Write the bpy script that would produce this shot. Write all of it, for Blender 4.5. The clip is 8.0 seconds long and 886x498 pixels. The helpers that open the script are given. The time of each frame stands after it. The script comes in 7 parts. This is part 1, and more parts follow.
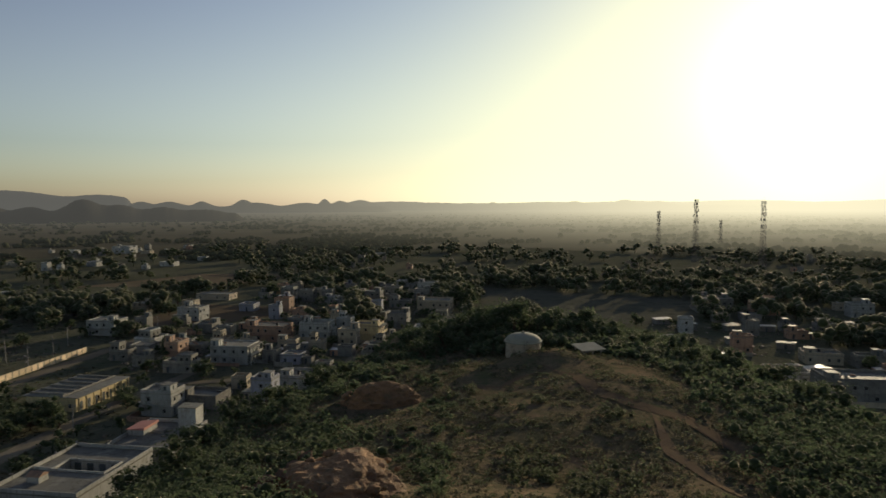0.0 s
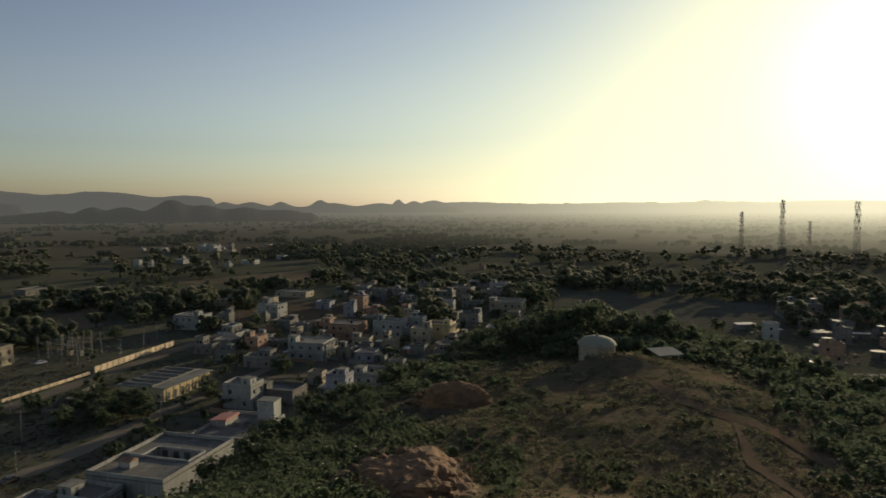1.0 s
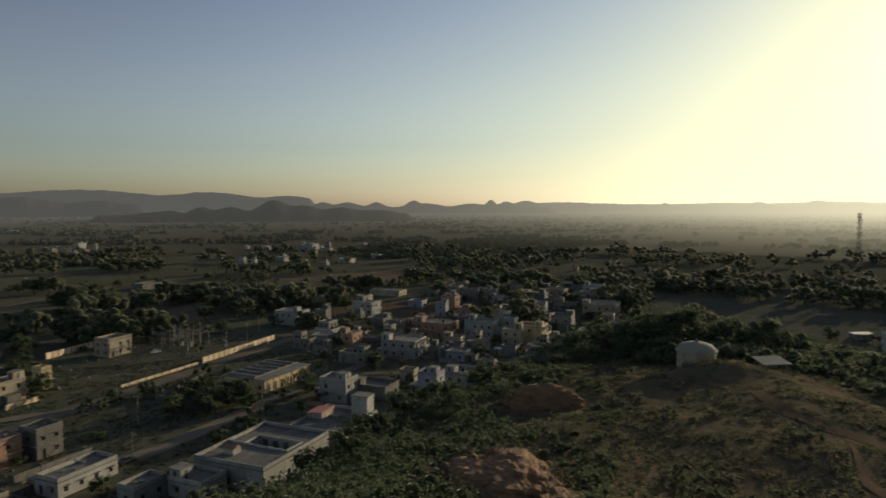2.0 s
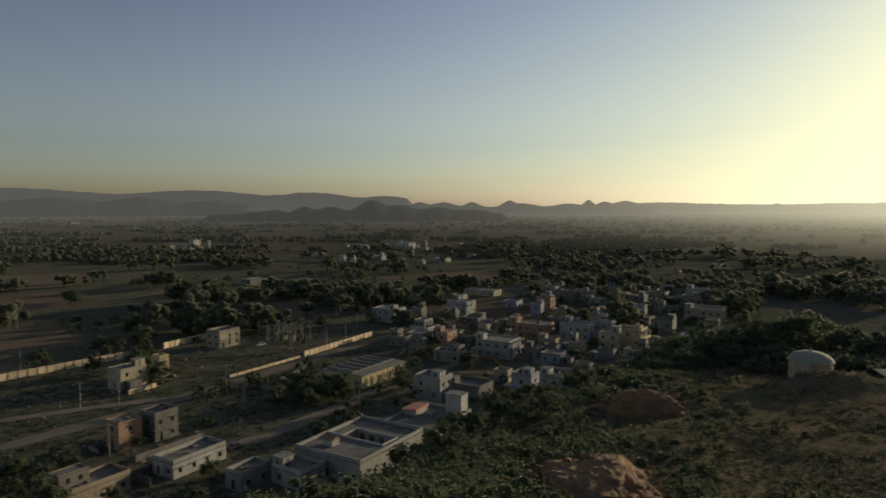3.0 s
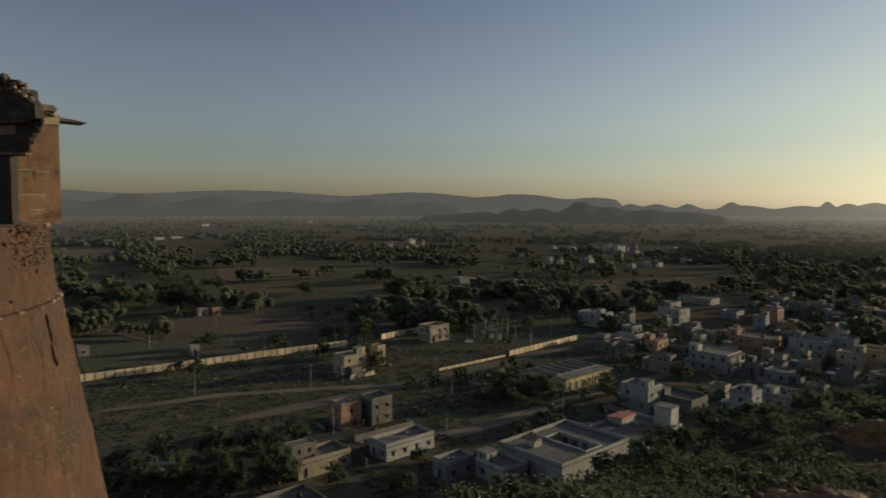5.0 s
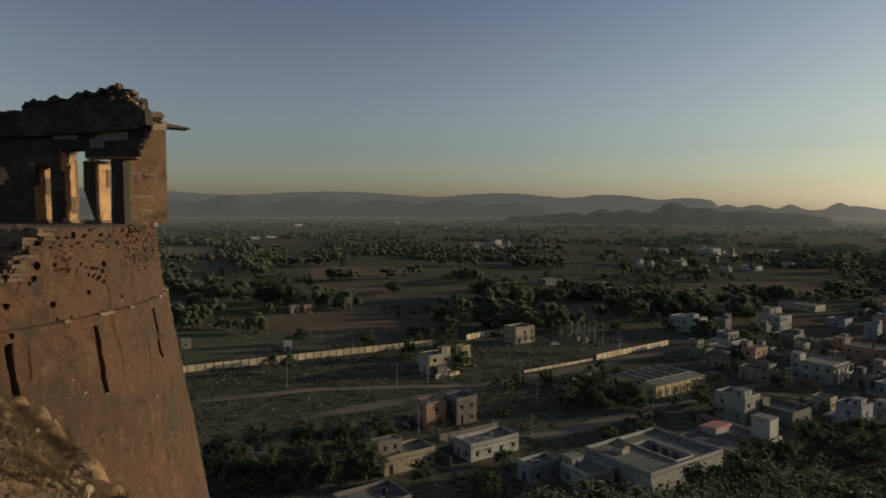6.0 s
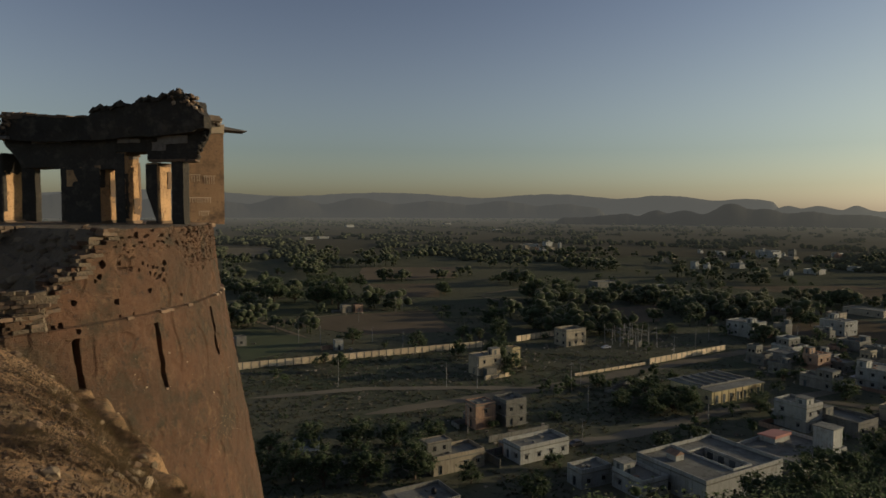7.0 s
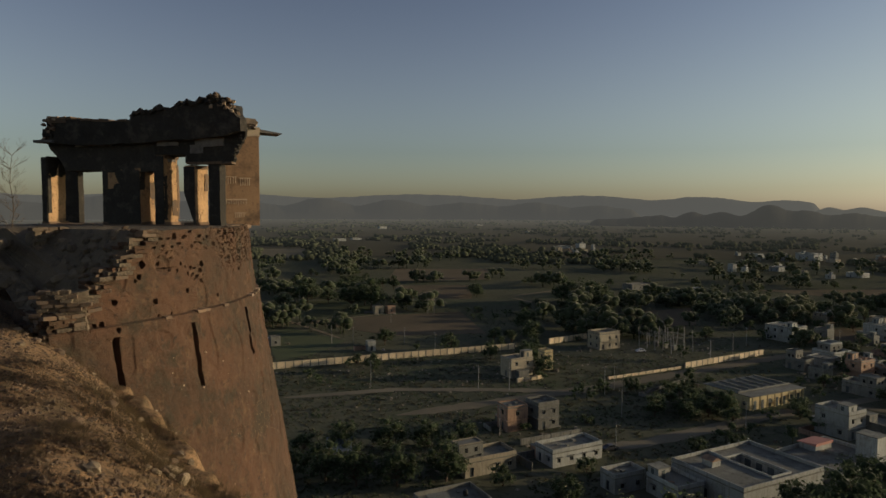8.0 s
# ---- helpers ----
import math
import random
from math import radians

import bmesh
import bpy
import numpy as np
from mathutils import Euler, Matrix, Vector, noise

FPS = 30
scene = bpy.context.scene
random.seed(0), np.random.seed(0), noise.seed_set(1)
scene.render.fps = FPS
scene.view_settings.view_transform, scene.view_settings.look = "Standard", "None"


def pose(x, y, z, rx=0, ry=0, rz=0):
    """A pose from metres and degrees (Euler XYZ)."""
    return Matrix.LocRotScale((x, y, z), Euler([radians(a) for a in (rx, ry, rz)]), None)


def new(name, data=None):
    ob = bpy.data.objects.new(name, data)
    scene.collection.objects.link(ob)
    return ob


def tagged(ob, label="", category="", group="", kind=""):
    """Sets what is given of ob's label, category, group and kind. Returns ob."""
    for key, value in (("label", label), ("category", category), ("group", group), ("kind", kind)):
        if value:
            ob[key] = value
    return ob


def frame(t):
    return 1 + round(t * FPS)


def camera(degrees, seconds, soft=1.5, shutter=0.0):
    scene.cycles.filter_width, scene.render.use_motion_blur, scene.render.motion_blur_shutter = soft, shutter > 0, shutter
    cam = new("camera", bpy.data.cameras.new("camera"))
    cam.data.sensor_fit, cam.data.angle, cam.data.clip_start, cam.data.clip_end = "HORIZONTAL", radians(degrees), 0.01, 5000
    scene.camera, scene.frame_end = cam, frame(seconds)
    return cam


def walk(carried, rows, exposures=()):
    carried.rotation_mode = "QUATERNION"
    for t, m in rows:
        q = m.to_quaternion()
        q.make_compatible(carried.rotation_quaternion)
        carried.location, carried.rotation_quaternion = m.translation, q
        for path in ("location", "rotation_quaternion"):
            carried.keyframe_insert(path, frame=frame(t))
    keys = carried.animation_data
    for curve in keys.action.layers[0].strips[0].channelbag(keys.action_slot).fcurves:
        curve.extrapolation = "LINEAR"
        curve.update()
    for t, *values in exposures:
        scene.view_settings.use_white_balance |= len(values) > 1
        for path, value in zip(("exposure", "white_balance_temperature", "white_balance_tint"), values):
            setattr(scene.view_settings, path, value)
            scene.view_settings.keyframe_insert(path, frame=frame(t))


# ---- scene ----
import itertools

# ---- camera: a pan from the top of the fort; one fixed eye ----
EYE = 58.0
cam = camera(66.5, 8.0, soft=1.5, shutter=0.5)
PATH = [(0.0, 0.0, -3.83, 0.09), (0.5, 2.84, -3.81, 0.09), (1.0, 6.15, -3.785, 0.09), (1.5, 9.91, -3.755, 0.04),
        (3.0, 22.05, -3.755, -0.05), (3.5, 25.9, -3.735, -0.13), (4.0, 30.32, -3.715, -0.18), (4.5, 34.84, -3.688, -0.22),
        (5.0, 39.5, -3.654, -0.21), (6.5, 49.22, -3.582, -0.2), (7.0, 51.03, -3.537, -0.21), (7.5, 52.62, -3.487, -0.21),
        (8.0, 53.77, -3.413, -0.2)]
walk(cam, [(t, pose(0, 0, EYE, 90 + p, r, y)) for t, y, p, r in PATH], [(0.0, 0.3, 6500, 10), (4.0, 0.1, 6500, 10), (8.0, 0.08, 6500, 10)])

# ---- world and sun ----
SUN_AZ, SUN_EL = 28.4, 8.6
world = bpy.data.worlds.new("sky")
scene.world = world
world.use_nodes = True
sky = world.node_tree.nodes.new("ShaderNodeTexSky")
sky.sky_type, sky.sun_disc = "NISHITA", False
sky.sun_elevation, sky.sun_rotation = radians(SUN_EL), radians(SUN_AZ)
sky.altitude, sky.air_density, sky.dust_density, sky.ozone_density = 300, 1.0, 1.0, 2.1
air, wire = world.node_tree.nodes, world.node_tree.links


def sky_step(kind, source, value):
    """One vector sum on the sky's colour."""
    step = air.new("ShaderNodeVectorMath")
    step.operation = kind
    wire.new(source, step.inputs[0])
    if isinstance(value, tuple):
        step.inputs[1].default_value = value
    else:
        wire.new(value, step.inputs[1])
    return step.outputs[0]


# dusty evening air: steeper towards the sun, and no brighter than the dust lets it through
MOST = (1.11, 1.08, 0.66)
steep = sky_step("MULTIPLY", sky_step("POWER", sky.outputs[0], (1.456, 1.536, 1.70)), (0.047, 0.047, 0.047))
pale = air.new("ShaderNodeHueSaturation")
heading = air.new("ShaderNodeTexCoord").outputs["Generated"]
height = air.new("ShaderNodeSeparateXYZ")
wire.new(heading, height.inputs[0])
clear = air.new("ShaderNodeMapRange")
clear.inputs["From Min"].default_value, clear.inputs["From Max"].default_value = 0.04, 0.34
clear.inputs["To Min"].default_value, clear.inputs["To Max"].default_value = 0.55, 0.71
wire.new(height.outputs["Z"], clear.inputs["Value"])
wire.new(clear.outputs["Result"], pale.inputs["Saturation"])
wire.new(steep, pale.inputs["Color"])
tint = sky_step("MULTIPLY", pale.outputs[0], (1.06, 1.0, 0.955))
veil = sky_step("DIVIDE", tint, MOST)
veil = sky_step("POWER", sky_step("ADD", sky_step("MULTIPLY", veil, veil), (1.0, 1.0, 1.0)), (0.5, 0.5, 0.5))
# the bright aureole of the dust round the sun
to_sun = Vector((math.sin(radians(SUN_AZ)) * math.cos(radians(SUN_EL)), math.cos(radians(SUN_AZ)) * math.cos(radians(SUN_EL)), math.sin(radians(SUN_EL))))
nearness = air.new("ShaderNodeVectorMath")
nearness.operation = "DOT_PRODUCT"
nearness.inputs[1].default_value = to_sun
wire.new(heading, nearness.inputs[0])
ring_light = air.new("ShaderNodeMath")
ring_light.operation, ring_light.use_clamp = "POWER", True
ring_light.inputs[1].default_value = 150.0
wire.new(nearness.outputs["Value"], ring_light.inputs[0])
aureole = sky_step("MULTIPLY", ring_light.outputs[0], (0.20, 0.20, 0.52))
wire.new(sky_step("ADD", sky_step("DIVIDE", tint, veil), aureole), air["Background"].inputs["Color"])
air["Background"].inputs["Strength"].default_value = 1.03
sun = new("sun", bpy.data.lights.new("sun", "SUN"))
sun.data.energy, sun.data.angle, sun.data.color = 3.4, radians(0.6), (1.0, 0.82, 0.56)
sun.matrix_world = Matrix.Translation((60, 120, 200)) @ to_sun.to_track_quat("Z", "Y").to_matrix().to_4x4()


# ---- materials ----
def material(name, a, b, size=1.0, rough=0.85, bump=0.3, c=None, vary=0.15, spec=0.3, metal=0.0, thin=0.0, island=False, world_space=False, fine=9.0, relief=0.05, specks=(), dusty=0.0, streaks=None):
    """Two scales of noise between the colours a and b, stains of c, and a shift of brightness from object to object."""
    m = bpy.data.materials.new(name)
    m.use_nodes = True
    n, l = m.node_tree.nodes, m.node_tree.links
    p = n["Principled BSDF"]
    where = n.new("ShaderNodeNewGeometry") if world_space else n.new("ShaderNodeTexCoord")
    co = where.outputs["Position"] if world_space else where.outputs["Object"]
    big, small = n.new("ShaderNodeTexNoise"), n.new("ShaderNodeTexNoise")
    for t, s, d in ((big, 0.35 / size, 4), (small, fine / size, 5)):
        t.inputs["Scale"].default_value, t.inputs["Detail"].default_value, t.inputs["Roughness"].default_value = s, d, 0.62
        l.new(co, t.inputs["Vector"])
    add = n.new("ShaderNodeMath")
    add.operation = "ADD"
    half = n.new("ShaderNodeMath")
    half.operation, half.inputs[1].default_value = "MULTIPLY", 0.6
    l.new(small.outputs["Fac"], half.inputs[0])
    l.new(big.outputs["Fac"], add.inputs[0])
    l.new(half.outputs[0], add.inputs[1])
    ramp = n.new("ShaderNodeMapRange")
    ramp.inputs["From Min"].default_value, ramp.inputs["From Max"].default_value = 0.55, 1.05
    l.new(add.outputs[0], ramp.inputs["Value"])
    mix = n.new("ShaderNodeMix")
    mix.data_type = "RGBA"
    mix.inputs["A"].default_value, mix.inputs["B"].default_value = (*a, 1), (*b, 1)
    l.new(ramp.outputs[0], mix.inputs["Factor"])
    out = mix.outputs["Result"]
    if c:
        stain = n.new("ShaderNodeTexNoise")
        stain.inputs["Scale"].default_value, stain.inputs["Detail"].default_value = 1.1 / size, 7
        stain.inputs["Roughness"].default_value = 0.7
        l.new(co, stain.inputs["Vector"])
        cut = n.new("ShaderNodeMapRange")
        cut.inputs["From Min"].default_value, cut.inputs["From Max"].default_value = 0.52, 0.66
        l.new(stain.outputs["Fac"], cut.inputs["Value"])
        two = n.new("ShaderNodeMix")
        two.data_type = "RGBA"
        two.inputs["B"].default_value = (*c, 1)
        l.new(cut.outputs[0], two.inputs["Factor"])
        l.new(out, two.inputs["A"])
        out = two.outputs["Result"]
    if streaks:
        runs, drawn, keep, lay = n.new("ShaderNodeTexNoise"), n.new("ShaderNodeMapping"), n.new("ShaderNodeMapRange"), n.new("ShaderNodeMix")
        drawn.inputs["Scale"].default_value = (2.2, 2.2, 0.22)
        l.new(co, drawn.inputs["Vector"])
        l.new(drawn.outputs[0], runs.inputs["Vector"])
        runs.inputs["Scale"].default_value, runs.inputs["Detail"].default_value = 1.0, 5
        keep.inputs["From Min"].default_value, keep.inputs["From Max"].default_value, keep.inputs["To Max"].default_value = 0.50, 0.72, 0.75
        l.new(runs.outputs["Fac"], keep.inputs["Value"])
        lay.data_type = "RGBA"
        lay.inputs["B"].default_value = (*streaks, 1)
        l.new(keep.outputs[0], lay.inputs["Factor"])
        l.new(out, lay.inputs["A"])
        out = lay.outputs["Result"]
    for colour, scale, low, high in specks:
        grains, keep, lay = n.new("ShaderNodeTexNoise"), n.new("ShaderNodeMapRange"), n.new("ShaderNodeMix")
        grains.inputs["Scale"].default_value, grains.inputs["Detail"].default_value, grains.inputs["Roughness"].default_value = scale, 6, 0.75
        l.new(co, grains.inputs["Vector"])
        keep.inputs["From Min"].default_value, keep.inputs["From Max"].default_value = low, high
        l.new(grains.outputs["Fac"], keep.inputs["Value"])
        lay.data_type = "RGBA"
        lay.inputs["B"].default_value = (*colour, 1)
        l.new(keep.outputs[0], lay.inputs["Factor"])
        l.new(out, lay.inputs["A"])
        out = lay.outputs["Result"]
    if vary:
        rnd = where.outputs["Random Per Island"] if island and world_space else n.new("ShaderNodeNewGeometry").outputs["Random Per Island"] if island else n.new("ShaderNodeObjectInfo").outputs["Random"]
        shift = n.new("ShaderNodeMapRange")
        shift.inputs["To Min"].default_value, shift.inputs["To Max"].default_value = 1 - vary, 1 + vary
        l.new(rnd, shift.inputs["Value"])
        hsv = n.new("ShaderNodeHueSaturation")
        l.new(shift.outputs[0], hsv.inputs["Value"])
        l.new(out, hsv.inputs["Color"])
        out = hsv.outputs["Color"]
    l.new(out, p.inputs["Base Color"])
    p.inputs["Roughness"].default_value, p.inputs["Metallic"].default_value = rough, metal
    p.inputs["Specular IOR Level"].default_value = spec
    if bump:
        bm_ = n.new("ShaderNodeBump")
        bm_.inputs["Strength"].default_value, bm_.inputs["Distance"].default_value = bump, relief * size
        l.new(small.outputs["Fac"], bm_.inputs["Height"])
        l.new(bm_.outputs["Normal"], p.inputs["Normal"])
    if dusty:
        p.inputs["Sheen Weight"].default_value, p.inputs["Sheen Roughness"].default_value = dusty, 0.35
        p.inputs["Sheen Tint"].default_value = (1.0, 0.9, 0.72, 1)
    if thin:
        tr, ms = n.new("ShaderNodeBsdfTranslucent"), n.new("ShaderNodeMixShader")
        ms.inputs["Fac"].default_value = thin
        l.new(out, tr.inputs["Color"])
        l.new(p.outputs[0], ms.inputs[1])
        l.new(tr.outputs[0], ms.inputs[2])
        l.new(ms.outputs[0], n["Material Output"].inputs["Surface"])
    return m


GROUND = material("dry_plain", (0.149, 0.140, 0.096), (0.095, 0.099, 0.067), 26, 0.95, 0.3, spec=0.0, c=(0.099, 0.110, 0.067), vary=0, world_space=True, fine=14, relief=0.02, specks=[((0.054, 0.061, 0.040), 0.35, 0.54, 0.64), ((0.168, 0.162, 0.112), 0.16, 0.58, 0.68)])
HILL = material("hill_soil", (0.199, 0.151, 0.098), (0.130, 0.117, 0.071), 5, 0.95, 0.8, c=(0.233, 0.165, 0.106), vary=0, world_space=True, fine=14, spec=0.0, specks=[((0.100, 0.106, 0.057), 0.30, 0.5, 0.66), ((0.091, 0.087, 0.053), 1.6, 0.52, 0.64), ((0.199, 0.149, 0.095), 3.0, 0.62, 0.72)])
PLOUGHED = material("ploughed_soil", (0.184, 0.144, 0.100), (0.130, 0.108, 0.074), 12, 0.95, 0.4, vary=0.2, fine=12, spec=0.0)
DUSTFIELD = material("dusty_field", (0.144, 0.136, 0.101), (0.102, 0.102, 0.076), 16, 0.95, 0.3, spec=0.0, vary=0, fine=10, specks=[((0.069, 0.073, 0.050), 0.12, 0.52, 0.66)])
CROP = material("green_crop", (0.092, 0.107, 0.061), (0.110, 0.113, 0.070), 9, 0.9, 0.5, vary=0.15, fine=14, spec=0.0)
FALLOW = material("fallow_soil", (0.254, 0.221, 0.159), (0.192, 0.173, 0.125), 14, 0.95, 0.3, spec=0.0, vary=0.1, fine=10)
SAND = material("pale_sand", (0.288, 0.234, 0.161), (0.194, 0.161, 0.115), 14, 0.95, 0.3, vary=0.1, fine=10, spec=0.0)
DUST = material("dusty_road", (0.244, 0.210, 0.153), (0.169, 0.150, 0.113), 5, 0.95, 0.3, vary=0.1, spec=0.0)
LEAF = material("leaves", (0.063, 0.088, 0.044), (0.097, 0.124, 0.065), 2.0, 0.85, 0, vary=0.2, spec=0.05, thin=0.5, island=True, dusty=0.6)
SCRUB = material("scrub_leaves", (0.087, 0.107, 0.056), (0.123, 0.137, 0.077), 6.0, 0.9, 0, vary=0.12, spec=0.03, thin=0.5, island=True, world_space=True, dusty=0.6)
WOODS = material("far_leaves", (0.081, 0.102, 0.054), (0.120, 0.139, 0.080), 60, 0.9, 0, vary=0.2, spec=0.05, thin=0.5, island=True, world_space=True, dusty=0.9)
THICKET = material("thicket_leaves", (0.080, 0.115, 0.060), (0.110, 0.138, 0.077), 6.0, 0.9, 0, vary=0.12, spec=0.0, thin=0.55, island=True, world_space=True, dusty=0.6)
BRUSH = material("dry_brush", (0.126, 0.116, 0.074), (0.088, 0.087, 0.053), 5.0, 0.9, 0, vary=0.2, spec=0.0, thin=0.4, island=True, world_space=True, dusty=0.4)
STRAW = material("dry_grass", (0.20, 0.145, 0.078), (0.10, 0.075, 0.042), 1.0, 0.8, 0, vary=0.3, thin=0.3, island=True)
BARK = material("bark", (0.143, 0.098, 0.065), (0.078, 0.058, 0.039), 0.5, 0.9, 0.6)
PAINT = {
    "white": material("white_limewash", (0.423, 0.426, 0.390), (0.259, 0.262, 0.237), 2.5, 0.8, 0, c=(0.259, 0.248, 0.211), vary=0.2, specks=[((0.163, 0.159, 0.128), 0.6, 0.58, 0.74)], streaks=(0.176, 0.169, 0.142)),
    "cream": material("cream_limewash", (0.399, 0.338, 0.234), (0.261, 0.225, 0.165), 2.5, 0.8, 0, c=(0.385, 0.338, 0.248), vary=0.15, streaks=(0.172, 0.145, 0.103)),
    "grey": material("bare_render", (0.244, 0.238, 0.204), (0.150, 0.144, 0.124), 2.0, 0.9, 0, c=(0.133, 0.127, 0.114), vary=0.2, specks=[((0.111, 0.104, 0.085), 0.7, 0.55, 0.7)], streaks=(0.109, 0.106, 0.090)),
    "blue": material("blue_grey_limewash", (0.271, 0.283, 0.317), (0.199, 0.207, 0.239), 2.5, 0.8, 0, c=(0.231, 0.226, 0.227), vary=0.2, specks=[((0.155, 0.151, 0.144), 0.6, 0.58, 0.74)], streaks=(0.146, 0.143, 0.144)),
    "yellow": material("yellow_wash", (0.624, 0.516, 0.276), (0.456, 0.372, 0.204), 2.5, 0.8, 0, c=(0.432, 0.324, 0.168), vary=0.1, streaks=(0.30, 0.235, 0.13)),
    "brown": material("brick_brown_wash", (0.420, 0.266, 0.175), (0.294, 0.189, 0.126), 1.6, 0.9, 0, c=(0.224, 0.154, 0.112), vary=0.15, streaks=(0.16, 0.105, 0.075)),
    "pink": material("salmon_wash", (0.52, 0.24, 0.19), (0.42, 0.19, 0.15), 2.0, 0.8, 0, vary=0.1),
}
DECK = material("roof_screed", (0.213, 0.205, 0.167), (0.119, 0.114, 0.093), 3.5, 0.75, 0.2, c=(0.228, 0.220, 0.181), vary=0.25, spec=0.3, specks=[((0.076, 0.073, 0.058), 0.5, 0.54, 0.66)])
FRAME = material("window_frame_paint", (0.20, 0.21, 0.20), (0.13, 0.13, 0.12), 0.6, 0.6, 0, vary=0.4)
GLASS = material("dark_pane", (0.018, 0.019, 0.02), (0.03, 0.03, 0.03), 0.6, 0.15, 0, vary=0.3, spec=0.5)
# paint of real doors, also the painted gloom of uncut openings
DOOR_AND_SHADE = material("door_and_shade_paint", (0.07, 0.09, 0.09), (0.05, 0.05, 0.05), 0.6, 0.6, 0, vary=0.5)
TIN = material("corrugated_tin", (0.36, 0.37, 0.38), (0.22, 0.20, 0.185), 1.5, 0.55, 0.2, metal=0.4, vary=0.2)
BLUETIN = material("blue_grey_tin", (0.19, 0.23, 0.27), (0.14, 0.16, 0.18), 1.5, 0.5, 0.15, metal=0.2, vary=0)
BLACKTANK = material("black_plastic", (0.02, 0.02, 0.021), (0.03, 0.03, 0.03), 1, 0.5, 0.05, vary=0.1)
CONCRETE = material("pole_concrete", (0.330, 0.307, 0.270), (0.225, 0.210, 0.188), 1.0, 0.9, 0.2, vary=0.15)
STEEL = material("galvanised_steel", (0.20, 0.18, 0.17), (0.12, 0.11, 0.10), 1.0, 0.55, 0.05, metal=0.5, vary=0.1)
WALLPANEL = material("boundary_panel", (0.780, 0.624, 0.390), (0.565, 0.449, 0.293), 1.2, 0.9, 0.25, c=(0.468, 0.370, 0.254), vary=0.2)
MASONRY = material("bastion_plaster", (0.134, 0.069, 0.039), (0.067, 0.044, 0.027), 0.9, 0.95, 1.0, c=(0.055, 0.044, 0.028), vary=0.0, world_space=True, fine=24, specks=[((0.059, 0.045, 0.028), 0.45, 0.50, 0.66), ((0.175, 0.105, 0.058), 2.2, 0.55, 0.72), ((0.044, 0.035, 0.027), 4.5, 0.56, 0.70), ((0.224, 0.161, 0.104), 19.0, 0.62, 0.70)])
STONE = material("rubble_stone", (0.210, 0.136, 0.084), (0.119, 0.084, 0.056), 0.5, 0.95, 0.7, c=(0.126, 0.098, 0.073), vary=0.3, fine=5)
PLASTER = material("weathered_plaster", (0.510, 0.314, 0.153), (0.319, 0.193, 0.096), 0.6, 0.92, 0.6, c=(0.152, 0.098, 0.056), vary=0.1, fine=7, specks=[((0.152, 0.100, 0.058), 2.2, 0.56, 0.66), ((0.639, 0.427, 0.237), 2.0, 0.60, 0.72), ((0.215, 0.120, 0.066), 6.5, 0.57, 0.63), ((0.110, 0.078, 0.050), 15.0, 0.62, 0.68)])
# near-black pavilion masonry; shade of its unlit front is put into this colour
SHADE_DARK = material("shade_dark_masonry", (0.051, 0.044, 0.035), (0.026, 0.023, 0.018), 0.6, 0.95, 0.8, c=(0.083, 0.069, 0.054), vary=0.15, fine=7, specks=[((0.098, 0.076, 0.052), 6.0, 0.62, 0.72)])
SLATE = material("eave_slab", (0.169, 0.156, 0.143), (0.104, 0.098, 0.091), 0.7, 0.8, 0.4, vary=0.1)
EARTH = material("rampart_earth", (0.375, 0.222, 0.110), (0.199, 0.124, 0.065), 0.55, 0.97, 1.0, c=(0.164, 0.115, 0.061), vary=0.0, world_space=True, fine=10, relief=0.08, specks=[((0.143, 0.096, 0.048), 1.3, 0.52, 0.64), ((0.125, 0.081, 0.044), 9.0, 0.50, 0.60), ((0.605, 0.384, 0.206), 13.0, 0.64, 0.72)])
PALE = material("pale_stone", (0.420, 0.315, 0.210), (0.266, 0.196, 0.133), 0.4, 0.9, 0.5, vary=0.2)
GREYPATCH = material("grey_plaster_scraps", (0.244, 0.210, 0.176), (0.147, 0.129, 0.109), 0.5, 0.95, 0.4, c=(0.098, 0.084, 0.071), vary=0.1, fine=8)
OCHRE = material("ochre_stone", (0.30, 0.225, 0.14), (0.19, 0.14, 0.085), 0.4, 0.9, 0.6, c=(0.15, 0.11, 0.07), vary=0.25, fine=12)
CHALK = material("chalk_marks", (0.770, 0.611, 0.435), (0.630, 0.483, 0.334), 0.2, 0.9, 0, vary=0)
FRESH = material("pale_fresh_plaster", (0.651, 0.510, 0.343), (0.504, 0.392, 0.255), 0.5, 0.9, 0.2, vary=0)
LIME = material("pale_limewash", (0.324, 0.319, 0.243), (0.234, 0.230, 0.176), 1.2, 0.85, 0.3, c=(0.270, 0.261, 0.198), vary=0)
CARPAINT = material("car_paint", (0.55, 0.55, 0.55), (0.5, 0.5, 0.5), 2, 0.25, 0, vary=0.1, spec=0.5)
DARKPAINT = material("dark_car_paint", (0.05, 0.05, 0.055), (0.04, 0.04, 0.04), 2, 0.3, 0, vary=0.1, spec=0.5)
RUBBER = material("rubber", (0.02, 0.02, 0.02), (0.03, 0.03, 0.03), 1, 0.8, 0, vary=0)


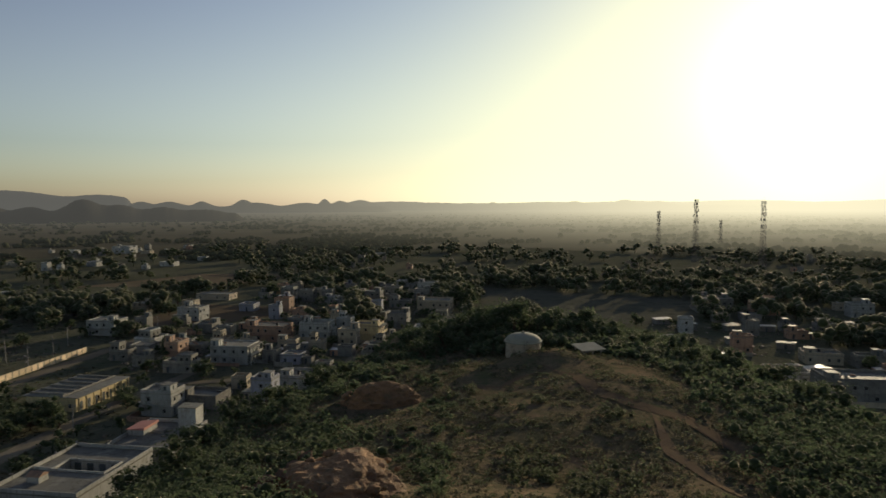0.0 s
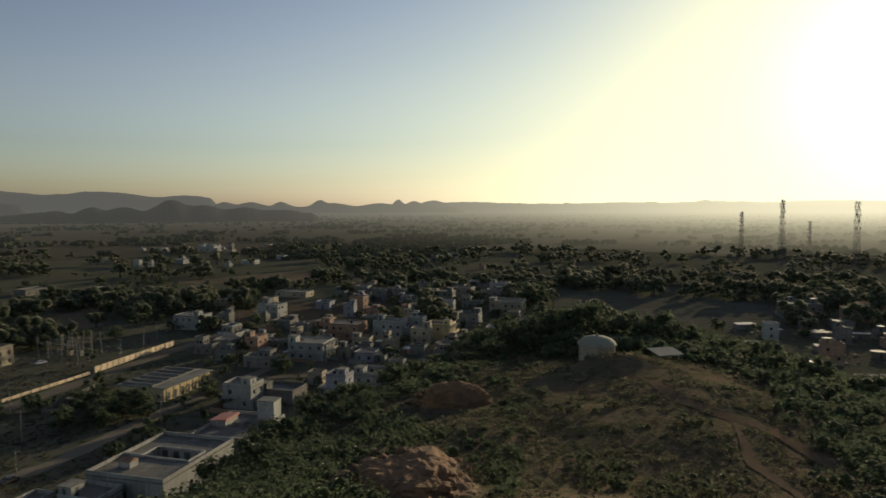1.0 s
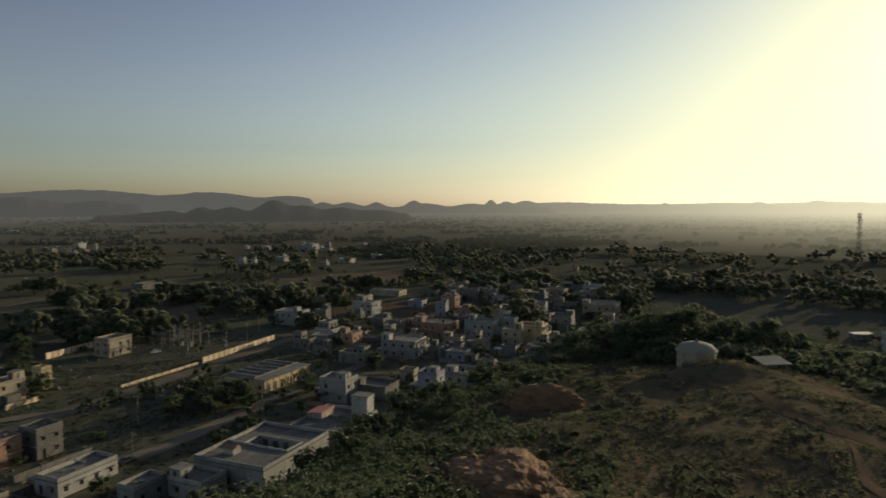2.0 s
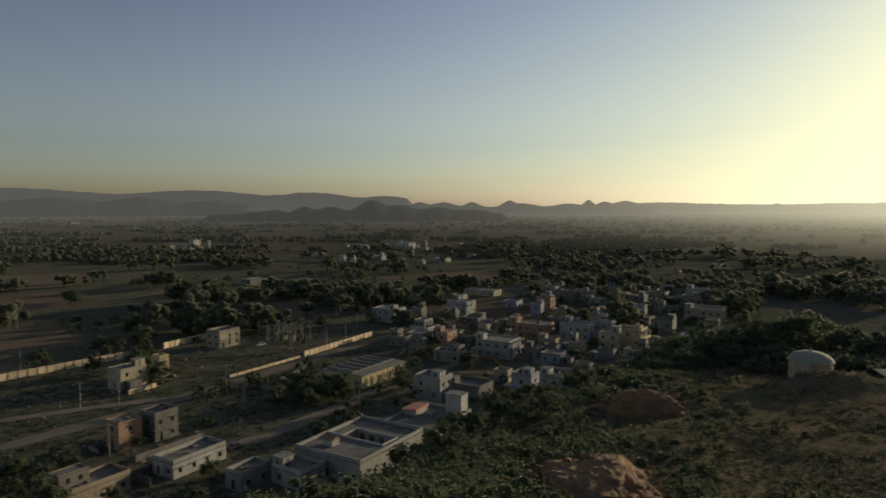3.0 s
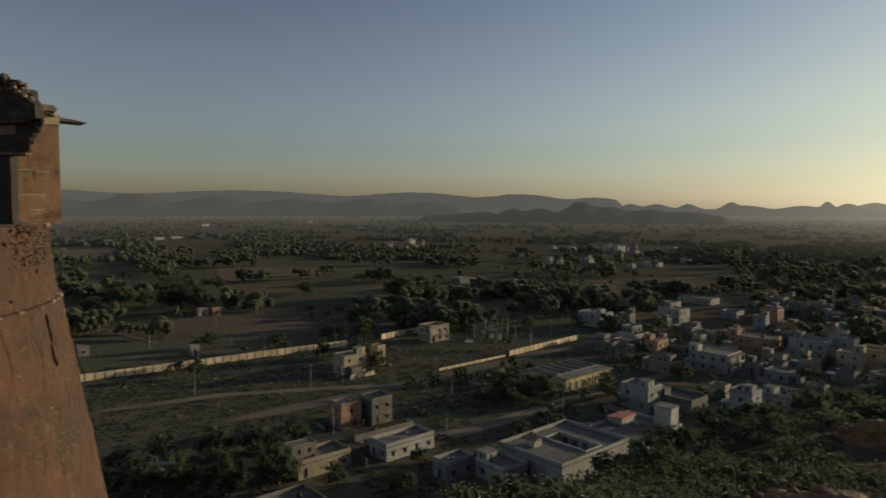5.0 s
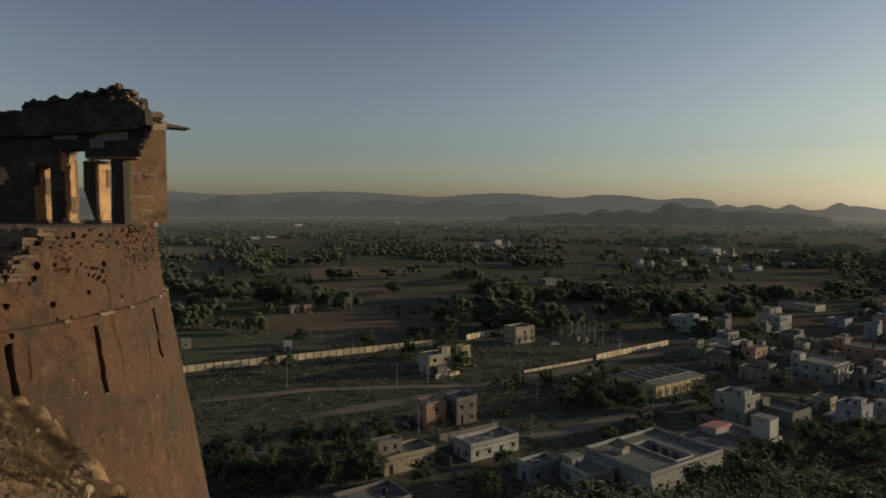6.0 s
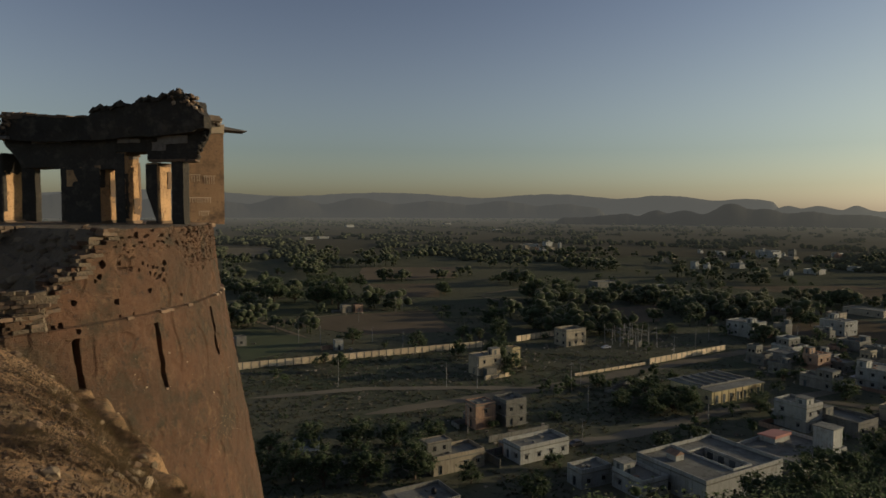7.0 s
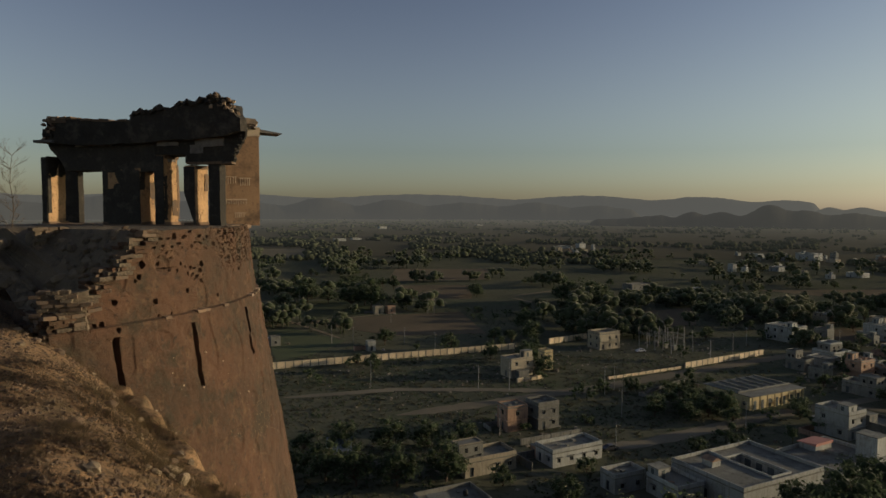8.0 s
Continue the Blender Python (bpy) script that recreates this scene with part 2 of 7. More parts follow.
def haze_glow_backdrop(name, a, b, size):
    """Ground, woods and hills of the distance, with sunlit haze painted on as emission: more of it further off and
    towards the sun.
    """
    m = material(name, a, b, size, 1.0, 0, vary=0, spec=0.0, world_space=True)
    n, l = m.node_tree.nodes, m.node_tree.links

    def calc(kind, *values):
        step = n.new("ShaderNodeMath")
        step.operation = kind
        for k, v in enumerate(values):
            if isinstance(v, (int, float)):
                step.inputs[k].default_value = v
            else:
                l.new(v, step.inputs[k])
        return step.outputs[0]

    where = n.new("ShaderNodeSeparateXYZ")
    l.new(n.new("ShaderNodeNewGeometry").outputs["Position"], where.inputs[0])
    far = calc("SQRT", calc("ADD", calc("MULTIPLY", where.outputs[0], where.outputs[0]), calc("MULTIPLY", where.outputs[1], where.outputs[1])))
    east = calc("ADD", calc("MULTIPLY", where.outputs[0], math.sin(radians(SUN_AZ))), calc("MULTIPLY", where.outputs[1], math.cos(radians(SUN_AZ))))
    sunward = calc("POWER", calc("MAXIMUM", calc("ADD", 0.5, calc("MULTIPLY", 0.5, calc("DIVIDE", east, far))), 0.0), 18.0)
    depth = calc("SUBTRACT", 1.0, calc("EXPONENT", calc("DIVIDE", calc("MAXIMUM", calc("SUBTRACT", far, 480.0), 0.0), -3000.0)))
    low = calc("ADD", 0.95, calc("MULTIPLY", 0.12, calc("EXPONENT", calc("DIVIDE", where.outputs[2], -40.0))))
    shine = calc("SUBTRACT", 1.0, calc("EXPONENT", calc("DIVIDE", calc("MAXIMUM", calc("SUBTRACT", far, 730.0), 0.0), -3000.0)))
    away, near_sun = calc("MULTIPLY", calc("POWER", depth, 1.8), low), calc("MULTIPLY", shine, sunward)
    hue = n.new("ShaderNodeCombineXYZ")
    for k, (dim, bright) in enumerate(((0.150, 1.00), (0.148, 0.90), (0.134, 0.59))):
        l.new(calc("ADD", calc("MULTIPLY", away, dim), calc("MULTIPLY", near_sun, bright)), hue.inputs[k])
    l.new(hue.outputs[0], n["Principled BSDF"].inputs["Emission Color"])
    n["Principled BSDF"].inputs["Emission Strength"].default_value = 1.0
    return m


# these three glow with painted haze, though nothing there gives off light
DISTANCE = haze_glow_backdrop("haze_glow_distance", (0.120, 0.106, 0.072), (0.085, 0.080, 0.056), 120)
DARK_DISTANCE = haze_glow_backdrop("haze_glow_woods", (0.055, 0.062, 0.038), (0.076, 0.080, 0.050), 40)
HILL_HAZE = haze_glow_backdrop("haze_glow_hill_scrub", (0.034, 0.032, 0.026), (0.024, 0.024, 0.02), 160)


# ---- mesh tools ----
def solid(sub):
    bm = bmesh.new()
    if sub:
        bmesh.ops.create_icosphere(bm, subdivisions=sub, radius=1.0)
        out = [tuple(v.co) for v in bm.verts], [tuple(v.index for v in f.verts) for f in bm.faces]
    else:
        out = [(1, 0, 0), (-1, 0, 0), (0, 1, 0), (0, -1, 0), (0, 0, 1), (0, 0, -1)], [(0, 2, 4), (2, 1, 4), (1, 3, 4), (3, 0, 4), (2, 0, 5), (1, 2, 5), (3, 1, 5), (0, 3, 5)]
    bm.free()
    return out


OCTA, ICO = solid(0), solid(1)


class Build:
    """Collects vertices and faces; makes one mesh."""

    def __init__(self):
        self.v, self.f = [], []

    def box(self, x0, x1, y0, y1, z0, z1):
        k = len(self.v)
        self.v += [(x0, y0, z0), (x1, y0, z0), (x1, y1, z0), (x0, y1, z0), (x0, y0, z1), (x1, y0, z1), (x1, y1, z1), (x0, y1, z1)]
        self.f += [(k + 3, k + 2, k + 1, k), (k + 4, k + 5, k + 6, k + 7), (k, k + 1, k + 5, k + 4), (k + 1, k + 2, k + 6, k + 5), (k + 2, k + 3, k + 7, k + 6), (k + 3, k, k + 4, k + 7)]
        return self

    def face(self, *pts):
        k = len(self.v)
        self.v += [tuple(p) for p in pts]
        self.f.append(tuple(range(k, k + len(pts))))
        return self

    def cyl(self, x, y, rings, n=12, cap=True):
        """A turned body: rings of (z, radius)."""
        k = len(self.v)
        for z, r in rings:
            self.v += [(x + r * math.cos(2 * math.pi * i / n), y + r * math.sin(2 * math.pi * i / n), z) for i in range(n)]
        for j in range(len(rings) - 1):
            self.f += [(k + j * n + i, k + j * n + (i + 1) % n, k + (j + 1) * n + (i + 1) % n, k + (j + 1) * n + i) for i in range(n)]
        if cap:
            self.f.append(tuple(k + i for i in reversed(range(n))))
            self.f.append(tuple(k + (len(rings) - 1) * n + i for i in range(n)))
        return self

    def tube(self, p, q, r0, r1=None, n=5):
        p, q = Vector(p), Vector(q)
        r1 = r0 if r1 is None else r1
        turn = (q - p).to_track_quat("Z", "Y")
        k = len(self.v)
        for o, r in ((p, r0), (q, r1)):
            self.v += [tuple(o + turn @ Vector((r * math.cos(2 * math.pi * i / n), r * math.sin(2 * math.pi * i / n), 0))) for i in range(n)]
        self.f += [(k + i, k + (i + 1) % n, k + n + (i + 1) % n, k + n + i) for i in range(n)]
        self.f += [tuple(k + i for i in reversed(range(n))), tuple(k + n + i for i in range(n))]
        return self

    def lump(self, c, r, coarse=False):
        """A small uneven faceted body, the dense inside of a crown or bush."""
        verts, faces = (OCTA if coarse else ICO)
        k = len(self.v)
        for v in verts:
            s = r * random.uniform(0.72, 1.12)
            self.v.append((c[0] + v[0] * s, c[1] + v[1] * s, c[2] + v[2] * s * 0.85))
        self.f += [(a + k, b_ + k, d + k) for a, b_, d in faces]
        return self

    def mesh(self, name, mat, smooth=False):
        me = bpy.data.meshes.new(name)
        me.from_pydata(self.v, [], self.f)
        me.materials.append(mat)
        if smooth:
            me.polygons.foreach_set("use_smooth", [True] * len(me.polygons))
        me.update()
        return me


def part(name, b, mat, parent, label="", smooth=False):
    ob = new(name, b.mesh(name, mat, smooth) if isinstance(b, Build) else b)
    ob.parent = parent
    return tagged(ob, label) if label else ob


def thing(name, x, y, z, turn, label, category, group="", kind=""):
    ob = new(name)
    ob.empty_display_size = 0.2
    ob.matrix_basis = pose(x, y, z, 0, 0, turn)
    return tagged(ob, label, category, group, kind)


def rough_box(x0, x1, y0, y1, z0, z1, step=0.16, amp=0.05, seed=0.0, chip=0.0, shape=None):
    """A box of worn masonry: every side a grid, bent by shape and moved by noise; chip eats its upper corners."""
    b = Build()
    nx, ny, nz = (max(1, round(abs(q - p) / step)) for p, q in ((x0, x1), (y0, y1), (z0, z1)))
    index = {}

    def vert(i, j, k):
        key = (i, j, k)
        if key not in index:
            p = Vector((x0 + (x1 - x0) * i / nx, y0 + (y1 - y0) * j / ny, z0 + (z1 - z0) * k / nz))
            p = shape(p) if shape else p
            d = noise.noise_vector(p * 1.7 + Vector((seed, seed, 0))) * amp + noise.noise_vector(p * 5.0 + Vector((0, seed, seed))) * amp * 0.5
            if chip and k == nz:
                d.z -= chip * max(0.0, noise.noise(p * 1.3 + Vector((seed, 0, 0))) + 0.25)
            index[key] = len(b.v)
            b.v.append(tuple(p + d))
        return index[key]

    for i, j in itertools.product(range(nx), range(ny)):
        b.f += [(vert(i, j + 1, 0), vert(i + 1, j + 1, 0), vert(i + 1, j, 0), vert(i, j, 0)), (vert(i, j, nz), vert(i + 1, j, nz), vert(i + 1, j + 1, nz), vert(i, j + 1, nz))]
    for i, k in itertools.product(range(nx), range(nz)):
        b.f += [(vert(i, 0, k), vert(i + 1, 0, k), vert(i + 1, 0, k + 1), vert(i, 0, k + 1)), (vert(i + 1, ny, k), vert(i, ny, k), vert(i, ny, k + 1), vert(i + 1, ny, k + 1))]
    for j, k in itertools.product(range(ny), range(nz)):
        b.f += [(vert(0, j + 1, k), vert(0, j, k), vert(0, j, k + 1), vert(0, j + 1, k + 1)), (vert(nx, j, k), vert(nx, j + 1, k), vert(nx, j + 1, k + 1), vert(nx, j, k + 1))]
    return b


def boulder(r, seed, flat=0.7, cuts=2):
    bm = bmesh.new()
    bmesh.ops.create_icosphere(bm, subdivisions=cuts, radius=1.0)
    for v in bm.verts:
        k = 1 + 0.35 * noise.noise(v.co * 1.3 + Vector((seed, 0, 0))) + 0.12 * noise.noise(v.co * 3.5 + Vector((0, seed, 0)))
        v.co = Vector((v.co.x * r * k, v.co.y * r * k * 0.8, v.co.z * r * k * flat))
    me = bpy.data.meshes.new("stone")
    bm.to_mesh(me)
    bm.free()
    return me


# ---- the ground: plain, hill and rise towards the far ranges, in one sheet ----
def smooth(a, b, t):
    t = min(1.0, max(0.0, (t - a) / (b - a)))
    return t * t * (3 - 2 * t)


def ridge_x(y):
    return 2 + 0.085 * y + 3 * math.sin(y / 28)


def land(x, y):
    """Height of the ground."""
    r = math.hypot(x, y)
    if r > 420:
        return 0.0 if r < 2500 else 26 * ((r - 2500) / 2400) ** 2
    n1 = noise.noise((x / 23, y / 23, 0.3))
    n2 = noise.noise((x / 7, y / 7, 1.7))
    l = x - ridge_x(y)
    side = 1 / (1 + ((abs(l) / (51 - 19 * smooth(60, 110, y))) ** 6 if l < 0 else (l / 66) ** 4))
    top = 40 - 4 * smooth(15, 60, y) - 3.0 * smooth(85, 125, y)
    end = 1 - smooth(128, 212, y)
    back = 1 - smooth(-140, -50, -y) if y < 0 else 1.0
    ridge = top * side * end * (1 - smooth(50, 140, -y))
    t = min(1.0, max(0.0, (-x) / 40))
    rf = math.hypot(x + 40 * t, y + 6 * t)
    fort = 40 / (1 + (rf / 36) ** 4)
    ridge += 1.5 * math.exp(-((x - 16.2) ** 2 + (y - 93.5) ** 2) / 13)
    ridge += 1.1 * math.exp(-((x - 11.0) ** 2 + (y - 92.6) ** 2) / 9)
    ridge += 0.4 * math.exp(-((x - 15) ** 2 + (y - 92) ** 2) / 70)
    z = max(ridge, fort) + 0.12 * min(ridge, fort)
    k = smooth(1.5, 7, z)
    return z * k + (n1 * 1.6 + n2 * 0.5) * k


def sheet():
    rings = [0.0, 6, 12] + [18 + 2.2 * i for i in range(64)]
    while rings[-1] < 4930:
        rings.append(rings[-1] * 1.045 + 1)
    rings[-1] = 4940
    n = 420
    b = Build()
    for r in rings:
        for i in range(n):
            a = 2 * math.pi * i / n
            x, y = r * math.sin(a), r * math.cos(a)
            b.v.append((x, y, land(x, y)))
    b.f = [(j * n + i, j * n + (i + 1) % n, (j + 1) * n + (i + 1) % n, (j + 1) * n + i) for j in range(len(rings) - 1) for i in range(n)]
    b.f = [tuple(reversed(q)) for q in b.f]
    me = b.mesh("ground", GROUND, True)
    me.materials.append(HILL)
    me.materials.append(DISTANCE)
    # past about 820 m the sheet takes the painted haze glow
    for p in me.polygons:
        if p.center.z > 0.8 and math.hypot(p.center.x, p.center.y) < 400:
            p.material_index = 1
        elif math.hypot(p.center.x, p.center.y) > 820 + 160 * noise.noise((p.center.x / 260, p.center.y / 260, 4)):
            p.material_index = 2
    return tagged(new("ground", me), "dry brown plain with a scrubby hill", "ground", kind="structure")


sheet()


# ---- far hills on the horizon ----
def hill_range(label, mat, dist, az0, az1, humps, low, deep=500, seed=0.0, rug=0.06, blend=4.0, group="far hills"):
    """A range of hills from bearing az0 to az1 (degrees left of north): humps of (bearing, rise in degrees over the eye, half width)."""
    b = Build()
    n, m = int((az1 - az0) / 0.15) + 1, 15
    for i in range(n + 1):
        az = az0 + (az1 - az0) * i / n
        el = low + sum(((e - low) * math.exp(-((az - c) / w) ** 2 * 1.2)) ** blend for c, e, w in humps) ** (1 / blend)
        el += rug * (noise.noise((az * 1.1, seed, 0)) + 0.5 * noise.noise((az * 3.7, seed, 2)))
        ends = smooth(az0, az0 + 1.2, az) * (1 - smooth(az1 - 1.2, az1, az))
        for j in range(m):
            u = j / (m - 1) * 2 - 1
            d = dist + u * deep * 0.5
            base = land(0, d) - 6
            crest = EYE + dist * math.tan(radians(el))
            shape = (1 - abs(u) ** 1.6) * (1 + 0.07 * noise.noise((az * 0.6, u * 1.6, seed + 5)) * (1 - abs(u)) * abs(u) * 4)
            b.v.append((-d * math.sin(radians(az)), d * math.cos(radians(az)), base + max(0.0, crest - base) * shape * ends))
    b.f = [(i * m + j, i * m + j + 1, (i + 1) * m + j + 1, (i + 1) * m + j) for i in range(n) for j in range(m - 1)]
    return tagged(new("hill_range", b.mesh("hill_range", mat, True)), label, "hills", group, kind="structure")


# every range wears the material with haze put in as emission
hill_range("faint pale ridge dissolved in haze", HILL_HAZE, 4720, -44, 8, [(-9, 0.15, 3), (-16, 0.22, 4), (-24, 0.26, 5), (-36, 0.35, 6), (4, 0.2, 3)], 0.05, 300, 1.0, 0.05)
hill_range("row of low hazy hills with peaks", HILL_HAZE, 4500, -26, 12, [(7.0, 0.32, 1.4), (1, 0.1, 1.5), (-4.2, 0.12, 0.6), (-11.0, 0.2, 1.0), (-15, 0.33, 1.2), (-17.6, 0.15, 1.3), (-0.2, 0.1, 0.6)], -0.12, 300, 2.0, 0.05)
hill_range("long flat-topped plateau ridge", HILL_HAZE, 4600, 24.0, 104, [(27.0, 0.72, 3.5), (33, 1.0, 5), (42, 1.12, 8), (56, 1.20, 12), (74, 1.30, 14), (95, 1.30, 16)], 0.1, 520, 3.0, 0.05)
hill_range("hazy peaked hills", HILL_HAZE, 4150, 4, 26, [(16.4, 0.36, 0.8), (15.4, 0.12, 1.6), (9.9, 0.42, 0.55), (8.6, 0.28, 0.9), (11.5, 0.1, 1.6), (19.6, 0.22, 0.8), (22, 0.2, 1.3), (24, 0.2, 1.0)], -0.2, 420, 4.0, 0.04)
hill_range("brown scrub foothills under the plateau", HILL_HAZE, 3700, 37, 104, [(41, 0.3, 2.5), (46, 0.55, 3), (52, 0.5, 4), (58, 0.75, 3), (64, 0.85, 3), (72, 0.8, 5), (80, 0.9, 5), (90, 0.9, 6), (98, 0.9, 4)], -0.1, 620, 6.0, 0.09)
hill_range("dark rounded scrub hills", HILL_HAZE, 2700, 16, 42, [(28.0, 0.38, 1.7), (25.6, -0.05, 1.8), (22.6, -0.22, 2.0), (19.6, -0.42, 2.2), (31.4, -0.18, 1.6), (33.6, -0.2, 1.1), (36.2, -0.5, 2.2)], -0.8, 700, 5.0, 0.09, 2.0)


# ---- fields, roads, paths ----
def field(mat, label, *pts):
    b = Build()
    pts = list(pts)
    area = sum(pts[i - 1][0] * pts[i][1] - pts[i][0] * pts[i - 1][1] for i in range(len(pts)))
    if area < 0:
        pts.reverse()
    k = len(pts)
    b.v = [(x, y, -0.1) for x, y in pts] + [(x, y, 0.06) for x, y in pts]
    b.f = [tuple(range(k, 2 * k))] + [(i, (i + 1) % k, k + (i + 1) % k, k + i) for i in range(k)]
    FIELDS.append(pts)
    return tagged(new("field", b.mesh("field", mat)), label, "field", kind="structure")


def strip(name, mat, label, width, pts, lift=0.1):
    """A track of even width over the ground along the points."""
    b = Build()
    fine = []
    for (x0, y0), (x1, y1) in zip(pts, pts[1:]):
        n = max(1, int(math.hypot(x1 - x0, y1 - y0) / 1.0))
        fine += [(x0 + (x1 - x0) * i / n, y0 + (y1 - y0) * i / n) for i in range(n)]
    fine.append(pts[-1])
    for i, (x, y) in enumerate(fine):
        xa, ya = fine[max(0, i - 1)]
        xb, yb = fine[min(len(fine) - 1, i + 1)]
        d = math.hypot(xb - xa, yb - ya)
        nx, ny = -(yb - ya) / d, (xb - xa) / d
        w = width * (0.5 + 0.16 * noise.noise((x / 5, y / 5, 3)) + 0.08 * noise.noise((x / 1.4, y / 1.4, 5))) * min(1.0, 0.15 + 0.09 * min(i, len(fine) - 1 - i))
        for s in (1, 0, -1):
            px, py = x + nx * w * s, y + ny * w * s
            b.v.append((px, py, land(px, py) + lift))
    for i in range(len(fine) - 1):
        for s in (0, 1):
            b.f.append((i * 3 + s, i * 3 + s + 1, i * 3 + s + 4, i * 3 + s + 3))
    b.f = [tuple(reversed(q)) for q in b.f]
    ROADS.append((fine, width))
    return tagged(new(name, b.mesh(name, mat)), label, name.replace("_", " "), kind="structure")


FIELDS, ROADS, HOUSES = [], [], []
field(PLOUGHED, "bare brown ploughed field", (-460, 282), (-424, 357), (-501, 421), (-551, 347))
field(PLOUGHED, "bare brown ploughed field", (-371, 236), (-337, 270), (-400, 320), (-432, 272))
field(CROP, "dull green crop plot", (-242, 99), (-246, 118), (-262, 139), (-306, 132), (-299, 117))
field(PLOUGHED, "bare brown ploughed field", (-318, 143), (-259, 163), (-240, 201), (-300, 232), (-312, 192))
field(PLOUGHED, "bare brown ploughed field", (-215, 250), (-197, 303), (-232, 355), (-247, 297))
field(FALLOW, "pale fallow ground", (-749, 288), (-737, 339), (-904, 415), (-926, 356))
field(DUSTFIELD, "dusty open playing field", (24, 470), (150, 405), (124, 322), (76, 322), (22, 374))
field(CROP, "dull green crop plot", (-330, 150), (-322, 186), (-372, 215), (-398, 160))
field(PLOUGHED, "bare brown ploughed field", (-150, 318), (-112, 322), (-60, 372), (-150, 392))
field(PLOUGHED, "bare brown ploughed field", (-260, 470), (-200, 560), (-120, 560), (-150, 480))
strip("path", SAND, "pale earth field path", 2.2, [(-342, 140), (-268, 140)])
strip("path", SAND, "pale earth field path", 2.2, [(-316, 120), (-317, 150), (-316, 190)])
strip("path", SAND, "pale earth field path", 2.6, [(-387, 248), (-358, 249), (-330, 246)])
strip("path", SAND, "pale earth field path", 2.6, [(-333, 299), (-339, 346), (-350, 380)])
strip("path", SAND, "pale earth field path", 2.2, [(-329, 296), (-287, 289)])
strip("road", DUST, "dusty unpaved road beside a wall", 6.0, [(-158, 100), (-150, 140), (-145, 170), (-140, 214), (-135, 255), (-128, 300)])
strip("road", DUST, "dusty unpaved side street", 4.0, [(-193, 81), (-181, 114), (-163, 139), (-147, 158)], 0.14)
strip("road", DUST, "dusty village street", 5.0, [(-118, 92), (-112, 117), (-103, 137), (-100, 160), (-97, 184), (-90, 214), (-84, 240)])
strip("road", DUST, "dusty village street", 4.5, [(-88, 214), (-50, 226), (-34, 244), (-30, 300), (-20, 340)], 0.14)
WORN = material("worn_hill_earth", (0.183, 0.134, 0.088), (0.147, 0.111, 0.072), 4, 0.95, 0.4, vary=0.1, fine=12, spec=0.0)
strip("path", WORN, "worn footpath on the hill", 1.9, [(13.2, 88.3), (15.9, 83), (17.2, 74), (20.2, 68.6), (23.3, 65.6), (24.8, 59.4), (26.5, 52)], 0.05)
strip("path", WORN, "worn footpath on the hill", 1.2, [(20.9, 66.2), (19.9, 60), (19.1, 55), (19.9, 50.6), (21, 44)], 0.07)
strip("path", WORN, "worn footpath on the hill", 1.1, [(14, 87), (10.4, 84.1), (7, 80.4), (3, 81)], 0.06)


# ---- the ruined bastion with its pavilion ----
BX, BY = -27.1, -0.4


def bastion_radius(z):
    if z < 55.1:
        return 10.04 + (55.1 - z) * 0.166
    if z < 55.14:
        return 10.05
    return 9.95 - (z - 55.1) * 0.1


def ragged(a):
    """Height to which the broken upper wall still stands, by bearing round the bastion."""
    steps = noise.noise((math.floor(a / 2.6) * 0.77, 4.1, 0)) * 0.22 + noise.noise((math.floor(a / 1.1) * 1.9, 1.1, 0)) * 0.1
    if a > 27:
        return 57.4 + 0.06 * noise.noise((a * 0.5, 0, 0))
    return max(55.5 + steps * 0.5, min(57.4, 55.65 + (a - 16.6) * 0.176 + steps))


SLITS = [(20.9, 53.3, 54.85), (34.7, 53.15, 54.87), (52.2, 53.35, 54.85)]
HOLES = [(17.1, 55.55, 0.10), (21.4, 55.69, 0.09), (28.0, 55.57, 0.1), (34.9, 55.74, 0.09), (39.0, 56.43, 0.12), (42.7, 55.45, 0.07), (26.3, 56.54, 0.14), (21.4, 55.04, 0.09), (25.7, 56.26, 0.09), (24.9, 56.15, 0.05),
         (37.3, 55.2, 0.07), (44.6, 55.14, 0.06), (49.9, 56.07, 0.06), (19.3, 55.2, 0.09), (18.3, 55.19, 0.07), (33.8, 56.5, 0.05), (34.9, 56.4, 0.05), (36.0, 56.35, 0.05), (35.2, 56.2, 0.04), (33.0, 56.3, 0.04), (28.4, 55.2, 0.04), (31.0, 55.22, 0.04)]


RUBBLE = material("dark_rubble_core", (0.211, 0.159, 0.104), (0.112, 0.087, 0.060), 0.5, 0.95, 1.0, c=(0.087, 0.069, 0.049), vary=0.25, fine=9, relief=0.1, specks=[((0.322, 0.240, 0.157), 5.0, 0.6, 0.7)])


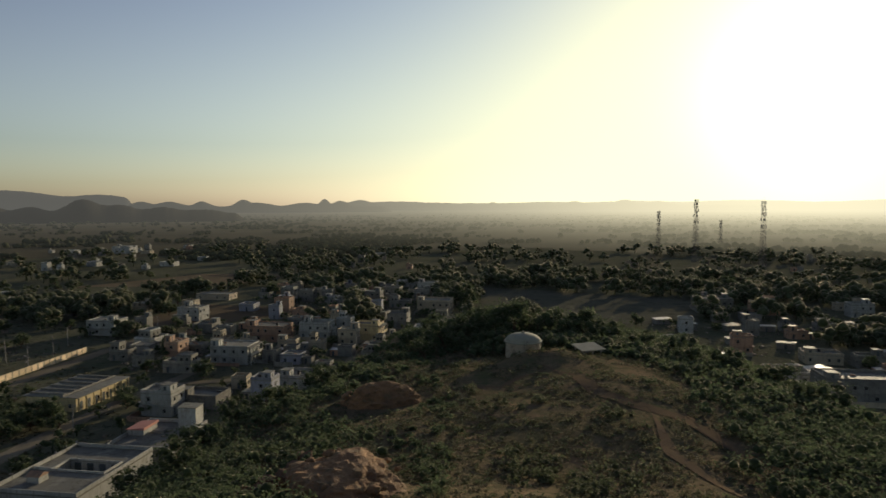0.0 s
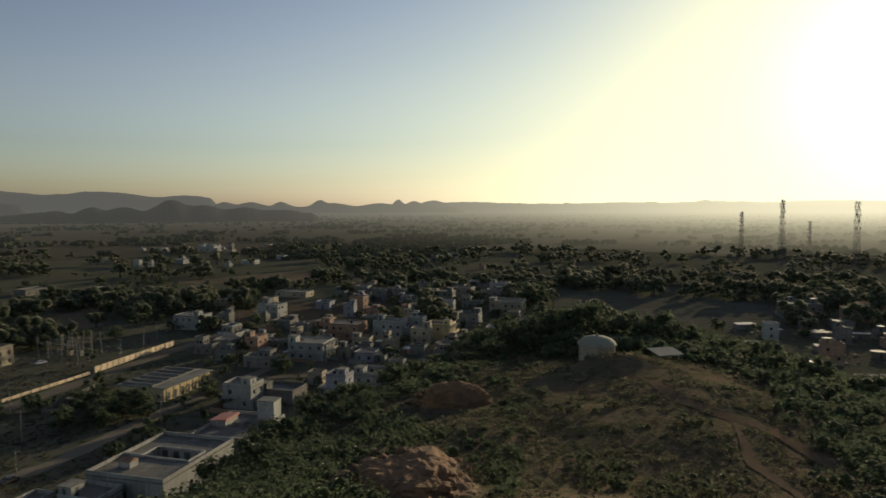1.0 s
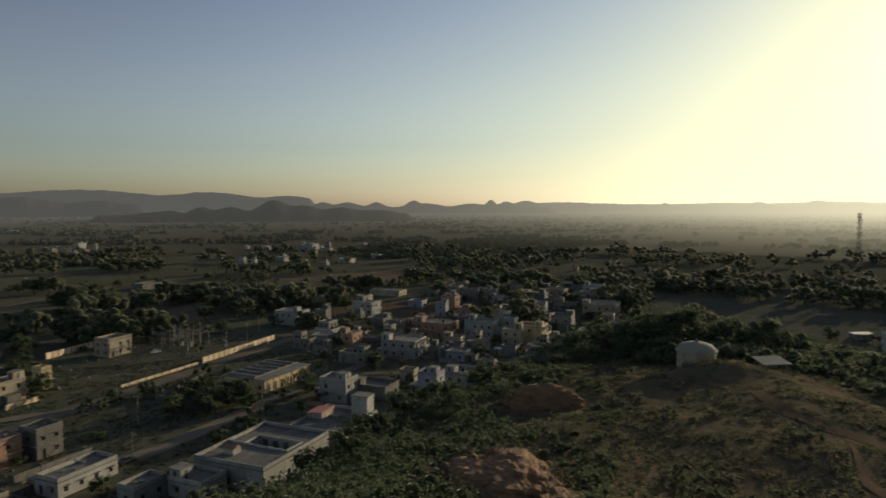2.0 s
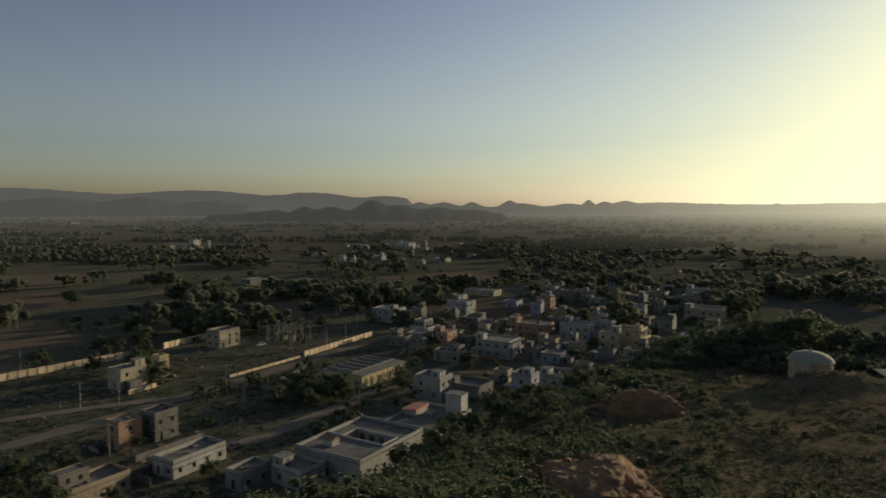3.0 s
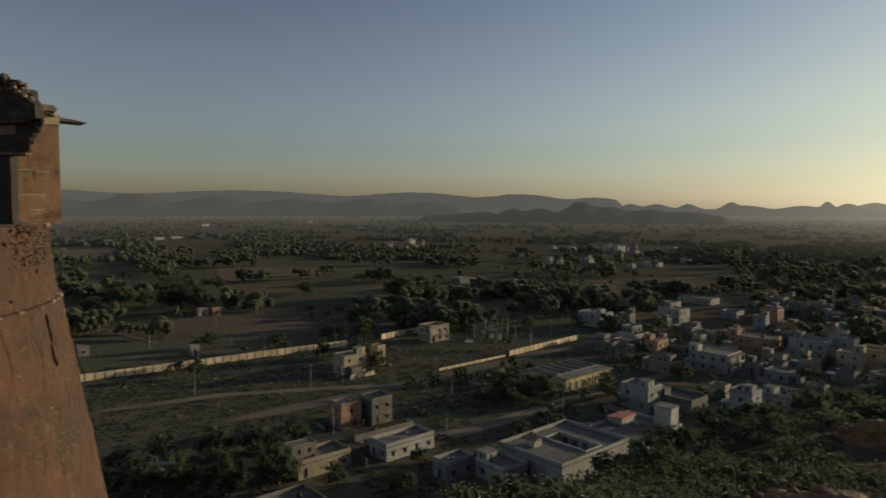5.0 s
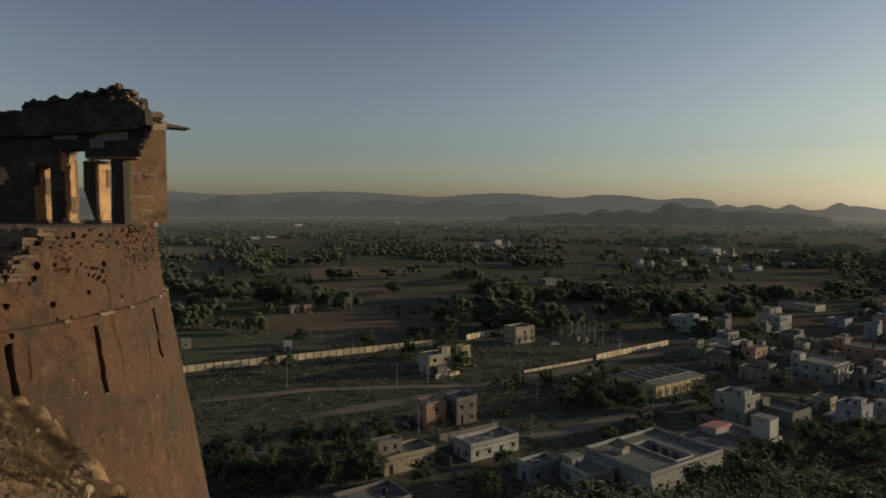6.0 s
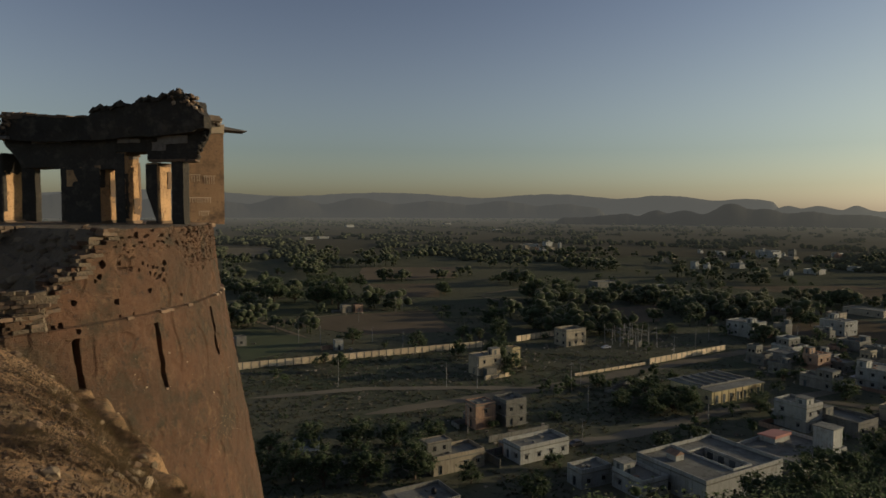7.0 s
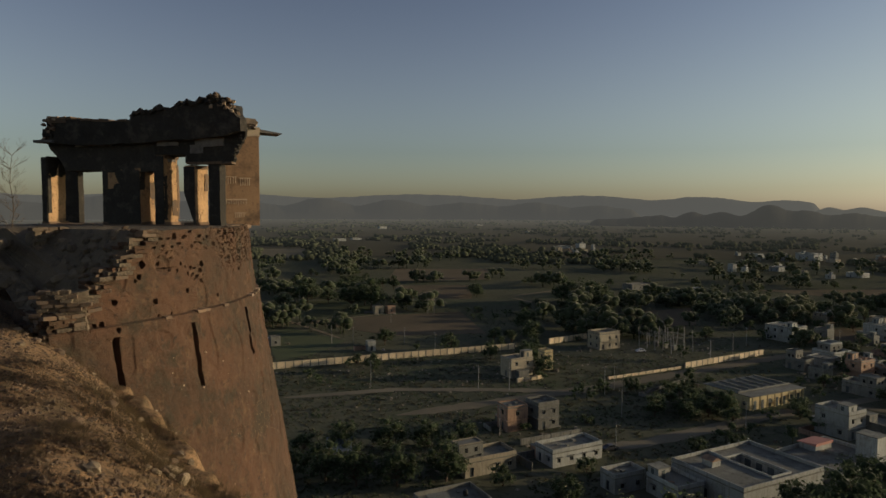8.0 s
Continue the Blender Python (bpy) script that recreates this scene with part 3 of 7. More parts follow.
def bastion():
    top = thing("bastion", BX, BY, 36, 0, "ruined round bastion of orange-brown plastered masonry on the hill", "bastion")
    b = Build()
    a0, a1 = 12.3, 118.0
    turns = [a0 + 0.15 * i for i in range(400)] + [72.3 + (a1 - 72.3) * i / 40 for i in range(41)]
    na = len(turns) - 1
    z0, z1, nz = 37.0, 57.44, 250
    zs = [z0 + (50.0 - z0) * i / 50 for i in range(50)] + [50.0 + (z1 - 50.0) * i / 200 for i in range(201)]
    nz = len(zs) - 1
    for k in range(nz + 1):
        z = zs[k]
        for i in range(na + 1):
            a = turns[i]
            r = bastion_radius(z)
            p = Vector((a * 0.17, z, 0))
            r += 0.035 * noise.noise(p * 0.9) + 0.03 * noise.noise(p * 3.1 + Vector((9, 0, 0))) + 0.012 * noise.noise(p * 9)
            if z > 55.9 and a > 40:
                pit = noise.noise(Vector((a * 1.0, z * 13.5, 7)))
                r -= 0.09 * smooth(0.1, 0.3, pit) * smooth(56.0, 56.5, z) * smooth(42, 48, a)
            r -= 0.12 * smooth(0.30, 0.40, noise.noise(Vector((a * 0.8, z * 13.0, 3)))) * smooth(56.7, 57.1, z)
            r -= 0.10 * smooth(0.24, 0.34, noise.noise(Vector((a * 0.9, z * 14.0, 21)))) * smooth(0.25, 0.38, noise.noise(Vector((a * 0.2, z * 1.0, 31)))) * smooth(55.7, 56.1, z)
            r -= 0.04 * smooth(0.2, 0.35, noise.noise(Vector((a * 0.25, z * 1.2, 13))))
            for sa, s0, s1 in SLITS:
                if abs((a - sa) * 0.0174 * r) < 0.085 and s0 < z < s1:
                    r -= 0.55
            for ha, hz, hr in HOLES:
                if ((a - ha) * 0.0174 * r) ** 2 + (z - hz) ** 2 < (0.62 * hr * (1 + 0.35 * noise.noise((a, z * 4, 0)))) ** 2:
                    r -= 0.4
            t = radians(a)
            b.v.append((r * math.cos(t), r * math.sin(t), z - 36))
    w = na + 1
    for k in range(nz):
        for i in range(na):
            a = (turns[i] + turns[i + 1]) / 2
            if (zs[k] + zs[k + 1]) / 2 < ragged(a):
                b.f.append((k * w + i, k * w + i + 1, (k + 1) * w + i + 1, (k + 1) * w + i))
    part("outer_face", b, MASONRY, top, "orange-brown plaster with slits and holes", smooth=False)
    # the broken end that turns inwards
    e = Build()
    for k in range(40):
        z = 48 + 7.6 * k / 39
        for m in range(14):
            r = bastion_radius(z) - 0.02 - m * 0.35
            a = radians(12.3 + (0.9 * noise.noise((r * 1.5, z * 2.5, 2)) + 1.3 * smooth(55.0, 55.6, z)))
            e.v.append((r * math.cos(a), r * math.sin(a), z - 36))
    e.f = [(k * 14 + m, k * 14 + m + 1, (k + 1) * 14 + m + 1, (k + 1) * 14 + m) for k in range(39) for m in range(13)]
    part("broken_end", e, MASONRY, top, "broken masonry end")
    # broken inner core behind the face, and the floor on top of it
    c = Build()
    nb = 150
    for i in range(nb + 1):
        a = a0 + (a1 - a0) * i / nb
        t = radians(a)
        h = min(57.42, ragged(a) + 0.05)
        for r, z in ((9.62, 50.0), (9.62 + 0.1 * noise.noise((a, 0, 0)), h - 0.02), (8.8 + 0.3 * noise.noise((a * 0.4, 1, 0)), h + 0.0 if a > 27 else h + 0.12 * noise.noise((a, 2, 0))),
                     (8.0, max(h, 55.6 + 0.3 * noise.noise((a * 0.3, 5, 0))) if a < 27 else 57.4), (5.0, 56.9 if a < 20 else 57.41), (0.0, 57.38)):
            c.v.append((r * math.cos(t), r * math.sin(t), z - 36))
    for i in range(nb):
        for j in range(5):
            c.f.append((i * 6 + j, (i + 1) * 6 + j, (i + 1) * 6 + j + 1, i * 6 + j + 1))
    part("core", c, RUBBLE, top, "broken dark rubble core and floor")
    # stones standing out of the broken edge
    rocks = [boulder(0.13, 10 + s, 0.6, 1) for s in range(5)]
    for me in rocks:
        me.materials.append(STONE)
    courses = [rough_box(-0.16, 0.16, -0.13, 0.13, -0.042, 0.042, 0.11, 0.024, 170 + s).mesh("stone", (MASONRY, RUBBLE, STONE)[s % 3]) for s in range(6)]
    for n in range(190):
        a = random.uniform(12.4, 28)
        r = random.uniform(9.45, 9.93)
        z = round((ragged(a) + random.uniform(-0.35, 0.04)) / 0.1) * 0.1
        ob = part("stone", courses[n % 6], None, top)
        ob.matrix_basis = pose(r * math.cos(radians(a)), r * math.sin(radians(a)), z - 36, random.uniform(-5, 5), random.uniform(-5, 5), a + 90 + random.uniform(-12, 12))
    for n in range(60):
        a, z = 12.3 + random.uniform(-0.3, 0.9), 54.2 + 0.1 * random.randint(0, 13)
        r = random.uniform(8.6, 9.95)
        ob = part("stone", courses[n % 6], None, top)
        ob.matrix_basis = pose(r * math.cos(radians(a)), r * math.sin(radians(a)), z - 36, random.uniform(-6, 6), random.uniform(-6, 6), a + random.uniform(-20, 20))
    for n in range(50):
        a = random.uniform(12.6, 28)
        r = random.uniform(8.9, 9.85)
        z = ragged(a) + random.uniform(-0.12, 0.1)
        ob = part("stone", rocks[n % 5], None, top)
        ob.matrix_basis = pose(r * math.cos(radians(a)), r * math.sin(radians(a)), z - 36, random.uniform(-20, 20), random.uniform(-20, 20), random.uniform(0, 360))
        s = random.uniform(0.6, 1.25)
        ob.scale = (s, s, s * 0.8)
    dark = [boulder(0.22, 90 + s, 0.7, 1) for s in range(4)]
    for me in dark:
        me.materials.append(RUBBLE)
    for n in range(90):
        a, r = random.uniform(12.6, 26), random.uniform(3.5, 9.2)
        ob = part("stone", dark[n % 4], None, top)
        z = 57.0 if r < 6 else max(ragged(a), 55.6 + 0.45 * (8.0 - min(r, 8.0)))
        ob.matrix_basis = pose(r * math.cos(radians(a)), r * math.sin(radians(a)), z - 36, random.uniform(-30, 30), random.uniform(-30, 30), random.uniform(0, 360))
    # what stands of the inner walls: coursed rubble, laid stone by stone
    bricks = [rough_box(-0.115, 0.115, -0.1, 0.1, -0.04, 0.04, 0.115, 0.022, 140 + s).mesh("brick", (RUBBLE, STONE, STONE)[s % 3]) for s in range(6)]
    for p, q, low, gap, deep in ((Vector((-20.92, 1.87, 57.54)), Vector((-21.40, 2.90, 57.52)), 56.77, 0.18, 0.35), (Vector((-20.98, 3.06, 57.46)), Vector((-20.49, 4.60, 57.45)), 56.76, 0.12, 0.3), (Vector((-17.73, 1.55, 56.12)), Vector((-17.42, 2.53, 56.09)), 55.50, 0.25, 0.3)):
        along = (q - p).normalized()
        back = Vector((0, 0, 1)).cross(along)
        back = back if back.dot(Vector((-1, 0, 0))) > 0 else -back
        turn, long = math.degrees(math.atan2(along.y, along.x)), (q - p).length
        high = p.z - low
        wall = rough_box(0, long, 0.06, 0.06 + deep, -high - 0.4, -0.06, 0.16, 0.09, p.x, 0.5)
        ob = part("inner_wall", wall, RUBBLE, top, "stub of broken inner wall")
        ob.matrix_basis = pose(p.x - BX, p.y - BY, p.z - 36, 0, 0, turn) if along.cross(back).z > 0 else pose(q.x - BX, q.y - BY, q.z - 36, 0, 0, turn + 180)
        for k in range(int(high / 0.1)):
            x = 0.14 * (k % 2)
            while x < long:
                edge = min(x, long - x) / long + 0.9 * noise.noise((x * 0.9, k * 0.35, p.x))
                if random.random() > gap and edge > 0.02 + 0.25 * (1 - k * 0.1 / high) * 0.3:
                    o = p + along * x + back * random.uniform(0.0, 0.09)
                    ob = part("brick", random.choice(bricks), None, top)
                    ob.matrix_basis = pose(o.x - BX, o.y - BY, low + 0.05 + k * 0.1 - 36, random.uniform(-4, 4), random.uniform(-4, 4), turn + random.uniform(-7, 7))
                x += random.uniform(0.22, 0.27)
    # string course stones that still stand proud
    for a, l in ((37.4, 3.2), (44.0, 1.4), (57.0, 1.6), (60.0, 1.0), (29.6, 1.2), (66.0, 3.0)):
        q = Build()
        n = max(2, int(l))
        for i in range(n + 1):
            t = radians(a - l / 2 + l * i / n)
            for r, z in ((9.7, 55.07), (10.10 + 0.03 * noise.noise((a + i, 0, 0)), 55.1), (10.08, 55.17), (9.7, 55.2)):
                q.v.append((r * math.cos(t), r * math.sin(t), z - 36 + 0.02 * noise.noise((a + i, 3, 0))))
        for i in range(n):
            q.f += [(i * 4 + j, i * 4 + 4 + j, i * 4 + 5 + j, i * 4 + 1 + j) for j in range(3)]
        q.f += [(0, 1, 2, 3), tuple(n * 4 + j for j in (3, 2, 1, 0))]
        part("string_course", q, STONE if a < 50 else PALE, top, "worn ledge stone")
    chips = Build()
    for q in range(210):
        a, z = (random.uniform(14, 72), random.uniform(47.5, 55.0)) if q % 4 == 0 else (random.gauss(49, 5), random.gauss(51.6, 1.0))
        r, s = bastion_radius(z) + 0.012, random.uniform(0.006, 0.017)
        o = Vector((r * math.cos(radians(a)), r * math.sin(radians(a)), z - 36))
        t, up = Vector((-math.sin(radians(a)), math.cos(radians(a)), 0)), Vector((0, 0, 1))
        tip = o + Vector((math.cos(radians(a)), math.sin(radians(a)), 0)) * s * 0.7
        q = [o - t * s, o - up * s * random.uniform(0.5, 1.6), o + t * s, o + up * s]
        for i in range(4):
            chips.face(q[i], q[(i + 1) % 4], tip)
    part("chipped_plaster", chips, PALE, top, "small pale chips in the plaster")
    pale = boulder(0.055, 77, 0.7, 1)
    pale.materials.append(PALE)
    for a, z in ((29.5, 54.1), (29.0, 53.72), (30.8, 53.32), (34.8, 53.1), (28.2, 52.2), (36.5, 54.0), (47, 52.4), (48.5, 51.6), (52, 51.0), (40.5, 53.6), (25.5, 52.9), (57.5, 53.4)):
        ob = part("stone", pale, None, top, "pale exposed stone")
        r = bastion_radius(z) - 0.02
        ob.matrix_basis = pose(r * math.cos(radians(a)), r * math.sin(radians(a)), z - 36, 0, 0, a)
    return top


bastion()


GRIMY = material("grimy_plaster", (0.430, 0.270, 0.150), (0.270, 0.165, 0.095), 0.9, 0.95, 0.35, c=(0.190, 0.122, 0.073), vary=0, fine=11, relief=0.02, specks=[((0.150, 0.100, 0.065), 1.6, 0.52, 0.66), ((0.120, 0.085, 0.058), 7.0, 0.58, 0.68), ((0.540, 0.360, 0.210), 4.0, 0.62, 0.70)])


def run(x, *knots):
    """A height along x, straight from knot to knot."""
    for (xa, za), (xb, zb) in zip(knots, knots[1:]):
        if x <= xb:
            return za + (zb - za) * max(0.0, (x - xa) / (xb - xa))
    return knots[-1][1]


def pavilion():
    """Local x runs along the front, away from the inscribed end wall; local y runs to the back."""
    top = thing("pavilion", -22.35, 7.26, 57.40, 219.7, "ruined roofed pavilion of dark masonry piers on the bastion", "pavilion")
    top.matrix_basis = pose(-22.35, 7.26, 57.40, 0, 0, 219.7) @ Matrix.Diagonal((1, -1, 1, 1))
    part("floor_slab", rough_box(-0.2, 7.4, -0.14, 1.6, -0.10, 0.02, 0.2, 0.03, 2), STONE, top, "worn stone floor edge")
    # end wall with its cap, eave slab and scratched writing
    stand = top.matrix_basis.inverted() @ pose(-25.2, 8.19, 57.40, 0, 0, 74.9)
    wall = part("end_wall", rough_box(0.0, 1.43, 0.0, 0.45, -0.06, 3.6, 0.1, 0.005, 5), GRIMY, top, "weathered brown plaster end wall with scratched writing")
    wall.matrix_basis = stand
    part("wall_cap", rough_box(0.80, 1.46, -0.03, 0.46, 3.28, 3.62, 0.08, 0.022, 6, shape=lambda p: Vector((p.x + 0.2 * smooth(3.6, 3.28, p.z) * smooth(1.3, 0.8, p.x), p.y, p.z))), FRESH, wall, "pale plaster patch")
    part("broken_edge", rough_box(-0.03, 0.07, -0.02, 0.2, 0.0, 1.1, 0.06, 0.035, 63), STONE, wall, "bare brick edge where plaster broke away")
    slab = Build()
    slab.v = [(0.9, 0.1, 3.48), (2.3, 0.15, 3.42), (2.2, 1.0, 3.42), (0.9, 1.1, 3.48), (0.9, 0.1, 3.66), (2.3, 0.15, 3.46), (2.2, 1.0, 3.46), (0.9, 1.1, 3.66)]
    slab.f = [(3, 2, 1, 0), (4, 5, 6, 7), (0, 1, 5, 4), (1, 2, 6, 5), (2, 3, 7, 6), (3, 0, 4, 7)]
    part("eave_slab", slab, SLATE, wall, "projecting dark stone eave slab")
    part("wall_top", rough_box(0.35, 1.30, -0.06, 0.5, 3.63, 3.92, 0.09, 0.05, 8, 0.25), STONE, wall)
    part("wall_top", rough_box(0.75, 1.34, -0.10, 0.1, 3.74, 3.96, 0.09, 0.04, 9, 0.15), PALE, wall, "pale broken stone")
    ends = [boulder(0.10, 240 + q, 0.7, 1) for q in range(5)]
    for q, me in enumerate(ends):
        me.materials.append((PALE, STONE, OCHRE, PALE, RUBBLE)[q])
    rubble_draw = random.Random(23)
    for q in range(52):
        ob = part("stone", ends[q % 5], None, wall)
        x = rubble_draw.uniform(0.3, 1.38)
        ob.matrix_basis = pose(x, rubble_draw.uniform(-0.12, 0.25), 3.58 + rubble_draw.random() ** 1.5 * (0.48 - 0.25 * smooth(0.6, 1.4, x)), rubble_draw.uniform(-40, 40), rubble_draw.uniform(-40, 40), rubble_draw.uniform(0, 360))
        ob.scale = (rubble_draw.uniform(0.5, 1.25), rubble_draw.uniform(0.5, 1.1), rubble_draw.uniform(0.4, 0.9))
    rw = random.Random(19)
    for x0, x1, z, high in ((0.16, 0.62, 1.76, 0.30), (0.70, 1.12, 1.72, 0.36), (0.18, 0.98, 0.92, 0.20), (0.5, 0.92, 0.42, 0.2)):
        strokes = [(x0, z, x1, z)]
        x = x0 + 0.05
        while x < x1 - 0.03:
            strokes.append((x, z, x, z - high * rw.uniform(0.75, 1.0)))
            x += rw.uniform(0.07, 0.10)
        for xa, za, xb, zb in strokes:
            mark = Build()
            d = Vector((xb - xa, 0, zb - za))
            side = Vector((-d.z, 0, d.x)).normalized() * 0.009
            for depth in (-0.009, 0.004):
                mark.v += [(xa - side.x, depth, za - side.z), (xb - side.x, depth, zb - side.z), (xb + side.x, depth, zb + side.z), (xa + side.x, depth, za + side.z)]
            mark.f = [(0, 1, 2, 3), (7, 6, 5, 4), (0, 4, 5, 1), (1, 5, 6, 2), (2, 6, 7, 3), (3, 7, 4, 0)]
            part("chalk_bar", mark, CHALK, wall)

    # piers along the front
    def pier(x, w, y, dep, h, seed, worn=None, head=True):
        ob = part("pier", rough_box(x, x + w, y, y + dep, 0, h, 0.08, 0.02, seed, 0.08, worn), PLASTER, top, "masonry pier with flaking plaster")
        # dark sheet over the front, its colour standing in for shade
        part("sooty_face", rough_box(x + 0.015, x + w + 0.012, y - 0.035, y + 0.012, 0.05, h - 0.03, 0.1, 0.01, seed + 4, 0, worn), SHADE_DARK, ob, "plaster face coloured dark for shade")
        part("pier_base", rough_box(x - 0.05, x + w + 0.03, y - 0.02, y + dep + 0.06, 0, 0.11, 0.07, 0.035, seed + 1), STONE, ob, "crumbled foot")
        if head:
            part("pier_head", rough_box(x - 0.03, x + w, y + 0.04, y + dep + 0.04, h - 0.1, h + 0.02, 0.08, 0.025, seed + 2), STONE, ob)
        return ob

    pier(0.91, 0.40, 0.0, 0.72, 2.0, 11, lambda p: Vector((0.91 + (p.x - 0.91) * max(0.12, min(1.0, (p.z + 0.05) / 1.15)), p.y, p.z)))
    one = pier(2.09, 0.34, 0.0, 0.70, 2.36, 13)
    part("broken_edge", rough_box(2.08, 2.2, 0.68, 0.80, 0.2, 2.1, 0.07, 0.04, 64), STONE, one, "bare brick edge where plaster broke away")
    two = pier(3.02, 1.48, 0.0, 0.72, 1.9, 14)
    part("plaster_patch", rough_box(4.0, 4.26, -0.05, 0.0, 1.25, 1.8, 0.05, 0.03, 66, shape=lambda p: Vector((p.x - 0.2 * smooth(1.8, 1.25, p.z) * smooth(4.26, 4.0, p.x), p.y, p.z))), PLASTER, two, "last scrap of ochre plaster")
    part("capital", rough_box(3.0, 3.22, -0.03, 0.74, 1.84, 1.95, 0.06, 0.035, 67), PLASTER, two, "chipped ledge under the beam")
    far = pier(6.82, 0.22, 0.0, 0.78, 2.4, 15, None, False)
    # the beam's shadow on the pier head, painted as a dark sheet
    part("sooty_head", rough_box(6.795, 6.85, -0.01, 0.79, 1.72, 2.41, 0.07, 0.014, 71, shape=lambda p: Vector((p.x, p.y, p.z + 0.16 * smooth(2.0, 1.72, p.z) * noise.noise((p.y * 6, 1, 4))))), SHADE_DARK, far, "pier head coloured dark as the beam's shadow")
    part("sooty_edge", rough_box(6.80, 6.86, -0.02, 0.13, 0.4, 1.75, 0.07, 0.02, 72), SHADE_DARK, far, "dark corner")
    for x, y0, y1, z0, z1, tone, who in ((2.09, 0.40, 0.72, 0.35, 0.85, STONE, one), (2.09, -0.01, 0.12, 0.2, 1.7, SHADE_DARK, one), (3.02, 0.45, 0.73, 0.9, 1.5, STONE, two), (3.02, -0.01, 0.2, 1.2, 1.86, SHADE_DARK, two), (0.91, 0.50, 0.74, 1.2, 1.75, STONE, None), (2.09, 0.2, 0.6, 2.15, 2.37, GREYPATCH, one)):
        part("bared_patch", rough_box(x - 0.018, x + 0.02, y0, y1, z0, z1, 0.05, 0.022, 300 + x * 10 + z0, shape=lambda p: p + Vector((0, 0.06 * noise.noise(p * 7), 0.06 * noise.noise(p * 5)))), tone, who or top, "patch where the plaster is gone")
    # back pier and jamb get their shade from the dark colour
    back = part("pier", rough_box(6.9, 7.72, 1.5, 1.75, 0, 2.36, 0.1, 0.02, 16), SHADE_DARK, top, "masonry pier coloured dark for shade")
    part("pier_head", rough_box(6.84, 7.78, 1.44, 1.8, 2.2, 2.36, 0.1, 0.03, 17), SHADE_DARK, back)
    part("jamb", rough_box(0.0, 0.42, 0.02, 0.35, 0, 2.2, 0.09, 0.02, 18), SHADE_DARK, top, "jamb beside the end wall, coloured dark for shade")
    # lintels stepped over the piers; the front's shade is in their dark colour
    part("front_beam", rough_box(2.42, 6.02, -0.02, 0.7, 1.88, 2.92, 0.1, 0.035, 25, shape=lambda p: Vector((p.x + 0.75 * smooth(5.7, 6.02, p.x) * smooth(1.9, 2.9, p.z), p.y, p.z - 0.06 * smooth(4.5, 3.6, p.x) * smooth(2.4, 1.9, p.z)))), SHADE_DARK, top, "shade-dark beam")
    part("front_beam", rough_box(1.22, 2.46, -0.01, 0.7, 2.36, 2.98, 0.1, 0.03, 27), SHADE_DARK, top, "shade-dark beam")

    def broken(p):
        t = smooth(0.1, -0.55, p.x)
        return Vector((p.x - 0.42 * t * smooth(2.1, 3.05, p.z), p.y * (1 - 0.85 * t), p.z))
    part("front_beam", rough_box(-0.55, 1.26, -0.03, 0.7, 2.08, 3.08, 0.09, 0.05, 21, shape=broken), SHADE_DARK, top, "shade-dark beam with a broken end")
    part("beam_ledge", rough_box(-0.5, 1.2, -0.06, 0.2, 2.04, 2.12, 0.08, 0.03, 22), STONE, top, "stones bared under the beam")
    for x, w, z in ((-0.2, 1.05, 2.62), (1.5, 0.8, 2.66), (4.1, 1.5, 2.70), (0.55, 0.5, 2.4)):
        part("plaster_patch", rough_box(x, x + w, -0.06, 0.0, z, z + 0.26, 0.07, 0.03, 24 + x), GREYPATCH, top, "grey plaster remnant")
    part("back_beam", rough_box(3.4, 6.9, 2.0, 2.4, 2.1, 2.75, 0.2, 0.05, 23), SHADE_DARK, top)
    # roof: a flat part with a parapet, then the broken vault that climbs towards the end wall; shade coloured in as on
    # the lintels
    flat = part("roof_slab", rough_box(3.1, 6.5, -0.3, 2.2, 2.74, 3.5, 0.12, 0.04, 31, 0, lambda p: Vector((p.x, p.y, p.z + (0.17 * smooth(3.6, 6.2, p.x) if p.z > 3.1 else 0.08 * smooth(5.2, 6.4, p.x))))), SHADE_DARK, top, "broken dark roof slab")
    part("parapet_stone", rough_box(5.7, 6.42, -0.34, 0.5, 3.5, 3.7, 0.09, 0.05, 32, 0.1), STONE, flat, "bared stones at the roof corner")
    part("roof_end", rough_box(6.35, 6.68, -0.3, 1.2, 2.9, 3.34, 0.08, 0.07, 34, 0.1), SHADE_DARK, flat)
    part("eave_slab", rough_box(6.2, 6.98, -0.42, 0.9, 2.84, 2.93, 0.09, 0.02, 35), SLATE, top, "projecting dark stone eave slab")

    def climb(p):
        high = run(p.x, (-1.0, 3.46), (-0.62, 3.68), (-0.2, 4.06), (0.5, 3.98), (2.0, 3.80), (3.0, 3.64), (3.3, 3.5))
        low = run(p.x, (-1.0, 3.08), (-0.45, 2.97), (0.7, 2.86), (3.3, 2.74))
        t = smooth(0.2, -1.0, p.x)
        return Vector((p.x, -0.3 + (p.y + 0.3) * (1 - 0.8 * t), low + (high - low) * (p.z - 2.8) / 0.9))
    vault = part("roof_vault", rough_box(-1.0, 3.3, -0.3, 1.5, 2.8, 3.7, 0.1, 0.06, 33, 0, climb), SHADE_DARK, top, "crumbled vault")
    slabs = [rough_box(-0.13, 0.13, -0.2, 0.2, -0.055, 0.055, 0.08, 0.04, 150 + q).mesh("stone", SHADE_DARK) for q in range(5)]
    x = 3.0
    while x > 0.25:
        ob = part("stone", slabs[int(x * 7) % 5], None, vault)
        ob.matrix_basis = pose(x, rw.uniform(-0.2, -0.05), run(x, (0.5, 4.0), (2.0, 3.82), (3.0, 3.68)) + rw.uniform(0.0, 0.11), rw.uniform(-12, 12), rw.uniform(8, 42), rw.uniform(-25, 25))
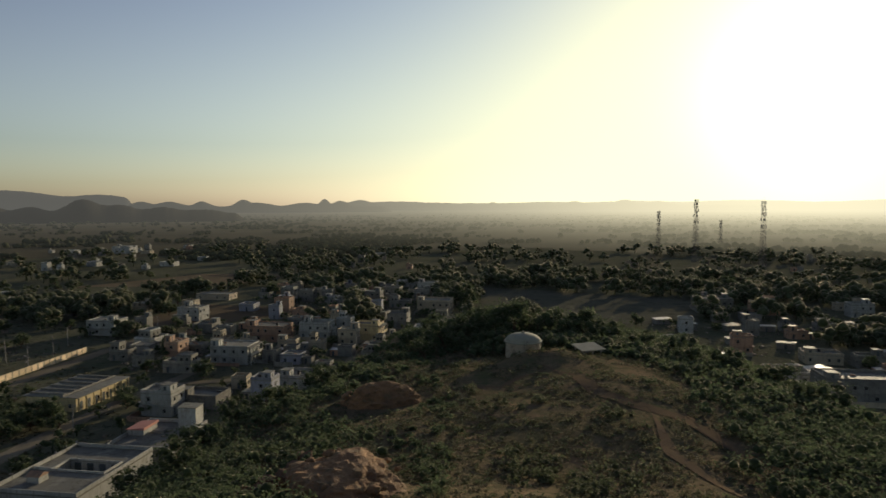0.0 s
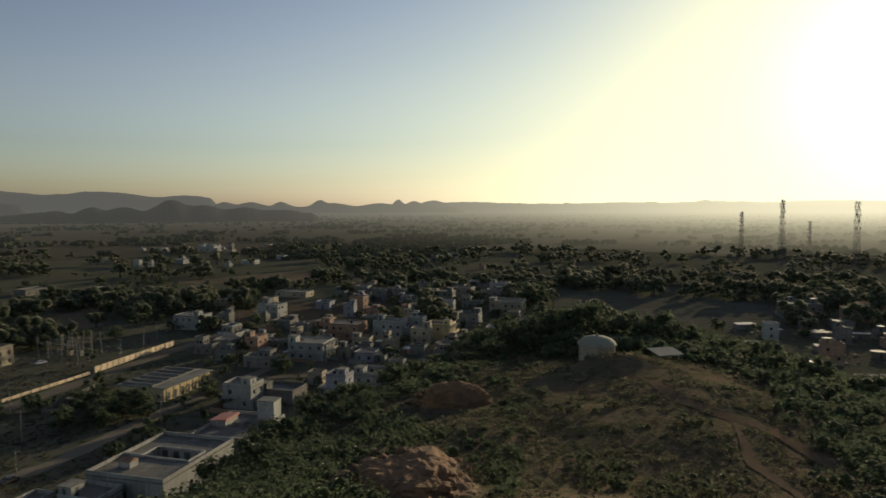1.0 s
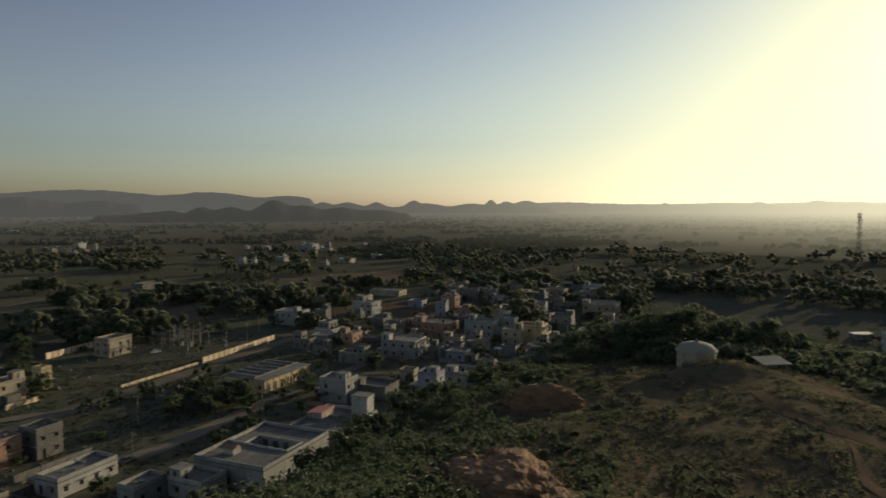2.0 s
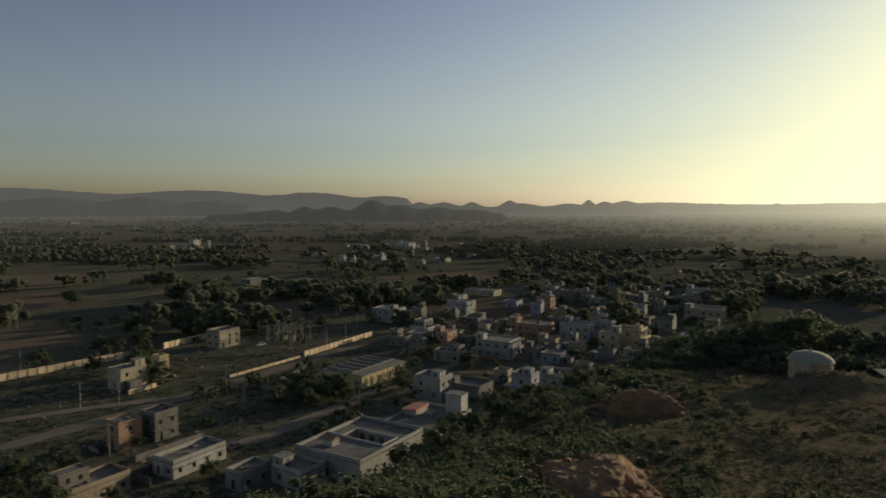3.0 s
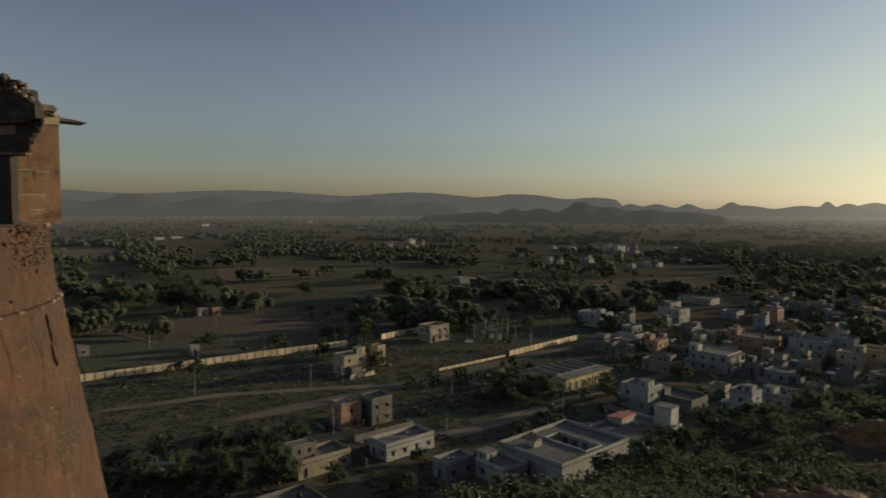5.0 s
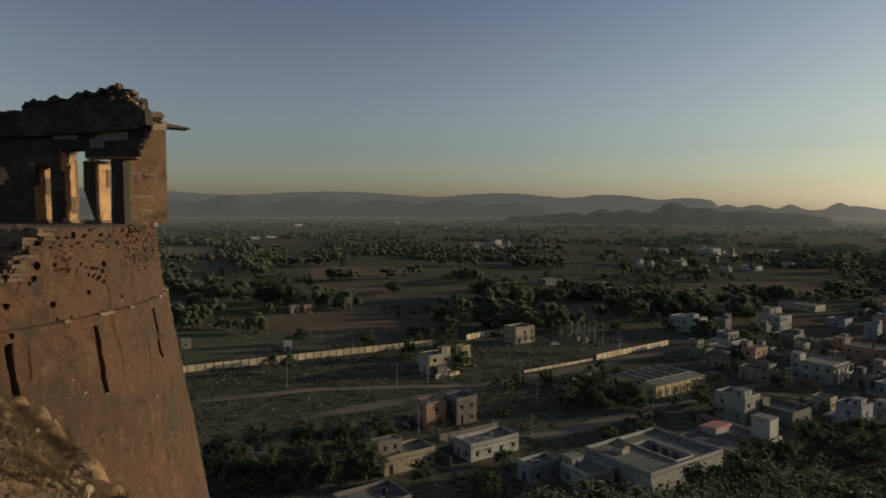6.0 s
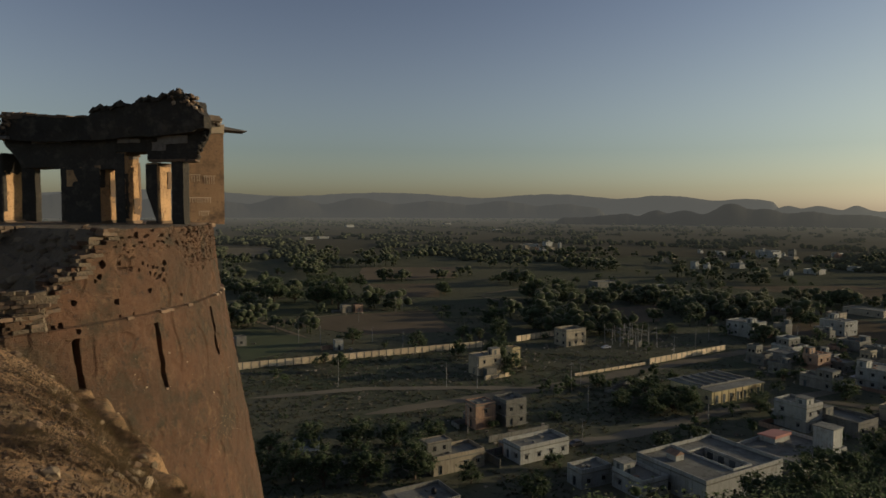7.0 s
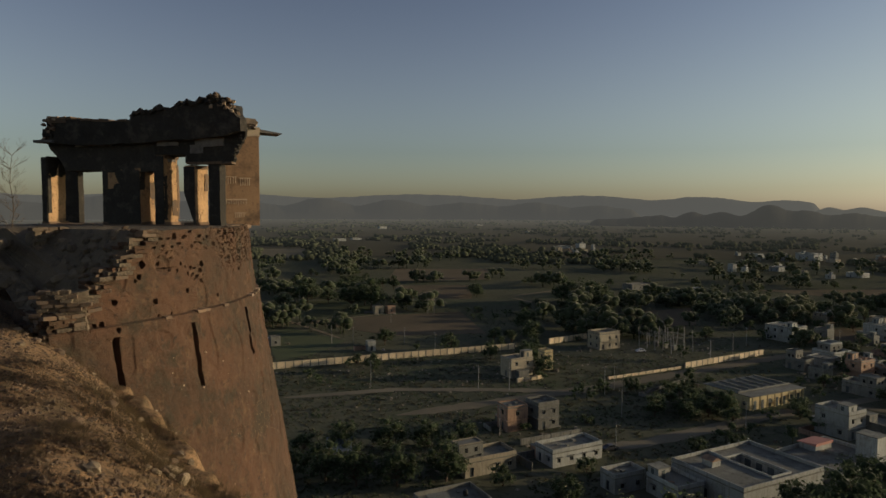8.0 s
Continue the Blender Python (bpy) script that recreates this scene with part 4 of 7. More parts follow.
        x -= rw.uniform(0.16, 0.38)
    rocks = [boulder(0.12, 40 + q, 0.8, 1) for q in range(4)]
    for q, me in enumerate(rocks):
        me.materials.append((STONE, PALE, STONE, SHADE_DARK)[q])
    for q in range(46):
        x = rw.uniform(-0.72, 0.18)
        ob = part("stone", rocks[q % 4], None, vault)
        ob.matrix_basis = pose(x, rw.uniform(-0.3, 0.15), run(x, (-1.0, 3.46), (-0.62, 3.68), (-0.2, 4.06), (0.5, 3.98)) + rw.uniform(-0.16, 0.1), rw.uniform(-40, 40), rw.uniform(-40, 40), rw.uniform(0, 360))
        ob.scale = (rw.uniform(0.6, 1.1),) * 3
    # tumbled blocks on the crest, and stones bared along the edges of the flat roof
    for q in range(26):
        ob = part("stone", (slabs[q % 5] if q % 2 else rocks[q % 3]), None, vault)
        x = rw.uniform(-0.55, 0.35)
        ob.matrix_basis = pose(x, rw.uniform(-0.32, 0.1), 4.02 + rw.random() * 0.24 * smooth(0.6, 0.0, abs(x + 0.1)), rw.uniform(-50, 50), rw.uniform(-50, 50), rw.uniform(0, 360))
        ob.scale = (rw.uniform(0.5, 0.9), rw.uniform(0.5, 0.8), rw.uniform(0.7, 1.3))
    x = 3.3
    while x < 6.4:
        long = rw.uniform(0.18, 0.5)
        if rw.random() < 0.75:
            z = 3.5 + 0.17 * smooth(3.6, 6.2, x)
            part("coping_stone", rough_box(x, x + long - 0.03, -0.33, 0.05, z - 0.02, z + rw.uniform(0.03, 0.09), 0.07, 0.03, 400 + x * 9), STONE, flat, "bared stone along the roof edge")
        x += long
    for q in range(34):
        ob = part("stone", rocks[q % 4], None, flat)
        x = rw.uniform(6.15, 6.62)
        ob.matrix_basis = pose(x, rw.uniform(-0.36, -0.2), 3.72 - 0.9 * rw.random() * smooth(5.9, 6.5, x), rw.uniform(-40, 40), rw.uniform(-40, 40), rw.uniform(0, 360))
        ob.scale = (rw.uniform(0.5, 1.0), rw.uniform(0.5, 0.9), rw.uniform(0.4, 0.8))
    for q in range(16):
        ob = part("stone", rocks[3], None, vault)
        z = rw.uniform(2.1, 3.0)
        ob.matrix_basis = pose(-0.52 - 0.42 * (z - 2.1) + rw.uniform(-0.06, 0.1), rw.uniform(-0.05, 0.1), z, rw.uniform(-40, 40), rw.uniform(-40, 40), rw.uniform(0, 360))
        ob.scale = (0.8, 0.8, 0.8)
    return top


pavilion()


def leaf_clump(b, c, size, count, leaf, body=0.0, coarse=False):
    if body:
        b.lump(c, size * body, coarse)
    for _ in range(count):
        p = Vector((random.gauss(0, 1), random.gauss(0, 1), random.gauss(0, 1))).normalized() * size * random.uniform(0.45, 1.05)
        p.z *= 0.8
        o = c + p
        u = Vector((random.uniform(-1, 1), random.uniform(-1, 1), random.uniform(-0.6, 0.6))).normalized()
        w = u.cross(Vector((random.uniform(-1, 1), random.uniform(-1, 1), 1))).normalized()
        s = leaf * random.uniform(0.6, 1.3)
        b.face(o - u * s - w * s * 0.3, o + w * s * 0.6 - u * s * 0.2, o + u * s, o - w * s * 0.7 + u * s * 0.15)


# ---- the earth rampart that leads from the eye to the bastion ----
def rampart_height(x, y):
    n = 0.10 * noise.noise((x / 1.9, y / 1.9, 2)) + 0.06 * noise.noise((x / 0.6, y / 0.6, 5)) + 0.026 * noise.noise((x / 0.24, y / 0.24, 8)) + 0.02 * noise.noise((x / 0.15, y / 0.17, 3)) + 0.012 * noise.noise((x / 0.06, y / 0.06, 7))
    z = 55.45 - 0.16 * max(0.0, y) ** 2.2 + 0.35 * smooth(0, -6, y)
    z += 1.75 * smooth(-24.5, -31, x) * smooth(3.0, 0.0, y)
    z = max(z, 56.3 - 2.6 * smooth(1.6, 3.4, math.hypot(x, y)))
    over = y - (3.35 + 0.3 * noise.noise((x / 1.1, 0, 9)) + 0.15 * noise.noise((x / 0.4, 0, 4)) if x < -7 else 2.2)
    if over > 0:
        z -= over * 2.6
    right = x - 2.0
    if right > 0:
        z -= right * 3.0
    return z + n


def rampart():
    b = Build()
    xs = [-46 + 0.5 * i for i in range(40)] + [-26 + 0.08 * i for i in range(225)] + [-8 + 0.05 * i for i in range(120)] + [-2 + 0.4 * i for i in range(22)]
    ys = [-24 + 0.8 * i for i in range(22)] + [-6.4 + 0.075 * i for i in range(176)]
    for x in xs:
        for y in ys:
            b.v.append((x, y, max(rampart_height(x, y), land(x, y) - 2)))
    n = len(ys)
    b.f = [(i * n + j, (i + 1) * n + j, (i + 1) * n + j + 1, i * n + j + 1) for i in range(len(xs) - 1) for j in range(n - 1)]
    tagged(new("rampart", b.mesh("rampart", EARTH, True)), "dusty earth-covered rampart with rubble", "rampart", kind="structure")


rampart()


def scatter_stones():
    shapes = [boulder(0.16, 60 + s, 0.62, 2) for s in range(6)]
    for i, me in enumerate(shapes):
        me.materials.append(OCHRE if i % 3 == 0 else STONE)
        me.name = "stone"
    n = 0
    while n < 60:
        x, y = random.uniform(-19, -7.5), random.uniform(-1.5, 3.0)
        if rampart_height(x, y) < 53.0 or random.random() > 0.25 + 0.75 * smooth(0.5, 2.4, y):
            continue
        s = random.choice((0.25, 0.35, 0.45, 0.6, 0.85))
        ob = tagged(new("stone", shapes[n % 6]), "pale broken stone lying on dusty earth" if n % 3 == 0 else "brown broken stone lying on dusty earth", "stone", "stones on the rampart")
        ob.matrix_basis = pose(x, y, rampart_height(x, y) + 0.02 * s, random.uniform(-12, 12), random.uniform(-12, 12), random.uniform(0, 360))
        ob.scale = (s, s, s)
        n += 1
    for n in range(46):
        x, y, s = random.uniform(-12.5, -6.2), random.uniform(1.9, 3.2), random.choice((0.2, 0.28, 0.35, 0.5))
        ob = tagged(new("stone", shapes[(0, 3, 1)[n % 3]]), "broken stone at the rampart's crumbling edge", "stone", "stones on the rampart")
        ob.matrix_basis = pose(x, y, rampart_height(x, y) + 0.02 * s, random.uniform(-30, 30), random.uniform(-30, 30), random.uniform(0, 360))
        ob.scale = (s, s * random.uniform(0.6, 1.0), s * random.uniform(0.5, 0.9))
    for x, y, s in ((-9.9, 2.25, 0.8), (-9.7, 2.4, 1.1), (-9.3, 2.3, 0.9), (-8.8, 2.3, 1.2), (-8.5, 2.1, 0.7), (-9.2, 2.55, 0.6), (-12.0, 3.1, 1.0), (-11.6, 3.2, 0.7), (-10.4, 2.5, 0.6), (-8.4, 1.8, 0.5), (-7.6, 1.1, 1.0)):
        ob = tagged(new("stone", shapes[0 if s > 0.65 else 3]), "pale broken stone lying on dusty earth", "stone", "stones on the rampart")
        ob.matrix_basis = pose(x, y, rampart_height(x, y) + 0.02 * s, random.uniform(-12, 12), random.uniform(-12, 12), random.uniform(0, 360))
        ob.scale = (s * 0.8, s * 0.7, s * 0.7)
    g = Build()
    for i in range(24000):
        x, y = (random.uniform(-24, -7.5), random.uniform(-5, 3.0)) if i % 3 else (random.uniform(-7.5, -3.2), random.uniform(-2.5, 3.2))
        z = rampart_height(x, y)
        if z < 52.6:
            continue
        s = (random.uniform(0.010, 0.038) if i % 6 else random.uniform(0.035, 0.10)) * (1.0 if x < -7.5 else 0.5)
        g.lump((x, y, z), s, s < 0.03)
    tagged(new("gravel", g.mesh("gravel", STONE)), "small loose stones on dusty earth", "gravel", kind="stuff")
    d = Build()
    for i in range(11000):
        x, y = random.uniform(-30, -3.5), random.uniform(-6, 3.2)
        z = rampart_height(x, y)
        if z < 52.0 or noise.noise((x / 1.5, y / 1.5, 12)) < -0.25:
            continue
        for j in range(9):
            a, l, h = random.uniform(0, 6.28), random.uniform(0.03, 0.16), random.uniform(0.05, 0.17)
            ex, ey = x + math.cos(a) * l, y + math.sin(a) * l
            d.face((x - 0.006, y, z - 0.02), (x + 0.006, y, z - 0.02), (ex, ey, z + h))
    for i in range(9000):
        x, y = random.uniform(-14, -3.5), random.uniform(-1.0, 3.4)
        z = rampart_height(x, y)
        if z < 51.5 or noise.noise((x / 0.9, y / 0.9, 14)) < -0.05:
            continue
        for j in range(6):
            a, l, h = random.uniform(0, 6.28), random.uniform(0.02, 0.14), random.uniform(0.08, 0.28)
            d.face((x - 0.004, y, z - 0.02), (x + 0.004, y, z - 0.02), (x + math.cos(a) * l, y + math.sin(a) * l, z + h))
    tagged(new("dry_grass", d.mesh("dry_grass", STRAW)), "sparse dry grass tufts on dusty earth", "grass", kind="stuff")


scatter_stones()


def bank_scrub():
    b = Build()
    random.seed(31)
    for _ in range(170):
        x, y = random.uniform(-36, -24.5), random.uniform(-9, 1.2)
        if math.hypot(x - BX, y - BY) < 9.9 and math.atan2(y - BY, x - BX) > radians(10) and x > -26:
            continue
        s = random.uniform(0.12, 0.4)
        inside = math.hypot(x - BX, y - BY) < 8.0
        leaf_clump(b, Vector((x, y, max(rampart_height(x, y), 57.0 if inside else 0) + s * 0.5)), s, 34, 0.06)
    tagged(new("bank_scrub", b.mesh("bank_scrub", SCRUB)), "low dusty scrub on the bank beside the bastion", "scrub", kind="stuff")
    d = Build()
    for _ in range(150):
        x, y = random.uniform(-31, -22.6), random.uniform(-3.5, 1.5)
        s = random.uniform(0.14, 0.36)
        leaf_clump(d, Vector((x, y, max(rampart_height(x, y), 57.0 if math.hypot(x - BX, y - BY) < 8.0 else 0) + s * 0.5)), s, 46, 0.035)
    tagged(new("bank_brush", d.mesh("bank_brush", STRAW)), "dry straw-coloured brush on the bank beside the bastion", "brush", kind="stuff")


def bare_tree():
    top = thing("bare_tree", -23.6, 1.55, rampart_height(-23.6, 1.55) - 0.1, 0, "thin leafless sapling beside the bastion", "tree")
    t, b = Build(), Build()
    pts = [Vector((0.03 * math.sin(i), 0.04 * math.cos(i * 1.7), i * 0.42)) for i in range(12)]
    for i, (p, q) in enumerate(zip(pts, pts[1:])):
        t.tube(p, q, 0.028 - 0.002 * i, 0.026 - 0.002 * i)

    def twig(p, way, l, r, k):
        q = p + way * l
        b.tube(p, q, r, r * 0.6, 4)
        if k:
            for _ in range(3):
                twig(p + way * l * random.uniform(0.5, 1.0), (way + Vector((random.uniform(-0.7, 0.7), random.uniform(-0.7, 0.7), random.uniform(-0.1, 0.5)))).normalized(), l * random.uniform(0.5, 0.75), r * 0.6, k - 1)

    for i in range(2, 12):
        for _ in range(7):
            a = random.uniform(0, 6.28)
            twig(pts[i], Vector((math.cos(a), math.sin(a), random.uniform(0.5, 1.1))).normalized(), random.uniform(0.28, 0.5), 0.005, 2)
    part("trunk", t, BARK, top)
    part("crown", b, BARK, top)


bank_scrub()
bare_tree()


# ---- things on the hill ----
DRUM = material("stained_limewash", (0.432, 0.369, 0.270), (0.288, 0.243, 0.180), 1.2, 0.9, 0.3, c=(0.216, 0.180, 0.135), vary=0)


def water_tank_building(x, y, z):
    top = thing("domed_reservoir", x, y, z, 0, "round pale limewashed reservoir with a low dome on the hill", "reservoir")
    part("drum", Build().cyl(0, 0, [(-1.5, 2.56), (2.5, 2.54), (2.55, 2.54)], 40), DRUM, top)
    part("rim", Build().cyl(0, 0, [(2.4, 2.56), (2.44, 2.78), (2.6, 2.78), (2.64, 2.54)], 40), LIME, top)
    part("dome", Build().cyl(0, 0, [(2.6, 2.6)] + [(2.62 + 1.12 * math.sin(radians(k * 9)), 2.58 * math.cos(radians(k * 9)) + 0.001) for k in range(11)], 40), LIME, top, smooth=True)
    part("finial", Build().cyl(0, 0, [(3.68, 0.3), (3.86, 0.25), (3.88, 0.1), (4.1, 0.08)], 10), LIME, top)
    lad = Build()
    for s in (-0.2, 0.2):
        lad.tube((s, -2.85, 0), (s, -2.85, 3.1), 0.025)
    for i in range(9):
        lad.tube((-0.2, -2.85, 0.3 + i * 0.3), (0.2, -2.85, 0.3 + i * 0.3), 0.018, n=4)
    part("ladder", lad, STEEL, top)


water_tank_building(11.7, 97.8, 35.45)


def hill_hut(x, y):
    z = land(x, y) - 0.9
    top = thing("hill_hut", x, y, z, 20, "small open hut with a pale slanting sheet roof", "hut")
    for sx, sy in itertools.product((-1.5, 1.5), (-1.1, 1.1)):
        part("post", Build().box(sx - 0.1, sx + 0.1, sy - 0.1, sy + 0.1, -0.5, 2.0 + sy * 0.15), CONCRETE, top)
    part("low_wall", Build().box(-1.6, 1.6, 1.02, 1.22, -0.5, 1.9), PAINT["grey"], top)
    r = Build()
    r.v = [(-2.0, -1.6, 1.85), (2.0, -1.6, 1.85), (2.0, 1.6, 2.3), (-2.0, 1.6, 2.3), (-2.0, -1.6, 1.97), (2.0, -1.6, 1.97), (2.0, 1.6, 2.42), (-2.0, 1.6, 2.42)]
    r.f = [(3, 2, 1, 0), (4, 5, 6, 7), (0, 1, 5, 4), (1, 2, 6, 5), (2, 3, 7, 6), (3, 0, 4, 7)]
    part("roof", r, LIME, top, "pale sheet roof")


hill_hut(21.5, 99)


def outcrop(x, y, wide, deep, high, seed, label, mat):
    z = land(x, y)
    bm = bmesh.new()
    bmesh.ops.create_icosphere(bm, subdivisions=5, radius=1.0)
    for v in bm.verts:
        c = v.co.copy()
        k = 1 + 0.28 * noise.noise(c * 1.2 + Vector((seed, 0, 0))) + 0.09 * noise.noise(c * 3.1 + Vector((0, seed, 0))) + 0.06 * noise.noise(c * 8 + Vector((0, 0, seed))) + 0.03 * noise.noise(c * 19) - 0.10 * abs(noise.noise(c * 4.3 + Vector((seed, seed, 0)))) - 0.05 * abs(noise.noise(c * 11))
        v.co = Vector((c.x * wide * k, c.y * deep * k, c.z * high * k))
    me = bpy.data.meshes.new("rock_outcrop")
    bm.to_mesh(me)
    bm.free()
    me.materials.append(mat)
    me.name = "rock_mass"
    top = thing("rock_outcrop", x, y, z - 0.1, 20, label, "rock")
    part("rock_mass", me, None, top)
    rnd = random.Random(seed)
    for n in range(16):
        a, r = rnd.uniform(0, 6.28), rnd.uniform(0.55, 1.0)
        px, py = wide * r * math.cos(a), deep * r * math.sin(a)
        loose = boulder(rnd.uniform(0.16, 0.5), seed + n, 0.7, 2)
        loose.materials.append(mat)
        wx, wy = x + px * math.cos(radians(20)) - py * math.sin(radians(20)), y + px * math.sin(radians(20)) + py * math.cos(radians(20))
        lift = high * math.sqrt(max(0.0, 1 - r * r)) * 0.9
        part("boulder", loose, None, top).location = (px, py, max(lift, land(wx, wy) - z) + 0.1)
    return top


OUTCROP = material("orange_rubble", (0.329, 0.194, 0.096), (0.171, 0.105, 0.059), 1.5, 0.95, 1.0, c=(0.134, 0.105, 0.061), vary=0, fine=8, relief=0.09)
outcrop(-6.6, 45.2, 4.0, 5.2, 2.1, 3.0, "bare orange-brown rubble heap on the hillside", OUTCROP)
outcrop(-7.2, 74, 4.4, 2.2, 2.3, 8.0, "bare orange-brown rock hump on the hillside", OUTCROP)


def ruined_wall():
    top = thing("ruined_wall", -10.6, 46, land(-10.6, 46), 0, "stub of a collapsed stone wall with merlons", "wall")
    for i in range(6):
        x, y = -0.4 - 0.45 * i, 6.2 - 2.1 * i
        z = land(-10.6 + x, 46 + y) - land(-10.6, 46)
        part("merlon", rough_box(x - 0.55, x + 0.55, y - 0.45, y + 0.45, z - 1.5, z + 1.5 - 0.1 * i, 0.25, 0.16, 70 + i, 0.5), STONE, top)


ruined_wall()


# ---- vegetation ----
def tree_kind(high, wide, trunk, lobes, per, leaf, flat=0.75, seed=1):
    random.seed(seed)
    t, c = Build(), Build()
    bend = [Vector((0, 0, -0.4))] + [Vector((0.12 * random.uniform(-1, 1) * i, 0.12 * random.uniform(-1, 1) * i, trunk * i / 3)) for i in (1, 2, 3)]
    r = 0.035 * high
    for i in range(3):
        t.tube(bend[i], bend[i + 1], r * (1 - 0.18 * i), r * (0.82 - 0.18 * i), 7)
    for i in range(lobes):
        a = i * 2.4 + random.uniform(-0.4, 0.4)
        rad = wide * math.sqrt(random.uniform(0.02, 1)) * 0.66
        up = trunk + (high - trunk) * (0.12 + 0.72 * random.random() * (1 - 0.6 * (rad / wide) ** 2))
        o = Vector((rad * math.cos(a), rad * math.sin(a), up))
        mid = bend[3].lerp(o, 0.5) + Vector((0, 0, -0.2))
        t.tube(bend[3], mid, r * 0.4, r * 0.25, 5)
        t.tube(mid, o, r * 0.25, r * 0.08, 4)
        leaf_clump(c, o, wide * random.uniform(0.34, 0.5), per * 2, leaf * 0.78, 0.46)
        for _ in range(2):
            leaf_clump(c, o + Vector((random.uniform(-1, 1), random.uniform(-1, 1), random.uniform(-0.6, 0.7))) * wide * 0.32, wide * random.uniform(0.12, 0.22), per // 2, leaf * 0.6)
    return t.mesh("trunk", BARK), c.mesh("crown", LEAF, True)


KINDS = [tree_kind(7.5, 4.0, 1.3, 18, 27, 0.32, seed=1), tree_kind(6.0, 3.2, 1.0, 15, 27, 0.28, seed=2), tree_kind(9.5, 5.0, 1.8, 22, 29, 0.36, seed=3),
         tree_kind(4.6, 3.4, 0.7, 14, 29, 0.25, seed=4), tree_kind(8.5, 2.8, 1.4, 17, 26, 0.28, seed=5), tree_kind(3.6, 2.3, 0.5, 11, 24, 0.21, seed=6)]
LOOKS = ["broad dark green neem tree", "rounded green tree with dense leaves", "large spreading dark green tree", "low spreading thorn tree", "tall narrow green tree", "small dusty green tree"]
random.seed(7)
PLANTED = []


def tree(x, y, kind, s=1.0):
    top = thing("tree", x, y, land(x, y) - 0.05, random.uniform(0, 360), LOOKS[kind] + " on dry ground", "tree", "trees of the plain")
    part("trunk", KINDS[kind][0], None, top)
    part("crown", KINDS[kind][1], None, top)
    top.scale = (s * random.uniform(0.9, 1.1), s * random.uniform(0.9, 1.1), s * random.uniform(0.85, 1.1))
    PLANTED.append((x, y))


# ---- houses ----
def facade(b, wins, p, u, n, l, h0, h1, storeys, every, door, seed):
    """One outer wall from p along u (length l), facing n, with real openings. wins collects windows and doors."""
    cuts = [0.0, l]
    count = max(1, int((l - 0.8) / every))
    gap = l / count
    holes = []
    for s in range(storeys):
        z0 = s * 3.1
        for i in range(count):
            c = gap * (i + 0.5)
            if door == i and s == 0:
                holes.append((c - 0.5, c + 0.5, 0.1, 2.15, "door"))
            elif (i * 7 + s * 3 + seed) % 5 != 4:
                holes.append((c - 0.5, c + 0.5, z0 + 1.0, z0 + 2.2, "window"))
    us = sorted({0.0, l} | {q for h in holes for q in h[:2]})
    zs = sorted({h0, h1} | {q for h in holes for q in h[2:4]})
    for a, c in zip(us, us[1:]):
        for z, w in zip(zs, zs[1:]):
            if any(h[0] <= a and c <= h[1] and h[2] <= z and w <= h[3] for h in holes):
                continue
            b.face(p + u * a + Vector((0, 0, z)), p + u * c + Vector((0, 0, z)), p + u * c + Vector((0, 0, w)), p + u * a + Vector((0, 0, w)))
    for a, c, z, w, what in holes:
        q = [p + u * a + Vector((0, 0, z)), p + u * c + Vector((0, 0, z)), p + u * c + Vector((0, 0, w)), p + u * a + Vector((0, 0, w))]
        i = [k - n * 0.24 for k in q]
        for k in range(4):
            b.face(q[k], i[k], i[(k + 1) % 4], q[(k + 1) % 4])
        wins.append((p + u * (a + c) / 2 - n * 0.2 + Vector((0, 0, z)), math.degrees(math.atan2(u.y, u.x)), what))


def ring(b, x0, x1, y0, y1, t, z0, z1):
    b.box(x0, x1, y0, y0 + t, z0, z1)
    b.box(x0, x1, y1 - t, y1, z0, z1)
    b.box(x0, x0 + t, y0 + t, y1 - t, z0, z1)
    b.box(x1 - t, x1, y0 + t, y1 - t, z0, z1)


def window_meshes():
    f = Build()
    for q in ((-0.5, -0.44, 0, 1.2), (0.44, 0.5, 0, 1.2), (-0.03, 0.03, 0.06, 1.14), (-0.44, 0.44, 0, 0.06), (-0.44, 0.44, 1.14, 1.2)):
        f.box(q[0], q[1], -0.04, 0.03, q[2], q[3])
    g = Build().box(-0.46, 0.46, 0.0, 0.02, 0.03, 1.17)
    shade = Build().box(-0.7, 0.7, -0.75, -0.2, 1.26, 1.34)
    d = Build()
    d.box(-0.5, 0.5, -0.02, 0.04, 0, 2.05)
    d.box(-0.42, -0.05, -0.04, -0.02, 0.2, 1.85)
    d.box(0.05, 0.42, -0.04, -0.02, 0.2, 1.85)
    return f.mesh("window", FRAME), g.mesh("pane", GLASS), shade.mesh("sunshade", PAINT["grey"]), d.mesh("door", DOOR_AND_SHADE)


WINDOW, PANE, SHADE, DOOR = window_meshes()


def roof_tank(x, y, z, dark=True):
    top = thing("water_tank", x, y, z, 0, "black plastic rooftop water tank" if dark else "white rooftop water tank", "water tank", "rooftop tanks")
    part("body", Build().cyl(0, 0, [(0.0, 0.5), (0.25, 0.52), (0.28, 0.56), (0.34, 0.52), (0.6, 0.52), (0.63, 0.56), (0.69, 0.52), (0.95, 0.5), (1.1, 0.25)], 14), BLACKTANK if dark else PAINT["white"], top)
    part("lid", Build().cyl(0, 0, [(1.1, 0.24), (1.2, 0.22)], 10), BLACKTANK if dark else PAINT["white"], top)


WORDS = {"white": "whitewashed", "cream": "cream-washed", "grey": "bare grey rendered", "blue": "blue-grey washed", "yellow": "yellow-washed", "brown": "brown brick", "pink": "salmon-washed"}


